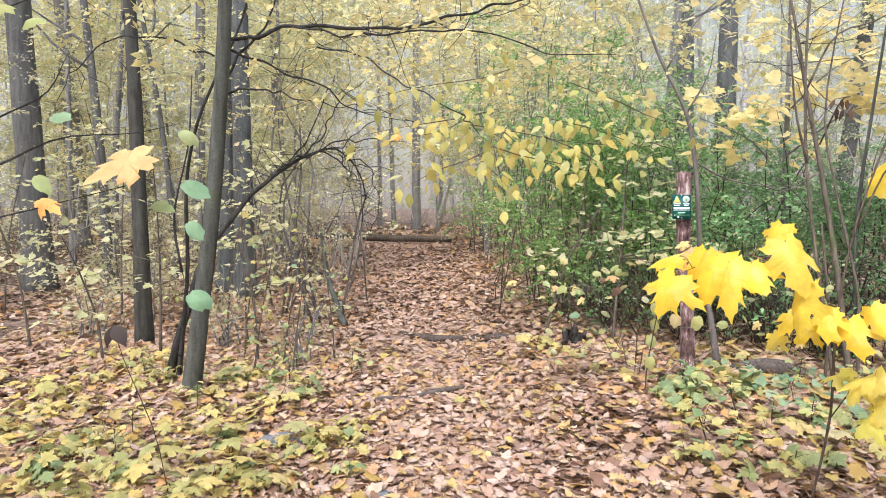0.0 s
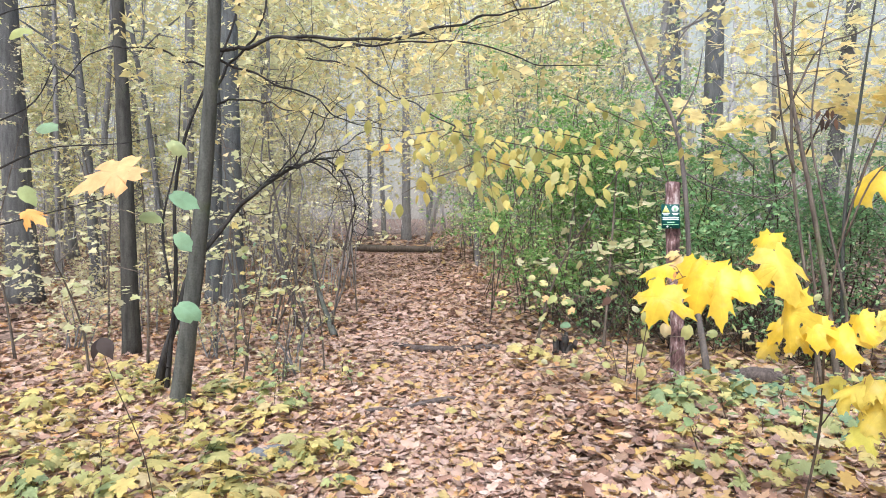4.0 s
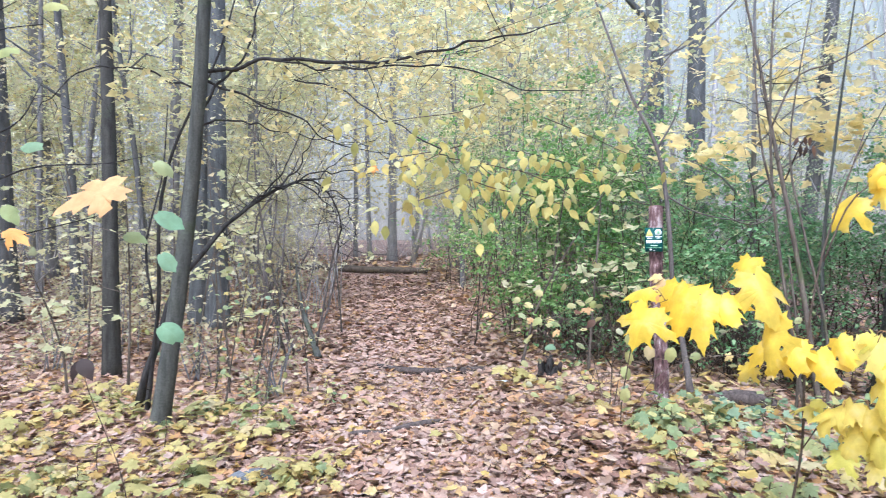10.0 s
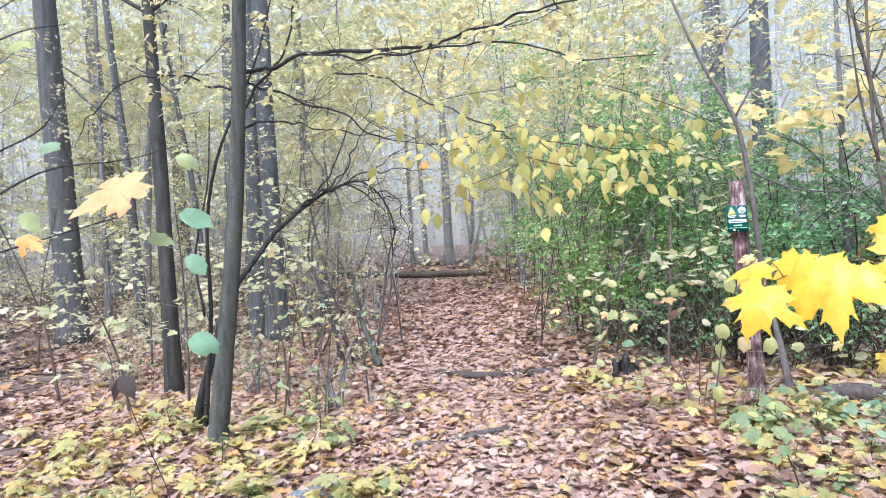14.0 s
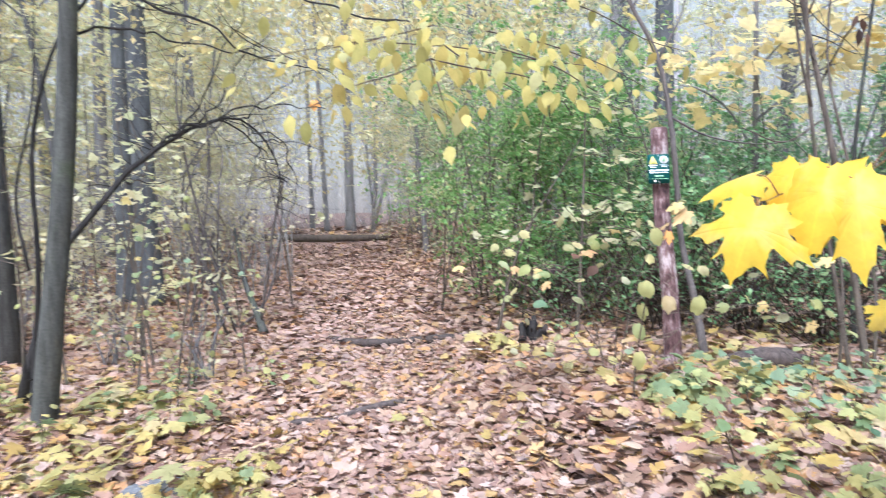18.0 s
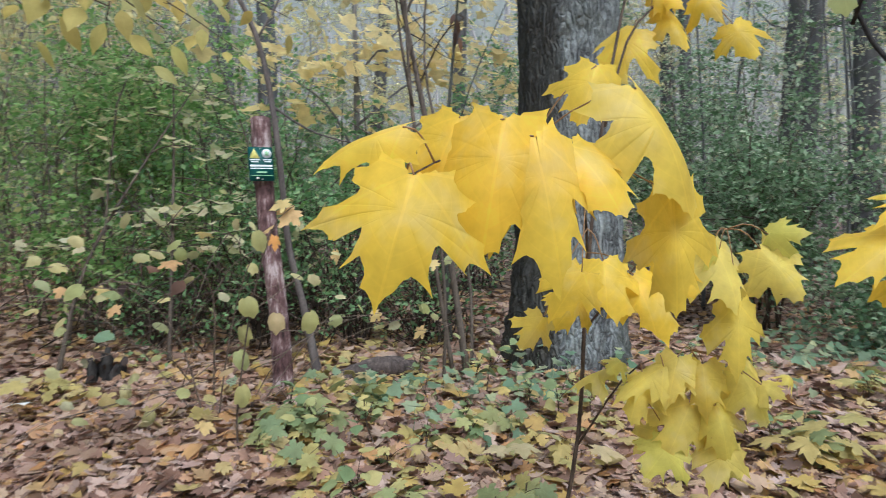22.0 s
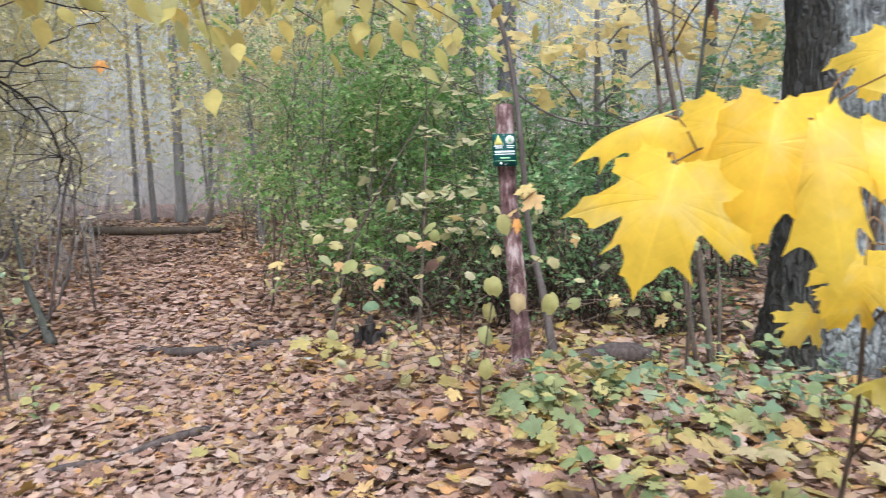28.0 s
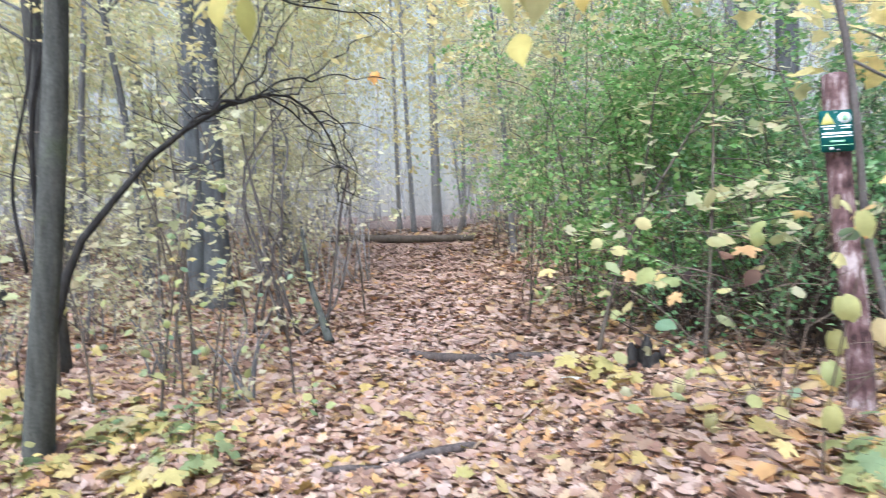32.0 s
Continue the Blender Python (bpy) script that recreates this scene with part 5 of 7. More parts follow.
# ---- marker post with its sign ----
post = thing("marker_post", (1.74, 4.37, 0.28), "leaning wooden marker post with flaking red-brown paint", "post")
PB, PT = np.array([1.765, 4.47, 0.2]), np.array([1.81, 4.80, 1.755])
V, F = tube([PB, PB + 0.33 * (PT - PB) + np.array([0.012, 0, 0]), PB + 0.66 * (PT - PB) - np.array([0.01, 0, 0]), PT], (0.054, 0.050, 0.050, 0.053), 18, 40, 0.025)
piece("shaft", (V, F), POST_PAINT, post)
axis_up = unit(PT - PB)
face = np.array([-0.22, -1.0, 0.0])
face = unit(face - (face @ axis_up) * axis_up)
across = np.cross(axis_up, face)
sign_mid = np.array([1.757, 4.690, 1.500]) + 0.012 * face


def plate(w, h, thick, at_u=0.0, at_v=0.0, out=0.0, corners=None, bevel=0.0):
    """A flat plate on the sign's face, w by h, with its middle shifted along and up the face."""
    if corners is None:
        b = bevel
        corners = [(-w / 2 + b, -h / 2), (w / 2 - b, -h / 2), (w / 2, -h / 2 + b), (w / 2, h / 2 - b), (w / 2 - b, h / 2), (-w / 2 + b, h / 2), (-w / 2, h / 2 - b), (-w / 2, -h / 2 + b)]
    n = len(corners)
    rows = [sign_mid + across * (u + at_u) + axis_up * (v + at_v) + face * (out + d) for d in (0, thick) for u, v in corners]
    rows += [sign_mid + across * at_u + axis_up * at_v + face * out, sign_mid + across * at_u + axis_up * at_v + face * (out + thick)]
    F = []
    for i in range(n):
        j = (i + 1) % n
        F += [(i, j, j + n), (i, j + n, i + n), (j, i, 2 * n), (i + n, j + n, 2 * n + 1)]
    return np.array(rows), np.array(F)


SIGN_GREEN = plain_material("dark_green_enamel", (0.010, 0.085, 0.075), 0.35)
SIGN_WHITE = plain_material("white_print", (0.75, 0.78, 0.76), 0.4)
SIGN_YELLOW = plain_material("yellow_print", (0.75, 0.70, 0.20), 0.4)
SIGN_PALE = plain_material("pale_green_print", (0.30, 0.55, 0.30), 0.4)
METAL = plain_material("zinc_screw", (0.5, 0.5, 0.5), 0.35)
board = piece("sign_board", plate(0.128, 0.182, 0.006, bevel=0.006), SIGN_GREEN, post, "dark green trail sign with pale print", smooth=False)
piece("triangle", plate(0, 0, 0.0012, -0.032, 0.052, 0.006, [(-0.027, -0.022), (0.027, -0.022), (0, 0.032)]), SIGN_YELLOW, board, smooth=False)
piece("disc", plate(0, 0, 0.0012, 0.033, 0.056, 0.006, [(0.025 * math.cos(a), 0.025 * math.sin(a)) for a in np.linspace(0, 6.283, 20)[:-1]]), SIGN_WHITE, board, smooth=False)
piece("disc_mark", plate(0, 0, 0.001, 0.033, 0.056, 0.0074, [(0.012 * math.cos(a), 0.015 * math.sin(a)) for a in (0.4, 1.6, 2.6, 3.9, 5.2)]), SIGN_PALE, board, smooth=False)
for u, v, w, h, mt in ((-0.032, 0.022, 0.050, 0.006, SIGN_WHITE), (-0.032, 0.011, 0.036, 0.005, SIGN_WHITE), (0.034, 0.022, 0.044, 0.005, SIGN_WHITE), (0.034, 0.012, 0.032, 0.005, SIGN_WHITE),
                       (0.0, -0.010, 0.112, 0.010, SIGN_WHITE), (0.0, -0.024, 0.112, 0.005, SIGN_WHITE), (0.0, -0.045, 0.052, 0.008, SIGN_PALE), (0.0, -0.062, 0.112, 0.003, SIGN_PALE)):
    piece("print_bar", plate(w, h, 0.001, u, v, 0.006), mt, board, smooth=False)
piece("print_dot", plate(0, 0, 0.001, -0.024, -0.076, 0.006, [(0.007 * math.cos(a), 0.007 * math.sin(a)) for a in np.linspace(0, 6.283, 12)[:-1]]), SIGN_WHITE, board, smooth=False)
for v in (0.082, -0.083):
    piece("screw", plate(0, 0, 0.003, 0.0, v, 0.006, [(0.004 * math.cos(a), 0.004 * math.sin(a)) for a in np.linspace(0, 6.283, 9)[:-1]]), METAL, board, smooth=False)

# ---- stems around the post ----
plant("thin_sapling", (1.97, 4.78, 0.3), "thin curved sapling growing close behind the marker post", "tree",
      [(2.08, 4.66, 0.22), (2.03, 4.74, 0.67), (1.975, 4.82, 1.05), (1.96, 4.85, 1.36), (1.92, 4.89, 1.88), (1.84, 4.92, 2.26), (1.66, 4.95, 2.61), (1.48, 4.99, 3.08), (1.2, 5.1, 3.9)],
      (0.023, 0.020, 0.019, 0.018, 0.017, 0.015, 0.012, 0.009, 0.004), BARK_FLECK,
      [([(1.86, 4.92, 2.22), (2.0, 4.9, 2.5), (2.05, 4.9, 2.8)], (0.008, 0.005, 0.003)), ([(1.92, 4.89, 1.85), (2.15, 4.85, 1.72), (2.45, 4.8, 1.66), (2.7, 4.75, 1.68)], (0.008, 0.005, 0.003)),
       ([(1.70, 4.95, 2.55), (1.9, 4.9, 2.9), (2.1, 4.8, 3.1)], (0.007, 0.005, 0.003))])
clump_label = "clump of grey-brown saplings rising beside the oak"
clump = plant("sapling_clump", (2.68, 4.12, 0.32), clump_label, "tree",
      [(2.73, 4.13, 0.25), (2.62, 4.18, 1.07), (2.50, 4.23, 1.77), (2.40, 4.27, 2.28), (2.33, 4.31, 2.71), (2.18, 4.35, 3.4), (1.93, 4.40, 4.6)], (0.02016, 0.01764, 0.01512, 0.0126, 0.01008, 0.00756, 0.00336), BARK_BROWN,
      [([(2.61, 4.10, 0.25), (2.48, 4.13, 1.0), (2.38, 4.18, 1.75), (2.35, 4.20, 2.4), (2.38, 4.25, 3.1), (2.43, 4.30, 4.0)], (0.01344, 0.01092, 0.0084, 0.0042)),
       ([(2.78, 4.16, 0.25), (2.76, 4.16, 0.9), (2.63, 4.25, 1.6), (2.55, 4.30, 2.2), (2.68, 4.30, 3.2)], (0.01176, 0.00924, 0.00756, 0.00336)),
       ([(2.55, 4.14, 0.25), (2.53, 4.10, 0.8), (2.45, 4.10, 1.4)], (0.01092, 0.00924, 0.00588)),
       ([(2.40, 4.26, 2.3), (2.53, 4.20, 2.62), (2.78, 4.15, 2.72), (3.13, 4.05, 2.95)], (0.00756, 0.00588, 0.00336)),
       ([(2.38, 4.18, 1.8), (2.23, 4.10, 2.2), (2.13, 4.05, 2.9)], (0.01008, 0.00672, 0.00336)), ([(2.50, 4.23, 1.75), (2.28, 4.25, 1.62), (2.03, 4.25, 1.7)], (0.00672, 0.0042, 0.00252))], flare=0.15)
one_leaf(arch, MAPLE_BLADE, ORANGE, (-0.47, 6.4, 2.19), (-0.47, 6.36, 2.1), 0.11, (0, -0.9, 0.4), label="single orange leaf")
bare_twigs(clump, [(2.62, 4.18, 1.07), (2.50, 4.23, 1.77), (2.40, 4.27, 2.28), (2.33, 4.31, 2.71), (2.18, 4.35, 3.4)], 13, 0.75, 0.0035, 0.5)
bare_twigs(clump, [(2.48, 4.13, 1.0), (2.38, 4.18, 1.75), (2.35, 4.20, 2.4), (2.38, 4.25, 3.1)], 11, 0.65, 0.003, 0.5)
plant("thin_sapling", (3.25, 4.9, 0.3), "thin dark sapling standing behind the yellow maple", "tree",
      [(3.25, 4.9, 0.25), (3.2, 4.9, 1.4), (3.25, 4.85, 2.4), (3.35, 4.8, 3.6)], (0.016, 0.014, 0.011, 0.004), BARK, [([(3.22, 4.9, 1.5), (3.35, 4.8, 2.1), (3.6, 4.7, 2.7)], (0.008, 0.005, 0.003))])
# thin bare saplings in the dusk behind the oak
for x, y, h, lean in ((5.6, 2.7, 3.6, 0.3), (6.1, 3.3, 4.2, -0.25), (6.6, 2.3, 3.8, 0.2), (7.2, 3.6, 4.5, -0.3), (7.9, 2.9, 4.6, 0.35), (5.9, 4.4, 4.0, -0.2), (6.9, 4.7, 4.4, 0.3), (8.4, 4.2, 4.8, -0.3), (7.6, 1.4, 4.2, 0.25), (6.3, 1.5, 3.4, -0.2)):
    z = float(height(x, y))
    line = [(x, y, z - 0.05), (x + 0.2 * lean, y, z + 0.33 * h), (x + 0.6 * lean, y - 0.3 * lean, z + 0.66 * h), (x + lean, y - 0.6 * lean, z + h)]
    bits = []
    C = spline(line, 30)
    for q in range(11):
        turn = rng.uniform(0, 6.28)
        bits.append(wander(C[rng.integers(7, 28)], (math.cos(turn), math.sin(turn), rng.uniform(0.1, 0.8)), rng.uniform(0.5, 1.3), 0.005, 0.25, 5))
    ob = plant("thin_sapling", (x, y, z), "thin dark bare sapling among the shrubs behind the oak", "tree", line, (0.016, 0.013, 0.009, 0.003), BARK_DUSK, bits, sides=6, n=16, group="thin saplings behind the oak")
    P = np.array([C[rng.integers(8, 30)] + 0.4 * rng.standard_normal(3) for q in range(14)])
    tagged(piece("foliage", sprays(P, rng.standard_normal((14, 3)) * (1, 1, 0.3), 0.3, 5, 0.07)[0], BLUEGREEN if rng.uniform() < 0.6 else PALE, ob), kind="stuff")
hang = thing("withered_leaves", (2.5, 3.95, 2.2), "withered dark leaves hanging from a bare twig", "dead leaves")
piece("twig", tube([(2.62, 4.46, 1.95), (2.52, 4.1, 2.18), (2.40, 3.8, 2.17), (2.22, 3.66, 2.13)], (0.006, 0.004, 0.002), 5, 8), TWIG, hang)
for q in range(6):
    b = np.array([2.22 + 0.05 * q, 3.66 + 0.05 * q, 2.13 + 0.008 * q - 0.05 * (q % 2)])
    one_leaf(hang, OVAL_BLADE, WITHERED, b, b + np.array([0.02 * (q % 3 - 1), 0.01, -0.06 - 0.02 * (q % 2)]), 0.022, (-0.5, -0.8, 0.1))

# ---- yellow maple saplings ----
rng = np.random.default_rng(27)
MAPLE_NEAR = [
    (0.77, 2.05, 1.29, 0.705, 2.03, 1.155, 0.208),
    (0.80, 2.11, 1.35, 0.71, 2.18, 1.31, 0.105),
    (0.90, 2.04, 1.36, 0.84, 2.02, 1.19, 0.197),
    (0.93, 2.02, 1.34, 0.91, 1.95, 1.17, 0.165),
    (0.89, 2.11, 1.37, 0.83, 2.11, 1.27, 0.157),
    (0.99, 2.01, 1.33, 1.00, 1.93, 1.25, 0.146),
    (1.12, 2.07, 1.46, 1.08, 2.07, 1.37, 0.115),
    (1.085, 1.98, 1.41, 1.11, 1.885, 1.25, 0.180),
    (1.13, 1.95, 1.27, 1.10, 1.92, 1.10, 0.118),
    (1.26, 2.20, 1.14, 1.20, 2.22, 1.06, 0.123),
    (1.25, 2.28, 1.05, 1.20, 2.29, 0.99, 0.091),
]
MAPLE_MID = [
    (1.38, 2.25, 1.16, 1.33, 2.20, 1.06, 0.140),
    (1.44, 2.22, 1.13, 1.42, 2.14, 1.01, 0.150),
    (1.50, 2.20, 1.18, 1.49, 2.12, 1.09, 0.130),
    (1.36, 2.28, 1.10, 1.29, 2.30, 1.02, 0.110),
    (1.58, 2.13, 1.19, 1.58, 2.06, 1.07, 0.181),
    (1.64, 2.06, 1.18, 1.66, 1.97, 1.08, 0.145),
    (1.61, 2.09, 1.07, 1.57, 2.06, 0.93, 0.120),
    (1.59, 2.12, 1.18, 1.54, 2.12, 1.22, 0.108),
    (1.65, 2.05, 1.21, 1.66, 1.98, 1.22, 0.084),
]
MAPLE_LOW = [
    (1.54, 2.21, 0.93, 1.42, 2.27, 0.86, 0.135),
    (1.56, 2.19, 0.95, 1.50, 2.18, 0.84, 0.160),
    (1.59, 2.15, 0.94, 1.55, 2.11, 0.82, 0.172),
    (1.64, 2.09, 0.92, 1.64, 2.01, 0.80, 0.135),
    (1.51, 2.24, 0.90, 1.45, 2.24, 0.80, 0.135),
    (1.58, 2.17, 0.85, 1.49, 2.18, 0.72, 0.185),
    (1.61, 2.13, 0.85, 1.58, 2.07, 0.73, 0.172),
    (1.66, 2.06, 0.90, 1.65, 2.00, 0.89, 0.099),
    (1.55, 2.19, 0.77, 1.46, 2.22, 0.69, 0.160),
    (1.62, 2.11, 0.77, 1.55, 2.11, 0.67, 0.148),
]
MAPLE_HIGH = [
    (1.74, 2.37, 1.79, 1.73, 2.29, 1.74, 0.100),
    (1.80, 2.29, 1.77, 1.79, 2.22, 1.71, 0.114),
    (1.85, 2.23, 1.70, 1.83, 2.17, 1.61, 0.129),
    (1.70, 2.40, 1.70, 1.60, 2.45, 1.60, 0.186),
    (1.75, 2.35, 1.74, 1.74, 2.28, 1.64, 0.100),
    (1.76, 2.34, 1.82, 1.69, 2.34, 1.74, 0.086),
]
MAPLE_RIGHT = [
    (1.51, 1.75, 1.28, 1.43, 1.79, 1.25, 0.122),
    (1.48, 1.78, 1.22, 1.39, 1.83, 1.16, 0.141),
    (1.51, 1.75, 1.20, 1.46, 1.74, 1.05, 0.178),
    (1.58, 1.68, 1.27, 1.52, 1.68, 1.18, 0.169),
    (1.61, 1.63, 1.29, 1.54, 1.65, 1.27, 0.112),
    (1.60, 1.65, 1.24, 1.59, 1.60, 1.18, 0.112),
    (1.53, 1.72, 1.17, 1.50, 1.69, 1.09, 0.112),
    (1.64, 1.60, 1.28, 1.60, 1.58, 1.22, 0.103),
]
MAPLE_RLOW = [
    (1.67, 1.63, 0.91, 1.58, 1.67, 0.89, 0.118),
    (1.68, 1.61, 0.89, 1.65, 1.58, 0.84, 0.128),
    (1.65, 1.65, 0.87, 1.57, 1.67, 0.82, 0.108),
    (1.68, 1.60, 0.84, 1.61, 1.62, 0.79, 0.118),
]


maple = thing("maple_sapling", (1.5, 2.5, float(height(1.5, 2.5))), "young Norway maple with large bright yellow leaves", "sapling")
mz = float(height(1.5, 2.5))
piece("stem", tube([(1.5, 2.5, mz - 0.05), (1.52, 2.42, 0.7), (1.50, 2.38, 1.1), (1.56, 2.38, 1.5), (1.72, 2.40, 1.95)], (0.005, 0.005, 0.004, 0.0025), 7, 16), TWIG, maple)
piece("twig", tube([(1.50, 2.38, 1.12), (1.3, 2.24, 1.28), (1.08, 2.15, 1.36), (0.90, 2.12, 1.34), (0.74, 2.10, 1.28)], (0.003, 0.0024, 0.0016, 0.001), 6, 14), TWIG, maple)
piece("twig", tube([(1.51, 2.38, 1.0), (1.57, 2.25, 1.18), (1.62, 2.12, 1.22)], (0.003, 0.002, 0.0012), 6, 8), TWIG, maple)
piece("twig", tube([(1.52, 2.42, 0.7), (1.56, 2.3, 0.9), (1.6, 2.18, 0.96)], (0.003, 0.002, 0.0012), 6, 8), TWIG, maple)
piece("twig", tube([(1.56, 2.38, 1.45), (1.66, 2.38, 1.68), (1.78, 2.32, 1.80)], (0.004, 0.003, 0.002), 6, 8), TWIG, maple)
sapling_right = thing("maple_sapling", (1.96, 1.82, float(height(1.96, 1.82))), "forked dark maple sapling with yellow leaves", "sapling")
rz = float(height(1.96, 1.82))
for line, rr in (([(1.98, 1.80, rz - 0.05), (1.97, 1.83, 0.8), (1.95, 1.84, 1.30), (1.96, 1.85, 1.44), (1.93, 1.98, 1.65), (1.90, 2.06, 1.95), (1.86, 2.15, 2.5)], (0.00675, 0.00675, 0.00675, 0.00675, 0.00525, 0.0045, 0.00225)),
                 ([(1.96, 1.85, 1.43), (2.03, 1.73, 1.52), (2.06, 1.62, 1.66), (2.10, 1.55, 1.95), (2.1, 1.5, 2.4)], (0.00675, 0.006, 0.0045, 0.00225)),
                 ([(2.05, 1.64, 1.64), (2.08, 1.5, 1.64), (2.06, 1.3, 1.68)], (0.00375, 0.003, 0.0015)),
                 ([(1.97, 1.82, 1.0), (1.8, 1.74, 1.25), (1.6, 1.68, 1.31), (1.5, 1.75, 1.29)], (0.0045, 0.003, 0.0015)),
                 ([(1.98, 1.81, 0.7), (1.8, 1.7, 0.9), (1.68, 1.62, 0.92)], (0.00375, 0.00225, 0.0015)),
                 ([(1.97, 1.83, 0.6), (2.05, 1.7, 1.0), (2.2, 1.6, 1.4), (2.3, 1.55, 2.0)], (0.003, 0.00225, 0.0015))):
    piece("stem", tube(line, rr, 7, 18), BARK_DARK, sapling_right)
piece("stem", tube([(1.92, 2.0, 1.66), (1.84, 1.93, 1.82), (1.75, 1.93, 2.0), (1.66, 1.95, 2.15), (1.5, 2.0, 2.38)], (0.0045, 0.00375, 0.00225), 6, 14), BARK_DARK, sapling_right)
for b, t, w in (((1.55, 1.99, 2.02), (1.55, 1.97, 1.93), 0.085), ((1.62, 1.97, 2.06), (1.60, 1.95, 2.0), 0.05), ((1.80, 1.93, 1.95), (1.87, 1.90, 1.92), 0.06), ((1.69, 1.95, 1.68), (1.69, 1.93, 1.62), 0.06), ((1.62, 1.7, 0.93), (1.60, 1.68, 0.85), 0.075),
                ((1.85, 1.9, 2.1), (1.92, 1.88, 2.06), 0.06)):
    one_leaf(sapling_right, ROUND_BLADE, LINDEN, b, t, w, (-0.6, -0.7, 0.4))
eye_mid = np.array([0.3, 1.2, 1.5])
STALK = plain_material("reddish_leaf_stalk", (0.34, 0.20, 0.09), 0.5)
for owner, rows in ((maple, MAPLE_NEAR), (maple, MAPLE_MID), (maple, MAPLE_LOW), (maple, MAPLE_HIGH), (sapling_right, MAPLE_RIGHT), (sapling_right, MAPLE_RLOW)):
    for row in rows:
        b, t = np.array(row[:3]), np.array(row[3:6])
        to_light = unit(eye_mid - b) * (1, 1, 0.2) + np.array([0, 0, 0.75]) + 0.22 * rng.standard_normal(3)
        if rows is MAPLE_NEAR:
            b, t = b + (-0.012, 0, 0.01), t + (-0.012, 0, 0.01)
        low = rows is MAPLE_LOW or rows is MAPLE_RLOW
        one_leaf(owner, MAPLE_BLADE, MAPLE_LEMON if low or (rows is MAPLE_MID and b[0] > 1.55) else MAPLE, b, b + (0.85 if low else 1.0) * (t - b), (0.88 if low else 1.12) * row[6], to_light)
        if rows is MAPLE_LOW:
            c = b + rng.standard_normal(3) * (0.05, 0.05, 0.045)
            one_leaf(owner, MAPLE_BLADE, MAPLE_LEMON, c, c + 0.6 * (t - b) + 0.03 * rng.standard_normal(3), 0.6 * row[6], to_light + 0.4 * rng.standard_normal(3))
        near_by = [c for ob in owner.children if ob.name.startswith(("stem", "twig")) for c in (np.array(v.co) + np.array(owner.location) for v in list(ob.data.vertices)[::7])]
        hold = min(near_by, key=lambda c: float(((c - b) ** 2).sum()) + (0.0 if c[2] > b[2] - 0.05 else 0.02))
        piece("leaf_stalk", tube([hold, 0.5 * (hold + b) + np.array([0, 0, 0.015]), b], (0.0016, 0.0013, 0.0012), 4, 6), STALK, owner)


def leafy(owner, blade, mat, spots, size, width, spread=0.0, face=(0, -0.6, 0.8), fall=-0.6, name="leaf"):
    """Single leaves round given spots."""
    for s in spots:
        b = np.array(s, float) + spread * rng.standard_normal(3)
        d = unit(np.array([rng.standard_normal(), rng.standard_normal() - 0.2, fall + 0.3 * rng.standard_normal()]))
        k = size * rng.uniform(0.75, 1.2)
        one_leaf(owner, blade, mat, b, b + k * d, k * width, np.array(face) + 0.3 * rng.standard_normal(3), name)


# a taller maple further back, its leaves in flat yellow layers
back_maple = plant("maple_tree", (3.4, 6.3, 0.3), "young maple with flat layers of yellow leaves", "tree",
                   [(3.4, 6.3, 0.25), (3.35, 6.25, 1.6), (3.3, 6.2, 3.0), (3.25, 6.2, 5.0)], (0.035, 0.03, 0.02, 0.006), BARK_FAR,
                   [([(3.35, 6.25, 1.7), (2.9, 6.0, 2.1), (2.3, 5.8, 2.3)], (0.012, 0.008, 0.003)), ([(3.33, 6.2, 2.0), (3.8, 6.0, 2.4), (4.4, 5.9, 2.5)], (0.012, 0.008, 0.003)),
                    ([(3.3, 6.2, 2.4), (3.4, 5.7, 2.7), (3.5, 5.2, 2.8)], (0.01, 0.006, 0.003))])
layers = []
for cx, cy, cz, wx, m in ((2.6, 5.9, 2.35, 0.40, 34), (3.3, 5.9, 2.55, 0.45, 40), (4.1, 5.9, 2.5, 0.5, 44), (4.5, 6.1, 2.85, 0.45, 30), (3.5, 5.6, 2.9, 0.4, 26), (2.9, 6.0, 2.05, 0.35, 18), (4.9, 6.3, 2.3, 0.5, 24), (3.9, 6.0, 3.3, 0.6, 24), (2.5, 6.1, 3.2, 0.6, 20)):
    m = int(1.7 * m)
    P = np.array([cx, cy, cz]) + rng.standard_normal((m, 3)) * (0.75 * wx, 0.35, 0.10)
    layers.append(placed(MAPLE_SMALL, P, rng.standard_normal((m, 3)) * (1, 1, 0.4) - (0, 0.3, 0.3), np.array([0, -0.5, 0.9]) + 0.3 * rng.standard_normal((m, 3)), 0.125 * rng.uniform(0.7, 1.2, m)))
tagged(piece("crown", joined(layers), MAPLE_FAR, back_maple), kind="stuff")
gold_back = plant("maple_tree", (0.9, 12.5, 0.3), "thin maple glowing yellow over the path", "tree",
                  [(0.9, 12.5, 0.2), (0.7, 12.3, 3.0), (0.4, 12, 6.0)], (0.05, 0.035, 0.01), BARK_FAR)
P = np.array([0.3, 11.2, 5.2]) + rng.standard_normal((150, 3)) * (1.1, 0.8, 0.7)
piece("crown", placed(MAPLE_SMALL, P, rng.standard_normal((150, 3)) - (0, 0, 0.4), np.array([0, -0.5, 0.9]) + 0.4 * rng.standard_normal((150, 3)), 0.17), MAPLE_FAR, gold_back)

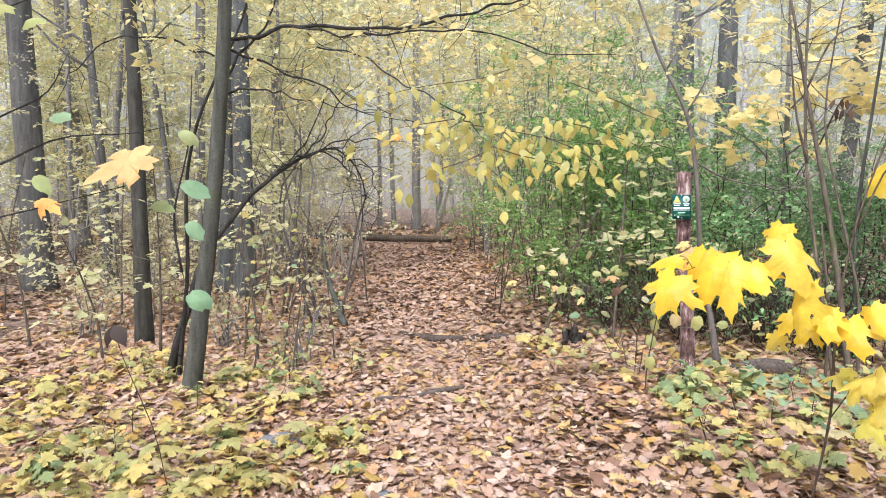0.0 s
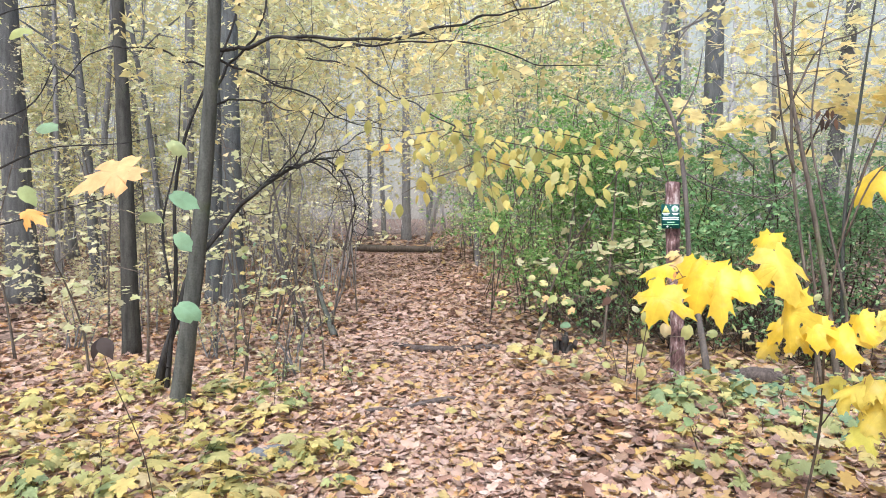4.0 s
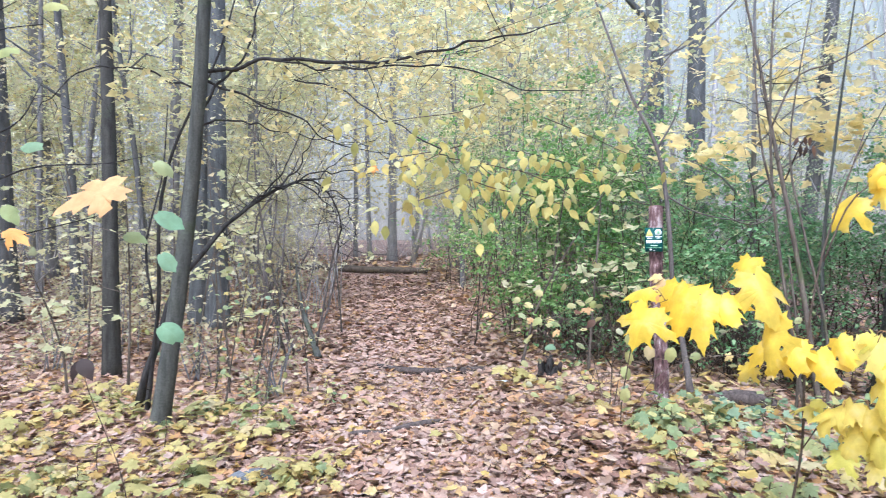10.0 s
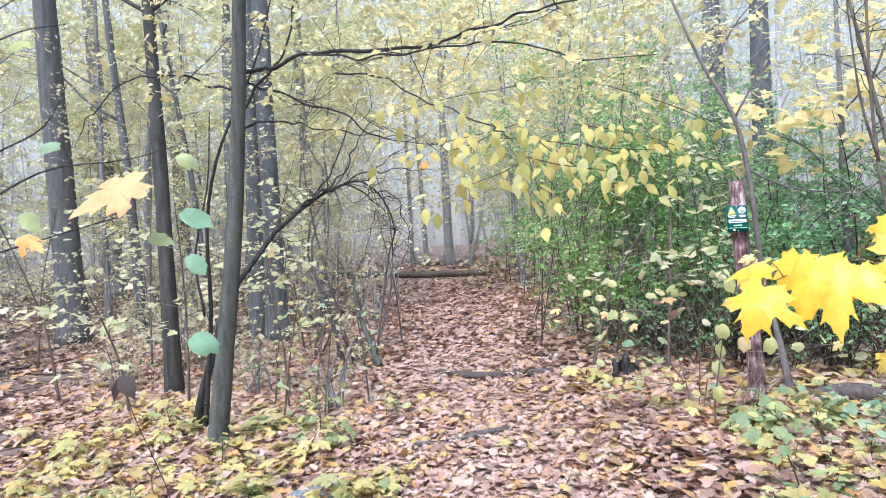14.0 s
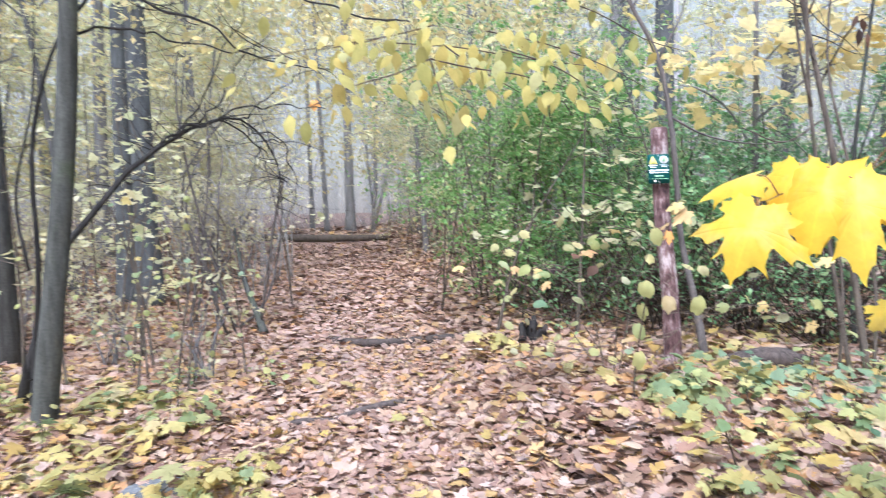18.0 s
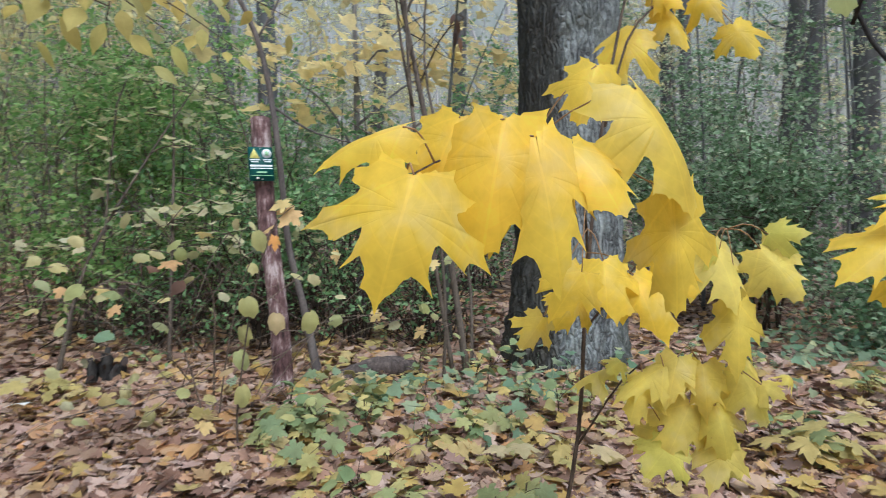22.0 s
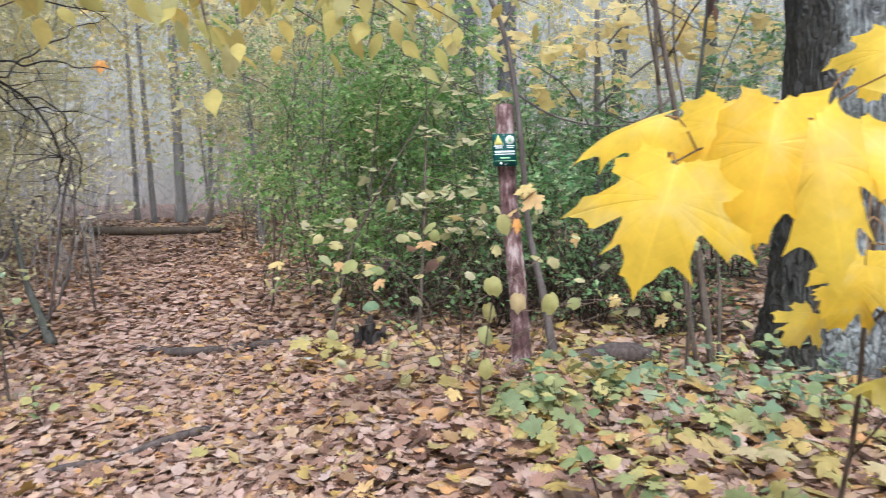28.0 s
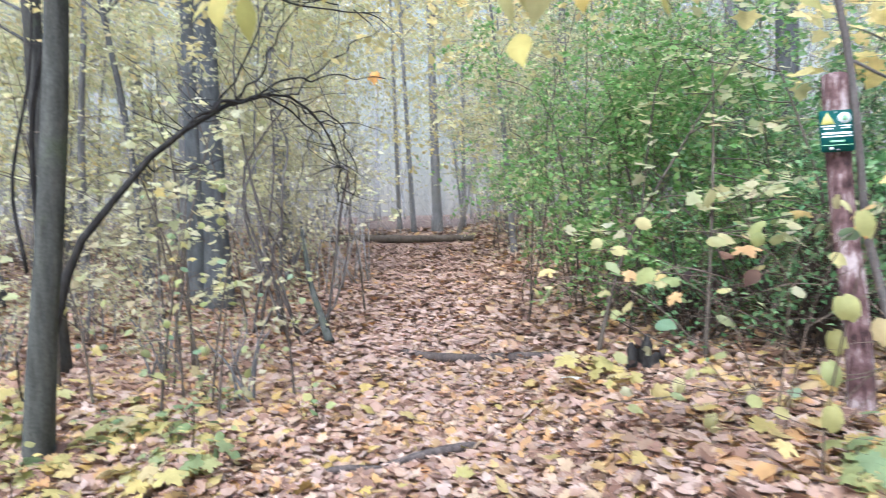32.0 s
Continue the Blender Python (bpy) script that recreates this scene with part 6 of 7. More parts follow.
# ---- low hornbeam in front of the post ----
rng = np.random.default_rng(28)
HORN_TWIG = bark_material("pale_brown_twig_bark", (0.12, 0.092, 0.07), (0.30, 0.24, 0.19), groove=40.0, strength=0.2, depth=0.004)
HORN_MAPLE = leaf_material("peach_yellow_leaf", [(0.0, (0.74, 0.52, 0.24)), (0.4, (0.74, 0.62, 0.26)), (0.7, (0.70, 0.45, 0.22)), (1.0, (0.60, 0.60, 0.24))], veins="maple", single=True, thin=0.35)
HORN_LIME = leaf_material("yellow_green_linden_leaf", [(0.0, (0.44, 0.48, 0.19)), (0.5, (0.56, 0.54, 0.23)), (1.0, (0.40, 0.45, 0.21))], veins="oval", single=True, thin=0.45)
horn = thing("hornbeam_shrub", (1.33, 4.3, 0.22), "low shrub with thin arching twigs and yellow-green oval leaves", "shrub")
for line, rr in (([(1.33, 4.32, 0.18), (1.31, 4.2, 0.6), (1.25, 4.05, 0.95), (1.07, 3.95, 1.1), (0.85, 3.95, 1.13)], (0.009, 0.007, 0.005, 0.002)),
                 ([(1.33, 4.32, 0.18), (1.2, 4.3, 0.7), (1.0, 4.3, 0.95), (0.72, 4.4, 1.08)], (0.008, 0.006, 0.004, 0.002)),
                 ([(1.35, 4.33, 0.18), (1.38, 4.2, 0.7), (1.42, 4.05, 1.05), (1.55, 3.95, 1.25)], (0.008, 0.006, 0.004, 0.002)),
                 ([(1.25, 4.3, 0.5), (1.05, 4.15, 0.72), (0.8, 4.05, 0.72)], (0.006, 0.004, 0.002)), ([(1.38, 4.2, 0.75), (1.65, 4.1, 0.95), (1.9, 4.1, 1.12)], (0.006, 0.004, 0.002)),
                 ([(1.3, 4.2, 0.6), (1.15, 4.0, 0.6), (0.95, 3.9, 0.52)], (0.005, 0.003, 0.002)),
                 ([(1.0, 4.1, 0.98), (0.85, 4.0, 1.0), (0.62, 4.0, 0.9)], (0.004, 0.003, 0.0015)), ([(1.4, 4.1, 1.0), (1.3, 3.9, 1.15), (1.1, 3.75, 1.22), (0.9, 3.7, 1.2)], (0.004, 0.003, 0.0015)),
                 ([(1.45, 4.3, 0.25), (1.6, 4.15, 0.6), (1.85, 4.0, 0.75), (2.1, 3.95, 0.78)], (0.005, 0.004, 0.002)), ([(1.3, 4.25, 0.45), (1.1, 4.3, 0.5), (0.85, 4.4, 0.42)], (0.004, 0.003, 0.0015)),
                 ([(1.5, 4.3, 0.28), (1.8, 4.1, 0.75), (2.15, 4.0, 0.98), (2.5, 3.95, 1.0)], (0.005, 0.004, 0.002)), ([(1.5, 4.3, 0.28), (1.9, 4.2, 0.6), (2.3, 4.1, 0.7), (2.6, 4.0, 0.62)], (0.005, 0.004, 0.002)),
                 ([(1.3, 4.3, 0.3), (1.0, 4.5, 0.75), (0.7, 4.7, 0.9), (0.45, 4.8, 0.85)], (0.005, 0.004, 0.002))):
    piece("stem", tube(line, tuple(0.5 * v for v in rr), 6, 14), HORN_TWIG, horn)
    leafy(horn, ROUND_BLADE, OVAL, spline(line, 8)[4:], 0.064, 0.75, 0.07)
    leafy(horn, MAPLE_BLADE, HORN_MAPLE, spline(line, 9)[6::3], 0.075, 1.05, 0.06)
    leafy(horn, ROUND_BLADE, LINDEN, spline(line, 9)[6::3], 0.066, 0.9, 0.05)
    C = spline(line, 20)
    for q in range(5):
        k, r0 = wander(C[rng.integers(5, 18)], rng.standard_normal(3) * (1, 0.6, 0.5) + (-0.4, -0.2, 0.15), rng.uniform(0.25, 0.6), 0.0021, 0.2, 4)
        piece("twig", tube(k, r0, 4, 9), HORN_TWIG, horn)
piece("stem", tube([(1.27, 3.83, 0.24), (1.26, 3.84, 0.45), (1.285, 3.82, 0.7), (1.32, 3.79, 0.95), (1.40, 3.78, 1.2), (1.5, 3.8, 1.28)], (0.004, 0.0035, 0.003, 0.0025, 0.0015), 6, 14), TWIG, horn)
for x, y, z, w in ((1.344, 3.786, 1.145, 0.08), (1.51, 3.689, 0.832, 0.085), (1.305, 3.859, 0.775, 0.07), (1.287, 3.842, 0.685, 0.075), (1.289, 3.782, 0.895, 0.085), (1.283, 3.814, 0.555, 0.075)):
    one_leaf(horn, ROUND_BLADE, HORN_LIME, (x - 0.01, y, z + 0.04), (x + 0.015, y - 0.02, z - 0.045), 0.88 * w, (-0.3 + 0.3 * rng.standard_normal(), -0.8, 0.45), label="broad yellow-green leaf")
one_leaf(horn, ROUND_BLADE, OVAL, (1.42, 3.81, 0.86), (1.40, 3.79, 0.78), 0.07, (-0.3, -0.8, 0.6))
one_leaf(horn, MAPLE_BLADE, HORN_MAPLE, (1.50, 3.80, 1.26), (1.42, 3.79, 1.20), 0.12, (-0.3, -0.7, 0.7), label="pale peach maple leaf")
one_leaf(horn, MAPLE_BLADE, HORN_MAPLE, (1.47, 3.80, 1.29), (1.40, 3.83, 1.27), 0.07, (-0.3, -0.7, 0.7))
leafy(horn, OVAL_BLADE, WITHERED, [(1.0, 3.95, 1.05), (1.12, 4.0, 1.0), (0.92, 4.1, 0.98)], 0.08, 0.6, 0.03)
one_leaf(horn, MAPLE_BLADE, ORANGE, (1.62, 4.24, 1.14), (1.61, 4.21, 1.07), 0.075, (0, -0.8, 0.5), label="pale orange leaf")

# ---- spray of oval leaves hanging over the path ----
spray = thing("overhanging_twig", (0.24, 3.1, 1.80), "drooping twig with yellow-green oval leaves over the path", "branch")
for line in ([(0.24, 3.1, 1.80), (0.12, 3.0, 1.73), (-0.02, 2.95, 1.68), (-0.15, 2.92, 1.61)], [(0.24, 3.1, 1.80), (0.36, 3.0, 1.75), (0.5, 2.95, 1.72), (0.66, 2.95, 1.68)],
             [(0.14, 3.5, 1.95), (0.36, 3.35, 1.90), (0.6, 3.3, 1.85), (0.9, 3.35, 1.83)], [(0.24, 3.1, 1.80), (0.26, 3.0, 1.68), (0.28, 2.92, 1.56)],
             [(0.7, 3.6, 2.2), (0.95, 3.5, 2.08), (1.2, 3.6, 2.0), (1.45, 3.7, 1.97)], [(0.12, 3.5, 1.98), (0.0, 3.3, 1.90), (-0.15, 3.2, 1.85)], [(0.5, 3.2, 1.86), (0.66, 3.1, 1.78), (0.8, 3.05, 1.68)],
             [(0.4, 3.7, 2.3), (0.2, 3.5, 2.2), (-0.1, 3.3, 2.12), (-0.4, 3.3, 2.05)], [(0.3, 3.6, 2.05), (0.1, 3.6, 2.0), (-0.2, 3.6, 1.95), (-0.45, 3.6, 1.9)],
             [(0.5, 3.5, 2.0), (0.75, 3.5, 1.95), (1.0, 3.55, 1.88), (1.2, 3.6, 1.8)], [(0.3, 3.3, 1.9), (0.4, 3.2, 1.8), (0.55, 3.15, 1.7)]):
    piece("twig", tube(line, (0.003, 0.0025, 0.0015), 5, 10), TWIG, spray)
    leafy(spray, OVAL_BLADE, SPRAY, spline(line, 21), 0.078, 0.52, 0.05, fall=-1.5)
canopy = thing("yellow_leaf_branch", (0.0, 5.0, 2.6), "thin branch full of pale yellow leaves above the path", "branch")
blades, twigs = sprays(np.array([0.0, 5.4, 2.85]) + rng.standard_normal((380, 3)) * (1.3, 0.9, 0.3), rng.standard_normal((380, 3)) * (1, 1, 0.2), 0.3, 7, 0.068)
tagged(piece("foliage", blades, FAR_PALE, canopy), kind="stuff")
tagged(piece("twig_work", twigs, TWIG, canopy), kind="stuff")

# ---- linden twigs hanging in from the left ----
rng = np.random.default_rng(29)
linden = plant("linden_sapling", (-2.3, 2.55, -0.02), "leaning linden sapling with round pale green leaves", "sapling",
               [(-2.35, 2.5, -0.06), (-2.2, 2.55, 1.0), (-2.03, 2.57, 1.88), (-1.90, 2.61, 2.45), (-1.7, 2.7, 3.4)], (0.032, 0.028, 0.024, 0.018, 0.006), BARK_TAN)
for line, rr in (([(-2.05, 2.57, 1.55), (-1.68, 2.42, 1.66), (-1.45, 2.42, 1.76), (-1.19, 2.43, 1.78), (-1.0, 2.43, 1.82)], (0.006, 0.004, 0.0025, 0.001)),
                 ([(-2.1, 2.56, 1.3), (-1.7, 2.2, 1.42), (-1.4, 2.2, 1.5), (-1.15, 2.3, 1.58)], (0.005, 0.003, 0.002)),
                 ([(-2.0, 2.58, 2.0), (-1.8, 2.5, 2.25), (-1.55, 2.5, 2.4)], (0.006, 0.004, 0.002)),
                 ([(-2.02, 2.58, 1.9), (-2.0, 2.7, 2.2), (-1.9, 2.9, 2.4), (-1.8, 3.1, 2.5)], (0.007, 0.004, 0.002)),
                 ([(-2.08, 2.57, 1.6), (-1.95, 2.75, 1.85), (-1.8, 2.9, 2.0), (-1.75, 3.0, 2.2)], (0.006, 0.004, 0.002))):
    piece("limb", tube(line, rr, 6, 14), BARK_DARK, linden)
for b, t, w in (((-0.98, 2.39, 1.60), (-0.88, 2.38, 1.54), 0.075), ((-0.95, 2.35, 1.19), (-0.86, 2.34, 1.13), 0.085), ((-0.95, 2.36, 1.45), (-0.90, 2.35, 1.38), 0.06), ((-1.1, 2.4, 1.52), (-1.02, 2.38, 1.49), 0.06),
                ((-1.0, 2.43, 1.80), (-0.93, 2.42, 1.74), 0.06), ((-1.55, 2.42, 1.62), (-1.50, 2.4, 1.55), 0.06), ((-1.5, 2.45, 1.85), (-1.42, 2.42, 1.83), 0.07), ((-1.6, 2.45, 2.2), (-1.5, 2.4, 2.2), 0.08),
                ((-1.75, 2.5, 2.28), (-1.65, 2.45, 2.25), 0.08), ((-1.45, 2.5, 2.4), (-1.35, 2.45, 2.38), 0.07)):
    one_leaf(linden, ROUND_BLADE, MINT if b[0] > -1.0 else LINDEN, b, t, w, (0.1, -0.7, 0.6))
one_leaf(linden, MAPLE_BLADE, PEACH, (-1.08, 2.3, 1.69), (-1.27, 2.24, 1.60), 0.17, (0.1, -1.0, 0.7), label="pale orange maple leaf")
one_leaf(linden, MAPLE_BLADE, ORANGE, (-1.40, 2.2, 1.53), (-1.30, 2.15, 1.49), 0.09, (0, -0.6, 0.7), label="orange maple leaf")

# ---- thin whips beside the beech ----
for x, y, h, lean in ((-1.62, 5.35, 1.15, 0.2), (-1.45, 5.65, 1.35, 0.25), (-1.75, 5.95, 1.5, -0.15), (-2.25, 5.75, 1.2, -0.2), (-1.3, 5.4, 0.8, 0.1), (-2.0, 6.3, 1.6, 0.2), (-1.05, 6.1, 1.0, -0.1)):
    z = float(height(x, y))
    line = [(x, y, z - 0.04), (x + 0.3 * lean, y + 0.02, z + 0.4 * h), (x + lean, y, z + h)]
    C = spline(line, 20)
    bits = [wander(C[k], (rng.standard_normal(), rng.standard_normal(), 0.8), 0.35, 0.003, 0.2, 4) for k in (6, 10, 13, 16)]
    ob = plant("thin_whip", (x, y, z), "thin brown woody whip with a few pale green leaves", "sapling", line, (0.009, 0.007, 0.003), BARK_BROWN, bits, sides=6, n=14, group="thin whips beside the beech")
    leafy(ob, ROUND_BLADE, LINDEN, [b[0][j] for b in bits for j in (2, 4)], 0.05, 0.9, 0.04)
    leafy(ob, MAPLE_BLADE, SEEDLING, C[8::5], 0.065, 1.1, 0.06)

# ---- layered saplings on the misty side of the path ----
def layered_sapling(x, y, h, mat, leaf, label, group):
    """A thin crooked stem whose side twigs carry flat layers of pale leaves."""
    z = float(height(x, y))
    lean = 0.22 * h * rng.standard_normal(2)
    line = [(x, y, z - 0.04), (x + 0.2 * lean[0], y + 0.1 * lean[1], z + 0.35 * h), (x + 0.6 * lean[0], y + 0.5 * lean[1], z + 0.7 * h), (x + lean[0], y + lean[1], z + h)]
    C = spline(line, 30)
    limbs, P = [], []
    for q in range(7):
        turn = rng.uniform(0, 6.28)
        pts, rr = wander(C[int(rng.uniform(0.3, 0.97) * 29)], (math.cos(turn), math.sin(turn), rng.uniform(0.0, 0.3)), rng.uniform(0.45, 0.95), 0.005, 0.18, 5)
        limbs.append((pts, rr))
        K = spline(pts, 12)
        P += [K[rng.integers(3, 12)] + rng.standard_normal(3) * (0.09, 0.09, 0.03) for c in range(13)]
    ob = plant("layered_sapling", (x, y, z), label, "sapling", line, (0.013, 0.010, 0.007, 0.003), BARK_BROWN, limbs, sides=6, n=16, group=group)
    P = np.array(P)
    m = len(P)
    tagged(piece("foliage", placed(MAPLE_SMALL, P, rng.standard_normal((m, 3)) * (1, 1, 0.3) - (0, 0, 0.25), np.array([0, -0.25, 1.0]) + 0.3 * rng.standard_normal((m, 3)), leaf * rng.uniform(0.7, 1.25, m)), mat, ob), kind="stuff")
    return ob


for x, y, h in ((-2.25, 7.2, 2.5), (-2.75, 7.95, 3.1), (-3.95, 7.7, 3.0), (-4.3, 8.8, 3.4), (-2.85, 6.3, 2.0), (-4.35, 6.6, 2.4), (-1.95, 6.65, 1.7), (-6.1, 8.7, 3.2), (-3.4, 9.0, 3.3), (-1.15, 9.6, 2.2), (-5.1, 9.9, 3.6), (-3.1, 5.7, 1.2), (-2.5, 9.2, 3.4)):
    layered_sapling(x, y, h, LAYER, 0.075, "thin sapling with flat layers of pale cream-green leaves", "pale layered saplings")
for x, y, h in ((0.95, 5.85, 1.9), (1.5, 5.5, 2.3), (2.3, 5.6, 2.2)):
    layered_sapling(x, y, h, LAYER, 0.07, "thin sapling with a few dull yellow leaves before the green shrubs", "yellow saplings before the shrubs")

# ---- seedlings ----
rng = np.random.default_rng(30)
def seedling(count, h, blade, mat, size, width, label, group):
    ob = thing("seedling", (0, 0, 0), label, "seedling", group)
    piece("stem", tube([(0, 0, -0.02), (0.01, 0.005, h * 0.5), (0.0, 0.02, h)], (0.004, 0.003, 0.002), 5, 6), TWIG, ob)
    for q in range(count):
        a = 2.4 * q + rng.uniform(-0.3, 0.3)
        rise = h * (1.05 - 0.6 * q / count)
        s = np.array([0, 0.01, rise])
        if q % 2 == 0:
            s = np.array([math.cos(a), math.sin(a), 0]) * rng.uniform(0.5, 1.2) * size + (0, 0, rise + 0.01)
            piece("stalk", tube([(0, 0, h * 0.6), 0.5 * s + (0, 0, 0.35 * h), s], (0.0014, 0.0012, 0.001), 3, 4), TWIG, ob)
        a += 0.6 * rng.standard_normal()
        d = np.array([math.cos(a), math.sin(a), rng.uniform(-0.5, 0.1)])
        k = size * rng.uniform(0.6, 1.15)
        one_leaf(ob, blade, mat, s, s + k * unit(d), k * width, (0.4 * rng.standard_normal(), 0.4 * rng.standard_normal() - 0.3, 1))
    return ob


kinds = [seedling(7, 0.12, MAPLE_BLADE, SEEDLING, 0.10, 1.15, "small maple seedling with yellow-green leaves", "maple seedlings"),
         seedling(6, 0.15, MAPLE_BLADE, SEEDLING, 0.075, 1.15, "small maple seedling with yellow-green leaves", "maple seedlings"),
         seedling(7, 0.08, MAPLE_BLADE, SEEDLING, 0.09, 1.15, "small maple seedling with yellow-green leaves", "maple seedlings"),
         seedling(10, 0.26, OVAL_BLADE, SEEDLING, 0.06, 0.75, "small green woody seedling among the leaves", "green seedlings"),
         seedling(11, 0.20, OVAL_BLADE, GROUND_GREEN, 0.055, 0.85, "low plant with bluish-green leaves on the leafy ground", "low green plants"),
         seedling(9, 0.16, ROUND_BLADE, GROUND_GREEN, 0.05, 0.95, "low plant with bluish-green leaves on the leafy ground", "low green plants"),
         seedling(6, 0.13, MAPLE_BLADE, GROUND_GREEN, 0.065, 1.1, "low plant with bluish-green leaves on the leafy ground", "low green plants"),
         seedling(6, 0.12, MAPLE_BLADE, FRESH, 0.085, 1.15, "low maple seedling with light green and yellow leaves", "light green maple seedlings")]
homes = []
for cx, cy, sx, sy, m, pick in ((-2.0, 4.1, 0.5, 0.45, 12, (0, 2, 2, 3)), (-1.4, 5.3, 0.35, 0.4, 10, (3, 4, 0)), (-1.7, 3.2, 0.5, 0.4, 12, (0, 2, 2)), (-0.75, 3.75, 0.2, 0.2, 3, (2,)),
                                (1.5, 3.7, 0.22, 0.3, 7, (4, 5, 6, 2)), (2.2, 3.7, 0.4, 0.3, 18, (4, 5, 2, 6)), (1.8, 3.05, 0.45, 0.28, 7, (4, 2, 6)), (2.9, 3.3, 0.5, 0.4, 14, (4, 5, 2, 5)),
                                (0.95, 5.45, 0.12, 0.15, 7, (0, 2, 3)), (2.3, 4.8, 0.3, 0.25, 7, (2, 0)), (-3.2, 5.0, 0.7, 0.7, 10, (0, 3, 1)), (3.4, 2.3, 0.5, 0.4, 8, (2, 5)), (-2.6, 7.5, 0.8, 0.6, 7, (3, 1)),
                                (-1.1, 4.6, 0.25, 0.25, 5, (3, 4)), (-1.7, 5.1, 0.25, 0.18, 9, (6, 6, 2, 0)), (-2.3, 3.7, 0.5, 0.35, 10, (0, 2, 2)), (-1.55, 4.35, 0.3, 0.3, 9, (0, 2, 2)), (-2.7, 4.6, 0.5, 0.4, 8, (0, 1, 2)), (-1.2, 2.95, 0.3, 0.2, 8, (2, 0)), (1.45, 3.2, 0.38, 0.3, 7, (6, 2, 4, 0)), (2.1, 3.1, 0.45, 0.3, 8, (4, 2, 6)), (3.6, 3.1, 0.4, 0.3, 8, (4, 5))):
    for q in range(int((0.95 if cx < 0 else 0.5) * m)):
        homes.append((cx + sx * rng.standard_normal(), cy + sy * rng.standard_normal(), pick[q % len(pick)]))
for x, y in ((1.18, 2.8), (1.48, 3.0), (1.92, 3.4), (1.76, 2.81), (1.53, 4.01), (1.92, 4.43), (2.27, 4.03), (1.48, 2.69), (1.95, 3.91), (2.12, 3.32), (-1.82, 4.52), (-1.67, 4.85), (-2.11, 3.18), (-1.74, 3.26),
             (-1.77, 3.0), (-0.85, 3.6), (-0.75, 3.65), (1.3, 3.4), (2.5, 3.6), (1.02, 5.45), (-1.35, 3.1), (-2.17, 3.36), (-2.15, 3.59), (-1.87, 3.38), (-1.34, 3.73), (-0.76, 3.74), (-0.56, 3.82), (-1.08, 3.27), (-2.27, 4.69), (1.59, 2.79), (1.88, 3.05), (1.36, 2.69),
             (1.28, 3.7), (1.47, 3.78), (1.46, 3.63), (-1.34, 4.91), (-1.32, 4.68), (-1.6, 5.03), (-0.99, 4.5), (-2.7, 5.31), (-2.2, 4.91), (-1.97, 5.71), (1.75, 3.8), (1.92, 3.84), (1.36, 3.91), (2.82, 2.36), (4.05, 2.56), (1.1, 5.15)):
    if x < 0 or y < 3.0 or rng.uniform() < 0.6:
        homes.append((x, y, 7))
for x, y, k in ((-2.28, 3.5, 7), (-2.03, 3.3, 7), (-2.2, 3.75, 7), (-2.18, 3.29, 7), (-2.83, 5.88, 0), (-2.78, 5.38, 0), (-2.31, 4.98, 0), (-2.57, 5.9, 0), (-2.32, 5.4, 2), (-2.5, 5.15, 0), (-2.6, 5.6, 0), (-2.45, 5.3, 7),
                (-1.95, 5.37, 6), (-1.97, 5.16, 6), (-1.51, 5.74, 6), (-1.3, 5.6, 5), (-1.1, 4.82, 0), (-0.77, 3.81, 0), (-0.63, 3.85, 0), (-0.8, 3.72, 0), (-0.55, 3.74, 2), (-1.36, 3.72, 7), (-1.18, 3.47, 0), (-1.29, 3.9, 0),
                (-1.2, 3.25, 0), (-1.05, 3.27, 0), (-1.3, 3.2, 2), (-1.66, 4.03, 2), (-2.02, 4.25, 2), (-2.88, 4.79, 2), (-3.23, 4.93, 0), (-3.31, 5.89, 0), (-2.01, 3.59, 0), (-1.64, 3.37, 0), (-0.85, 3.29, 2), (-0.53, 3.41, 6),
                (1.67, 3.82, 7), (1.83, 3.85, 7), (1.49, 3.64, 5), (1.39, 3.82, 6), (1.51, 3.87, 5), (2.38, 4.15, 4), (2.63, 3.97, 4), (2.04, 3.4, 4), (2.56, 3.54, 4),
                (2.7, 3.41, 4), (3.5, 3.3, 4), (1.92, 3.14, 2), (1.99, 3.01, 0), (2.11, 2.91, 0), (2.79, 2.35, 0), (2.92, 2.28, 0), (3.8, 2.5, 0), (4.0, 2.5, 2), (1.39, 3.31, 2), (1.65, 4.03, 2), 
                (1.57, 3.26, 6), (1.68, 3.18, 2), (2.1, 4.25, 2), (1.95, 4.2, 0), (2.4, 4.35, 2), (2.6, 4.4, 2)):
    homes.append((x, y, k))
homes.sort(key=lambda r: r[2])
used = set()
for x, y, k in homes:
    p = kinds[k]
    s = rng.uniform(0.75, 1.25)
    m = Matrix.LocRotScale((x, y, float(height(x, y))), Euler((0.15 * rng.standard_normal(), 0.15 * rng.standard_normal(), rng.uniform(0, 6.28))), (s, s, s))
    if k not in used:
        p.matrix_world = m
        used.add(k)
    else:
        copy_thing(p, m)

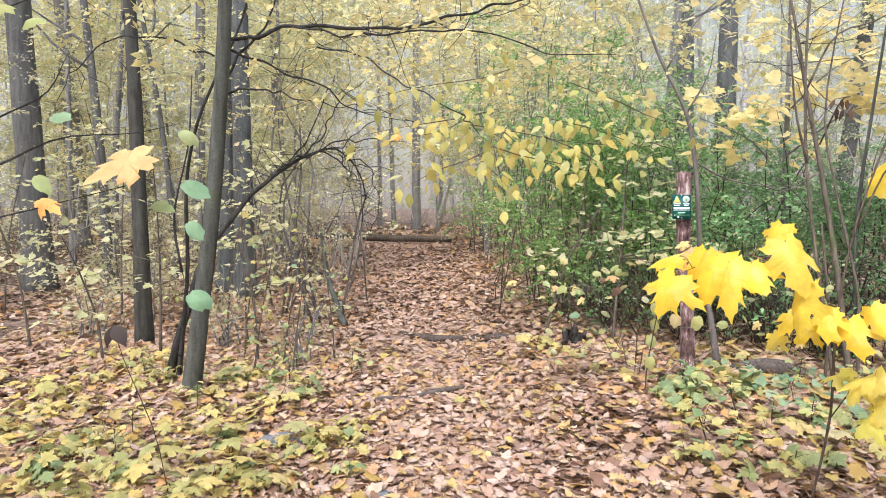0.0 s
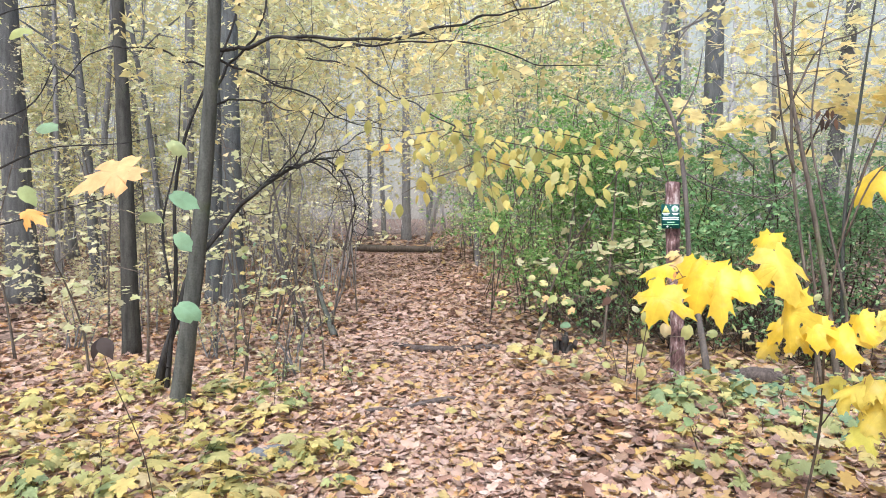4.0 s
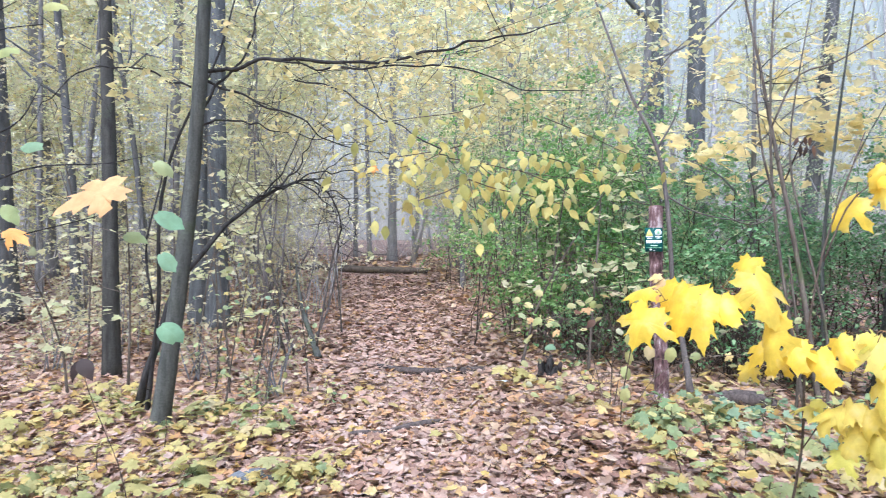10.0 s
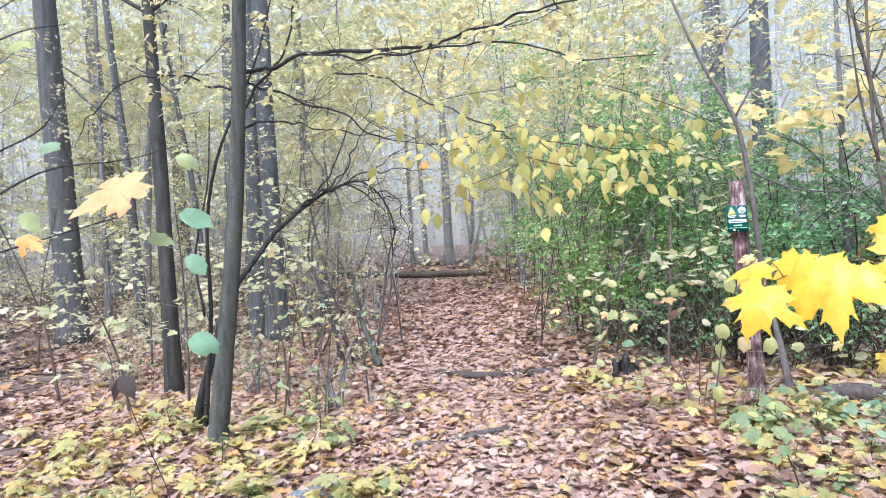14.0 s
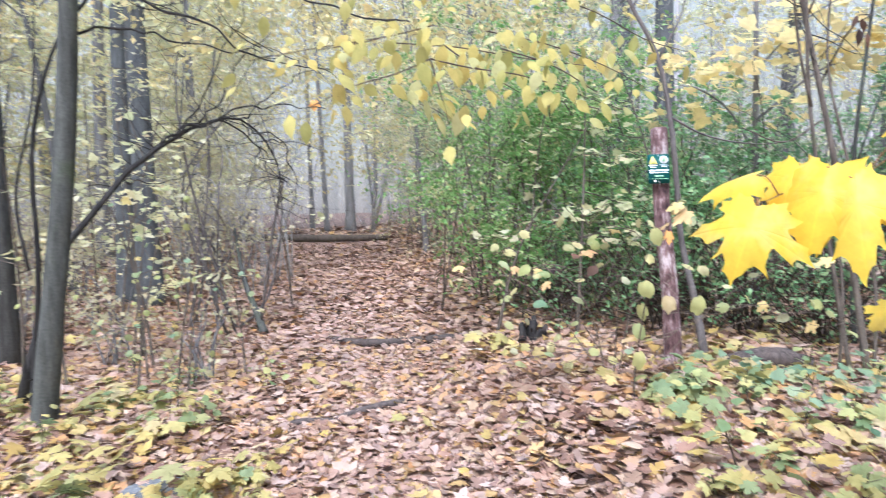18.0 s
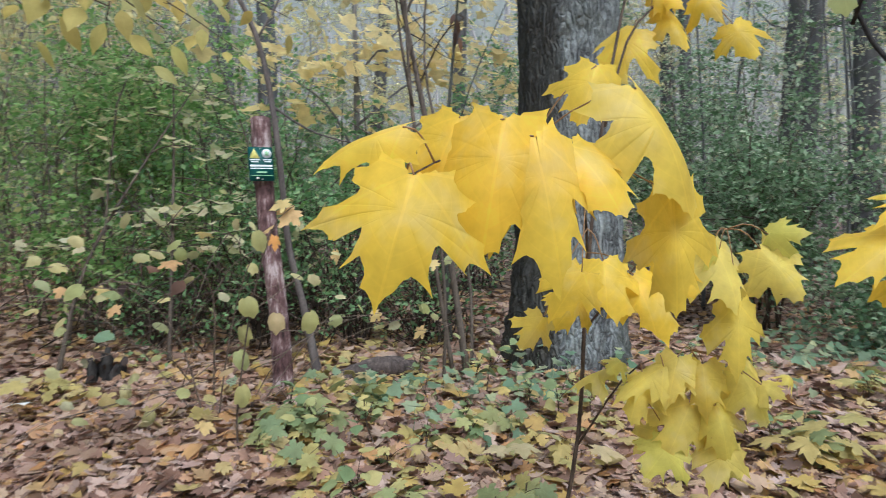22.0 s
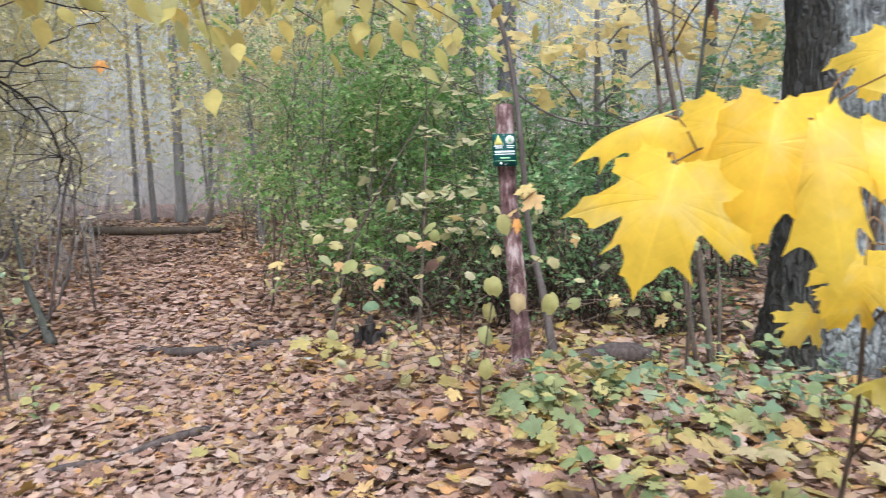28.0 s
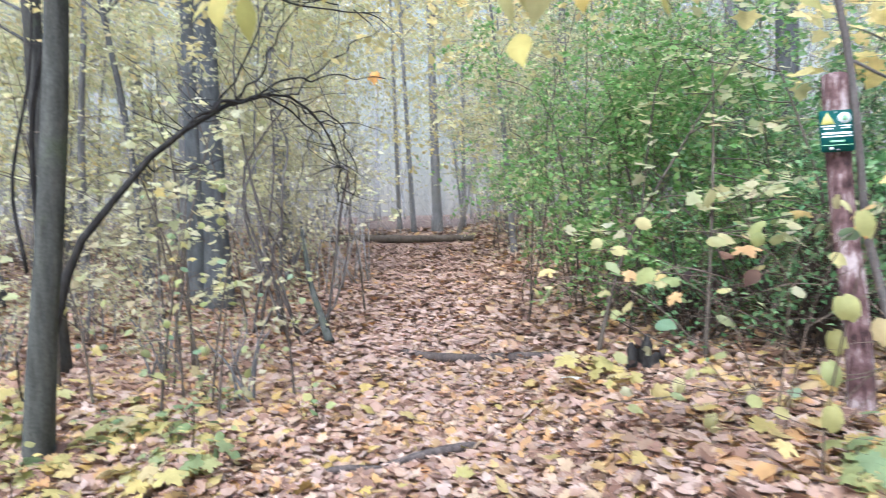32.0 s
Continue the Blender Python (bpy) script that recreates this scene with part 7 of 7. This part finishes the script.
# low dark green leaves between the post and the oak
COVER = leaf_material("low_bluish_green_leaves", [(0.0, (0.13, 0.23, 0.14)), (0.4, (0.22, 0.33, 0.20)), (0.75, (0.34, 0.43, 0.28)), (1.0, (0.48, 0.50, 0.27))], thin=0.35, rough=0.45)
bits = []
for cx, cy, sx, sy, m in ((2.3, 3.75, 0.4, 0.3, 90), (2.75, 3.55, 0.4, 0.25, 70), (4.7, 3.0, 0.6, 0.35, 300), (5.4, 2.4, 0.7, 0.5, 260)):
    x, y = cx + sx * rng.standard_normal(m), cy + sy * rng.standard_normal(m)
    P = np.stack([x, y, height(x, y) + 0.04 + 0.14 * rng.uniform(0, 1, m)], -1)
    bits.append(placed(MAPLE_SMALL, P, rng.standard_normal((m, 3)) * (1, 1, 0.25) - (0, 0, 0.2), np.array([-0.2, -0.4, 1.0]) + 0.35 * rng.standard_normal((m, 3)), 0.05 * rng.uniform(0.6, 1.4, m)))
    bits += [tube([p - (0.02, 0, 0.16), p - (0.01, 0.01, 0.06), p], (0.0015, 0.0012, 0.001), 3, 3) for p in P[::3]]
cover = piece("ground_cover", joined(bits), COVER)
tagged(cover, "low bluish-green leafy plants covering the ground beside the oak", "ground cover", kind="stuff")

# ---- small things on the floor ----
rng = np.random.default_rng(31)
STONE = bark_material("wet_grey_stone", (0.10, 0.105, 0.11), (0.24, 0.25, 0.26), moss=(0.14, 0.15, 0.12), groove=12.0, strength=0.4, depth=0.006)


def lump(x, y, r, squash, sink, mat, name, label, category, rough=0.12):
    """A rounded, uneven lump half sunk in the leaves."""
    bm = bmesh.new()
    bmesh.ops.create_icosphere(bm, subdivisions=3, radius=1.0)
    for v in bm.verts:
        k = 1 + rough * noise.noise(v.co * 1.7) + 0.4 * rough * noise.noise(v.co * 5)
        v.co = Vector((v.co.x * r * k * 1.25, v.co.y * r * k * 0.9, v.co.z * r * k * squash))
    me = bpy.data.meshes.new(name)
    bm.to_mesh(me)
    bm.free()
    for f in me.polygons:
        f.use_smooth = True
    me.materials.append(mat)
    ob = new(name, me)
    ob.location = (x, y, float(height(x, y)) + sink)
    return tagged(ob, label, category)


lump(-0.98, 3.86, 0.125, 0.24, 0.028, STONE, "stone", "flat wet grey stone between the leaves", "stone")
# Not a stone: lump added for a dark spot between the leaves.
lump(-0.32, 3.25, 0.045, 0.4, 0.022, STONE, "stone", "small dark lump standing in for a dark spot between the leaves", "stone")
sx, sy = 1.13, 5.34
sz = float(height(sx, sy))
stump = thing("rotten_stump", (sx, sy, sz), "small black rotten stump with curled dead leaves", "stump")
for dx, dy, hh, r in ((0.0, 0.0, 0.22, 0.045), (0.06, 0.02, 0.15, 0.04), (-0.06, 0.01, 0.17, 0.036), (0.02, -0.04, 0.13, 0.04), (-0.02, 0.06, 0.19, 0.04)):
    piece("splinter", tube([(sx + dx, sy + dy, sz - 0.03), (sx + 1.2 * dx, sy + dy, sz + 0.5 * hh), (sx + 1.5 * dx + 0.01, sy + 1.3 * dy, sz + hh)], (r, 0.85 * r, 0.3 * r), 7, 8, 0.22), BARK_DARK, stump)
leafy(stump, OVAL_BLADE, WITHERED, [(sx + 0.07 * math.cos(1.1 * q), sy - 0.03 + 0.05 * math.sin(1.1 * q), sz + 0.05 + 0.018 * q) for q in range(9)], 0.07, 0.6, 0.02)
pale = thing("bleached_leaf", (0.71, 5.22, 0.23), "bleached white leaf standing up from the litter", "leaf")
BLEACHED = plain_material("bleached_leaf_skin", (0.80, 0.79, 0.73), 0.6)
one_leaf(pale, MAPLE_BLADE, BLEACHED, (0.71, 5.25, 0.30), (0.72, 5.13, 0.335), 0.15, (0.1, -0.45, 1.0))
dry = thing("withered_stalk", (-1.45, 3.0, 0.0), "dry stalk with a curled brown leaf", "stalk")
piece("stalk", tube([(-1.42, 3.2, -0.03), (-1.45, 3.12, 0.35), (-1.55, 3.06, 0.7), (-1.6, 3.04, 0.9)], (0.003, 0.0022, 0.0016), 5, 9), TWIG, dry)
one_leaf(dry, OVAL_BLADE, WITHERED, (-1.60, 3.04, 0.92), (-1.52, 3.0, 0.82), 0.075, (0.3, -0.8, 0.4))
one_leaf(dry, OVAL_BLADE, WITHERED, (-1.61, 3.04, 0.91), (-1.62, 3.0, 0.81), 0.06, (-0.3, -0.8, 0.3))

sticks = []
for q in range(46):
    x, y = rng.uniform(-3.5, 3.2), rng.uniform(2.2, 9.0)
    a, k = rng.uniform(0, 6.28), rng.uniform(0.12, 0.45)
    pts = [(x + k * f * math.cos(a + 0.3 * f), y + k * f * math.sin(a + 0.3 * f), float(height(x + k * f * math.cos(a), y + k * f * math.sin(a))) + 0.035) for f in (0, 0.5, 1.0)]
    sticks.append(tube(pts, (0.005, 0.004, 0.002), 5, 7))
fallen_twigs = piece("fallen_twigs", joined(sticks), TWIG)
tagged(fallen_twigs, "thin dry twigs lying among the fallen leaves", "twigs", kind="stuff")
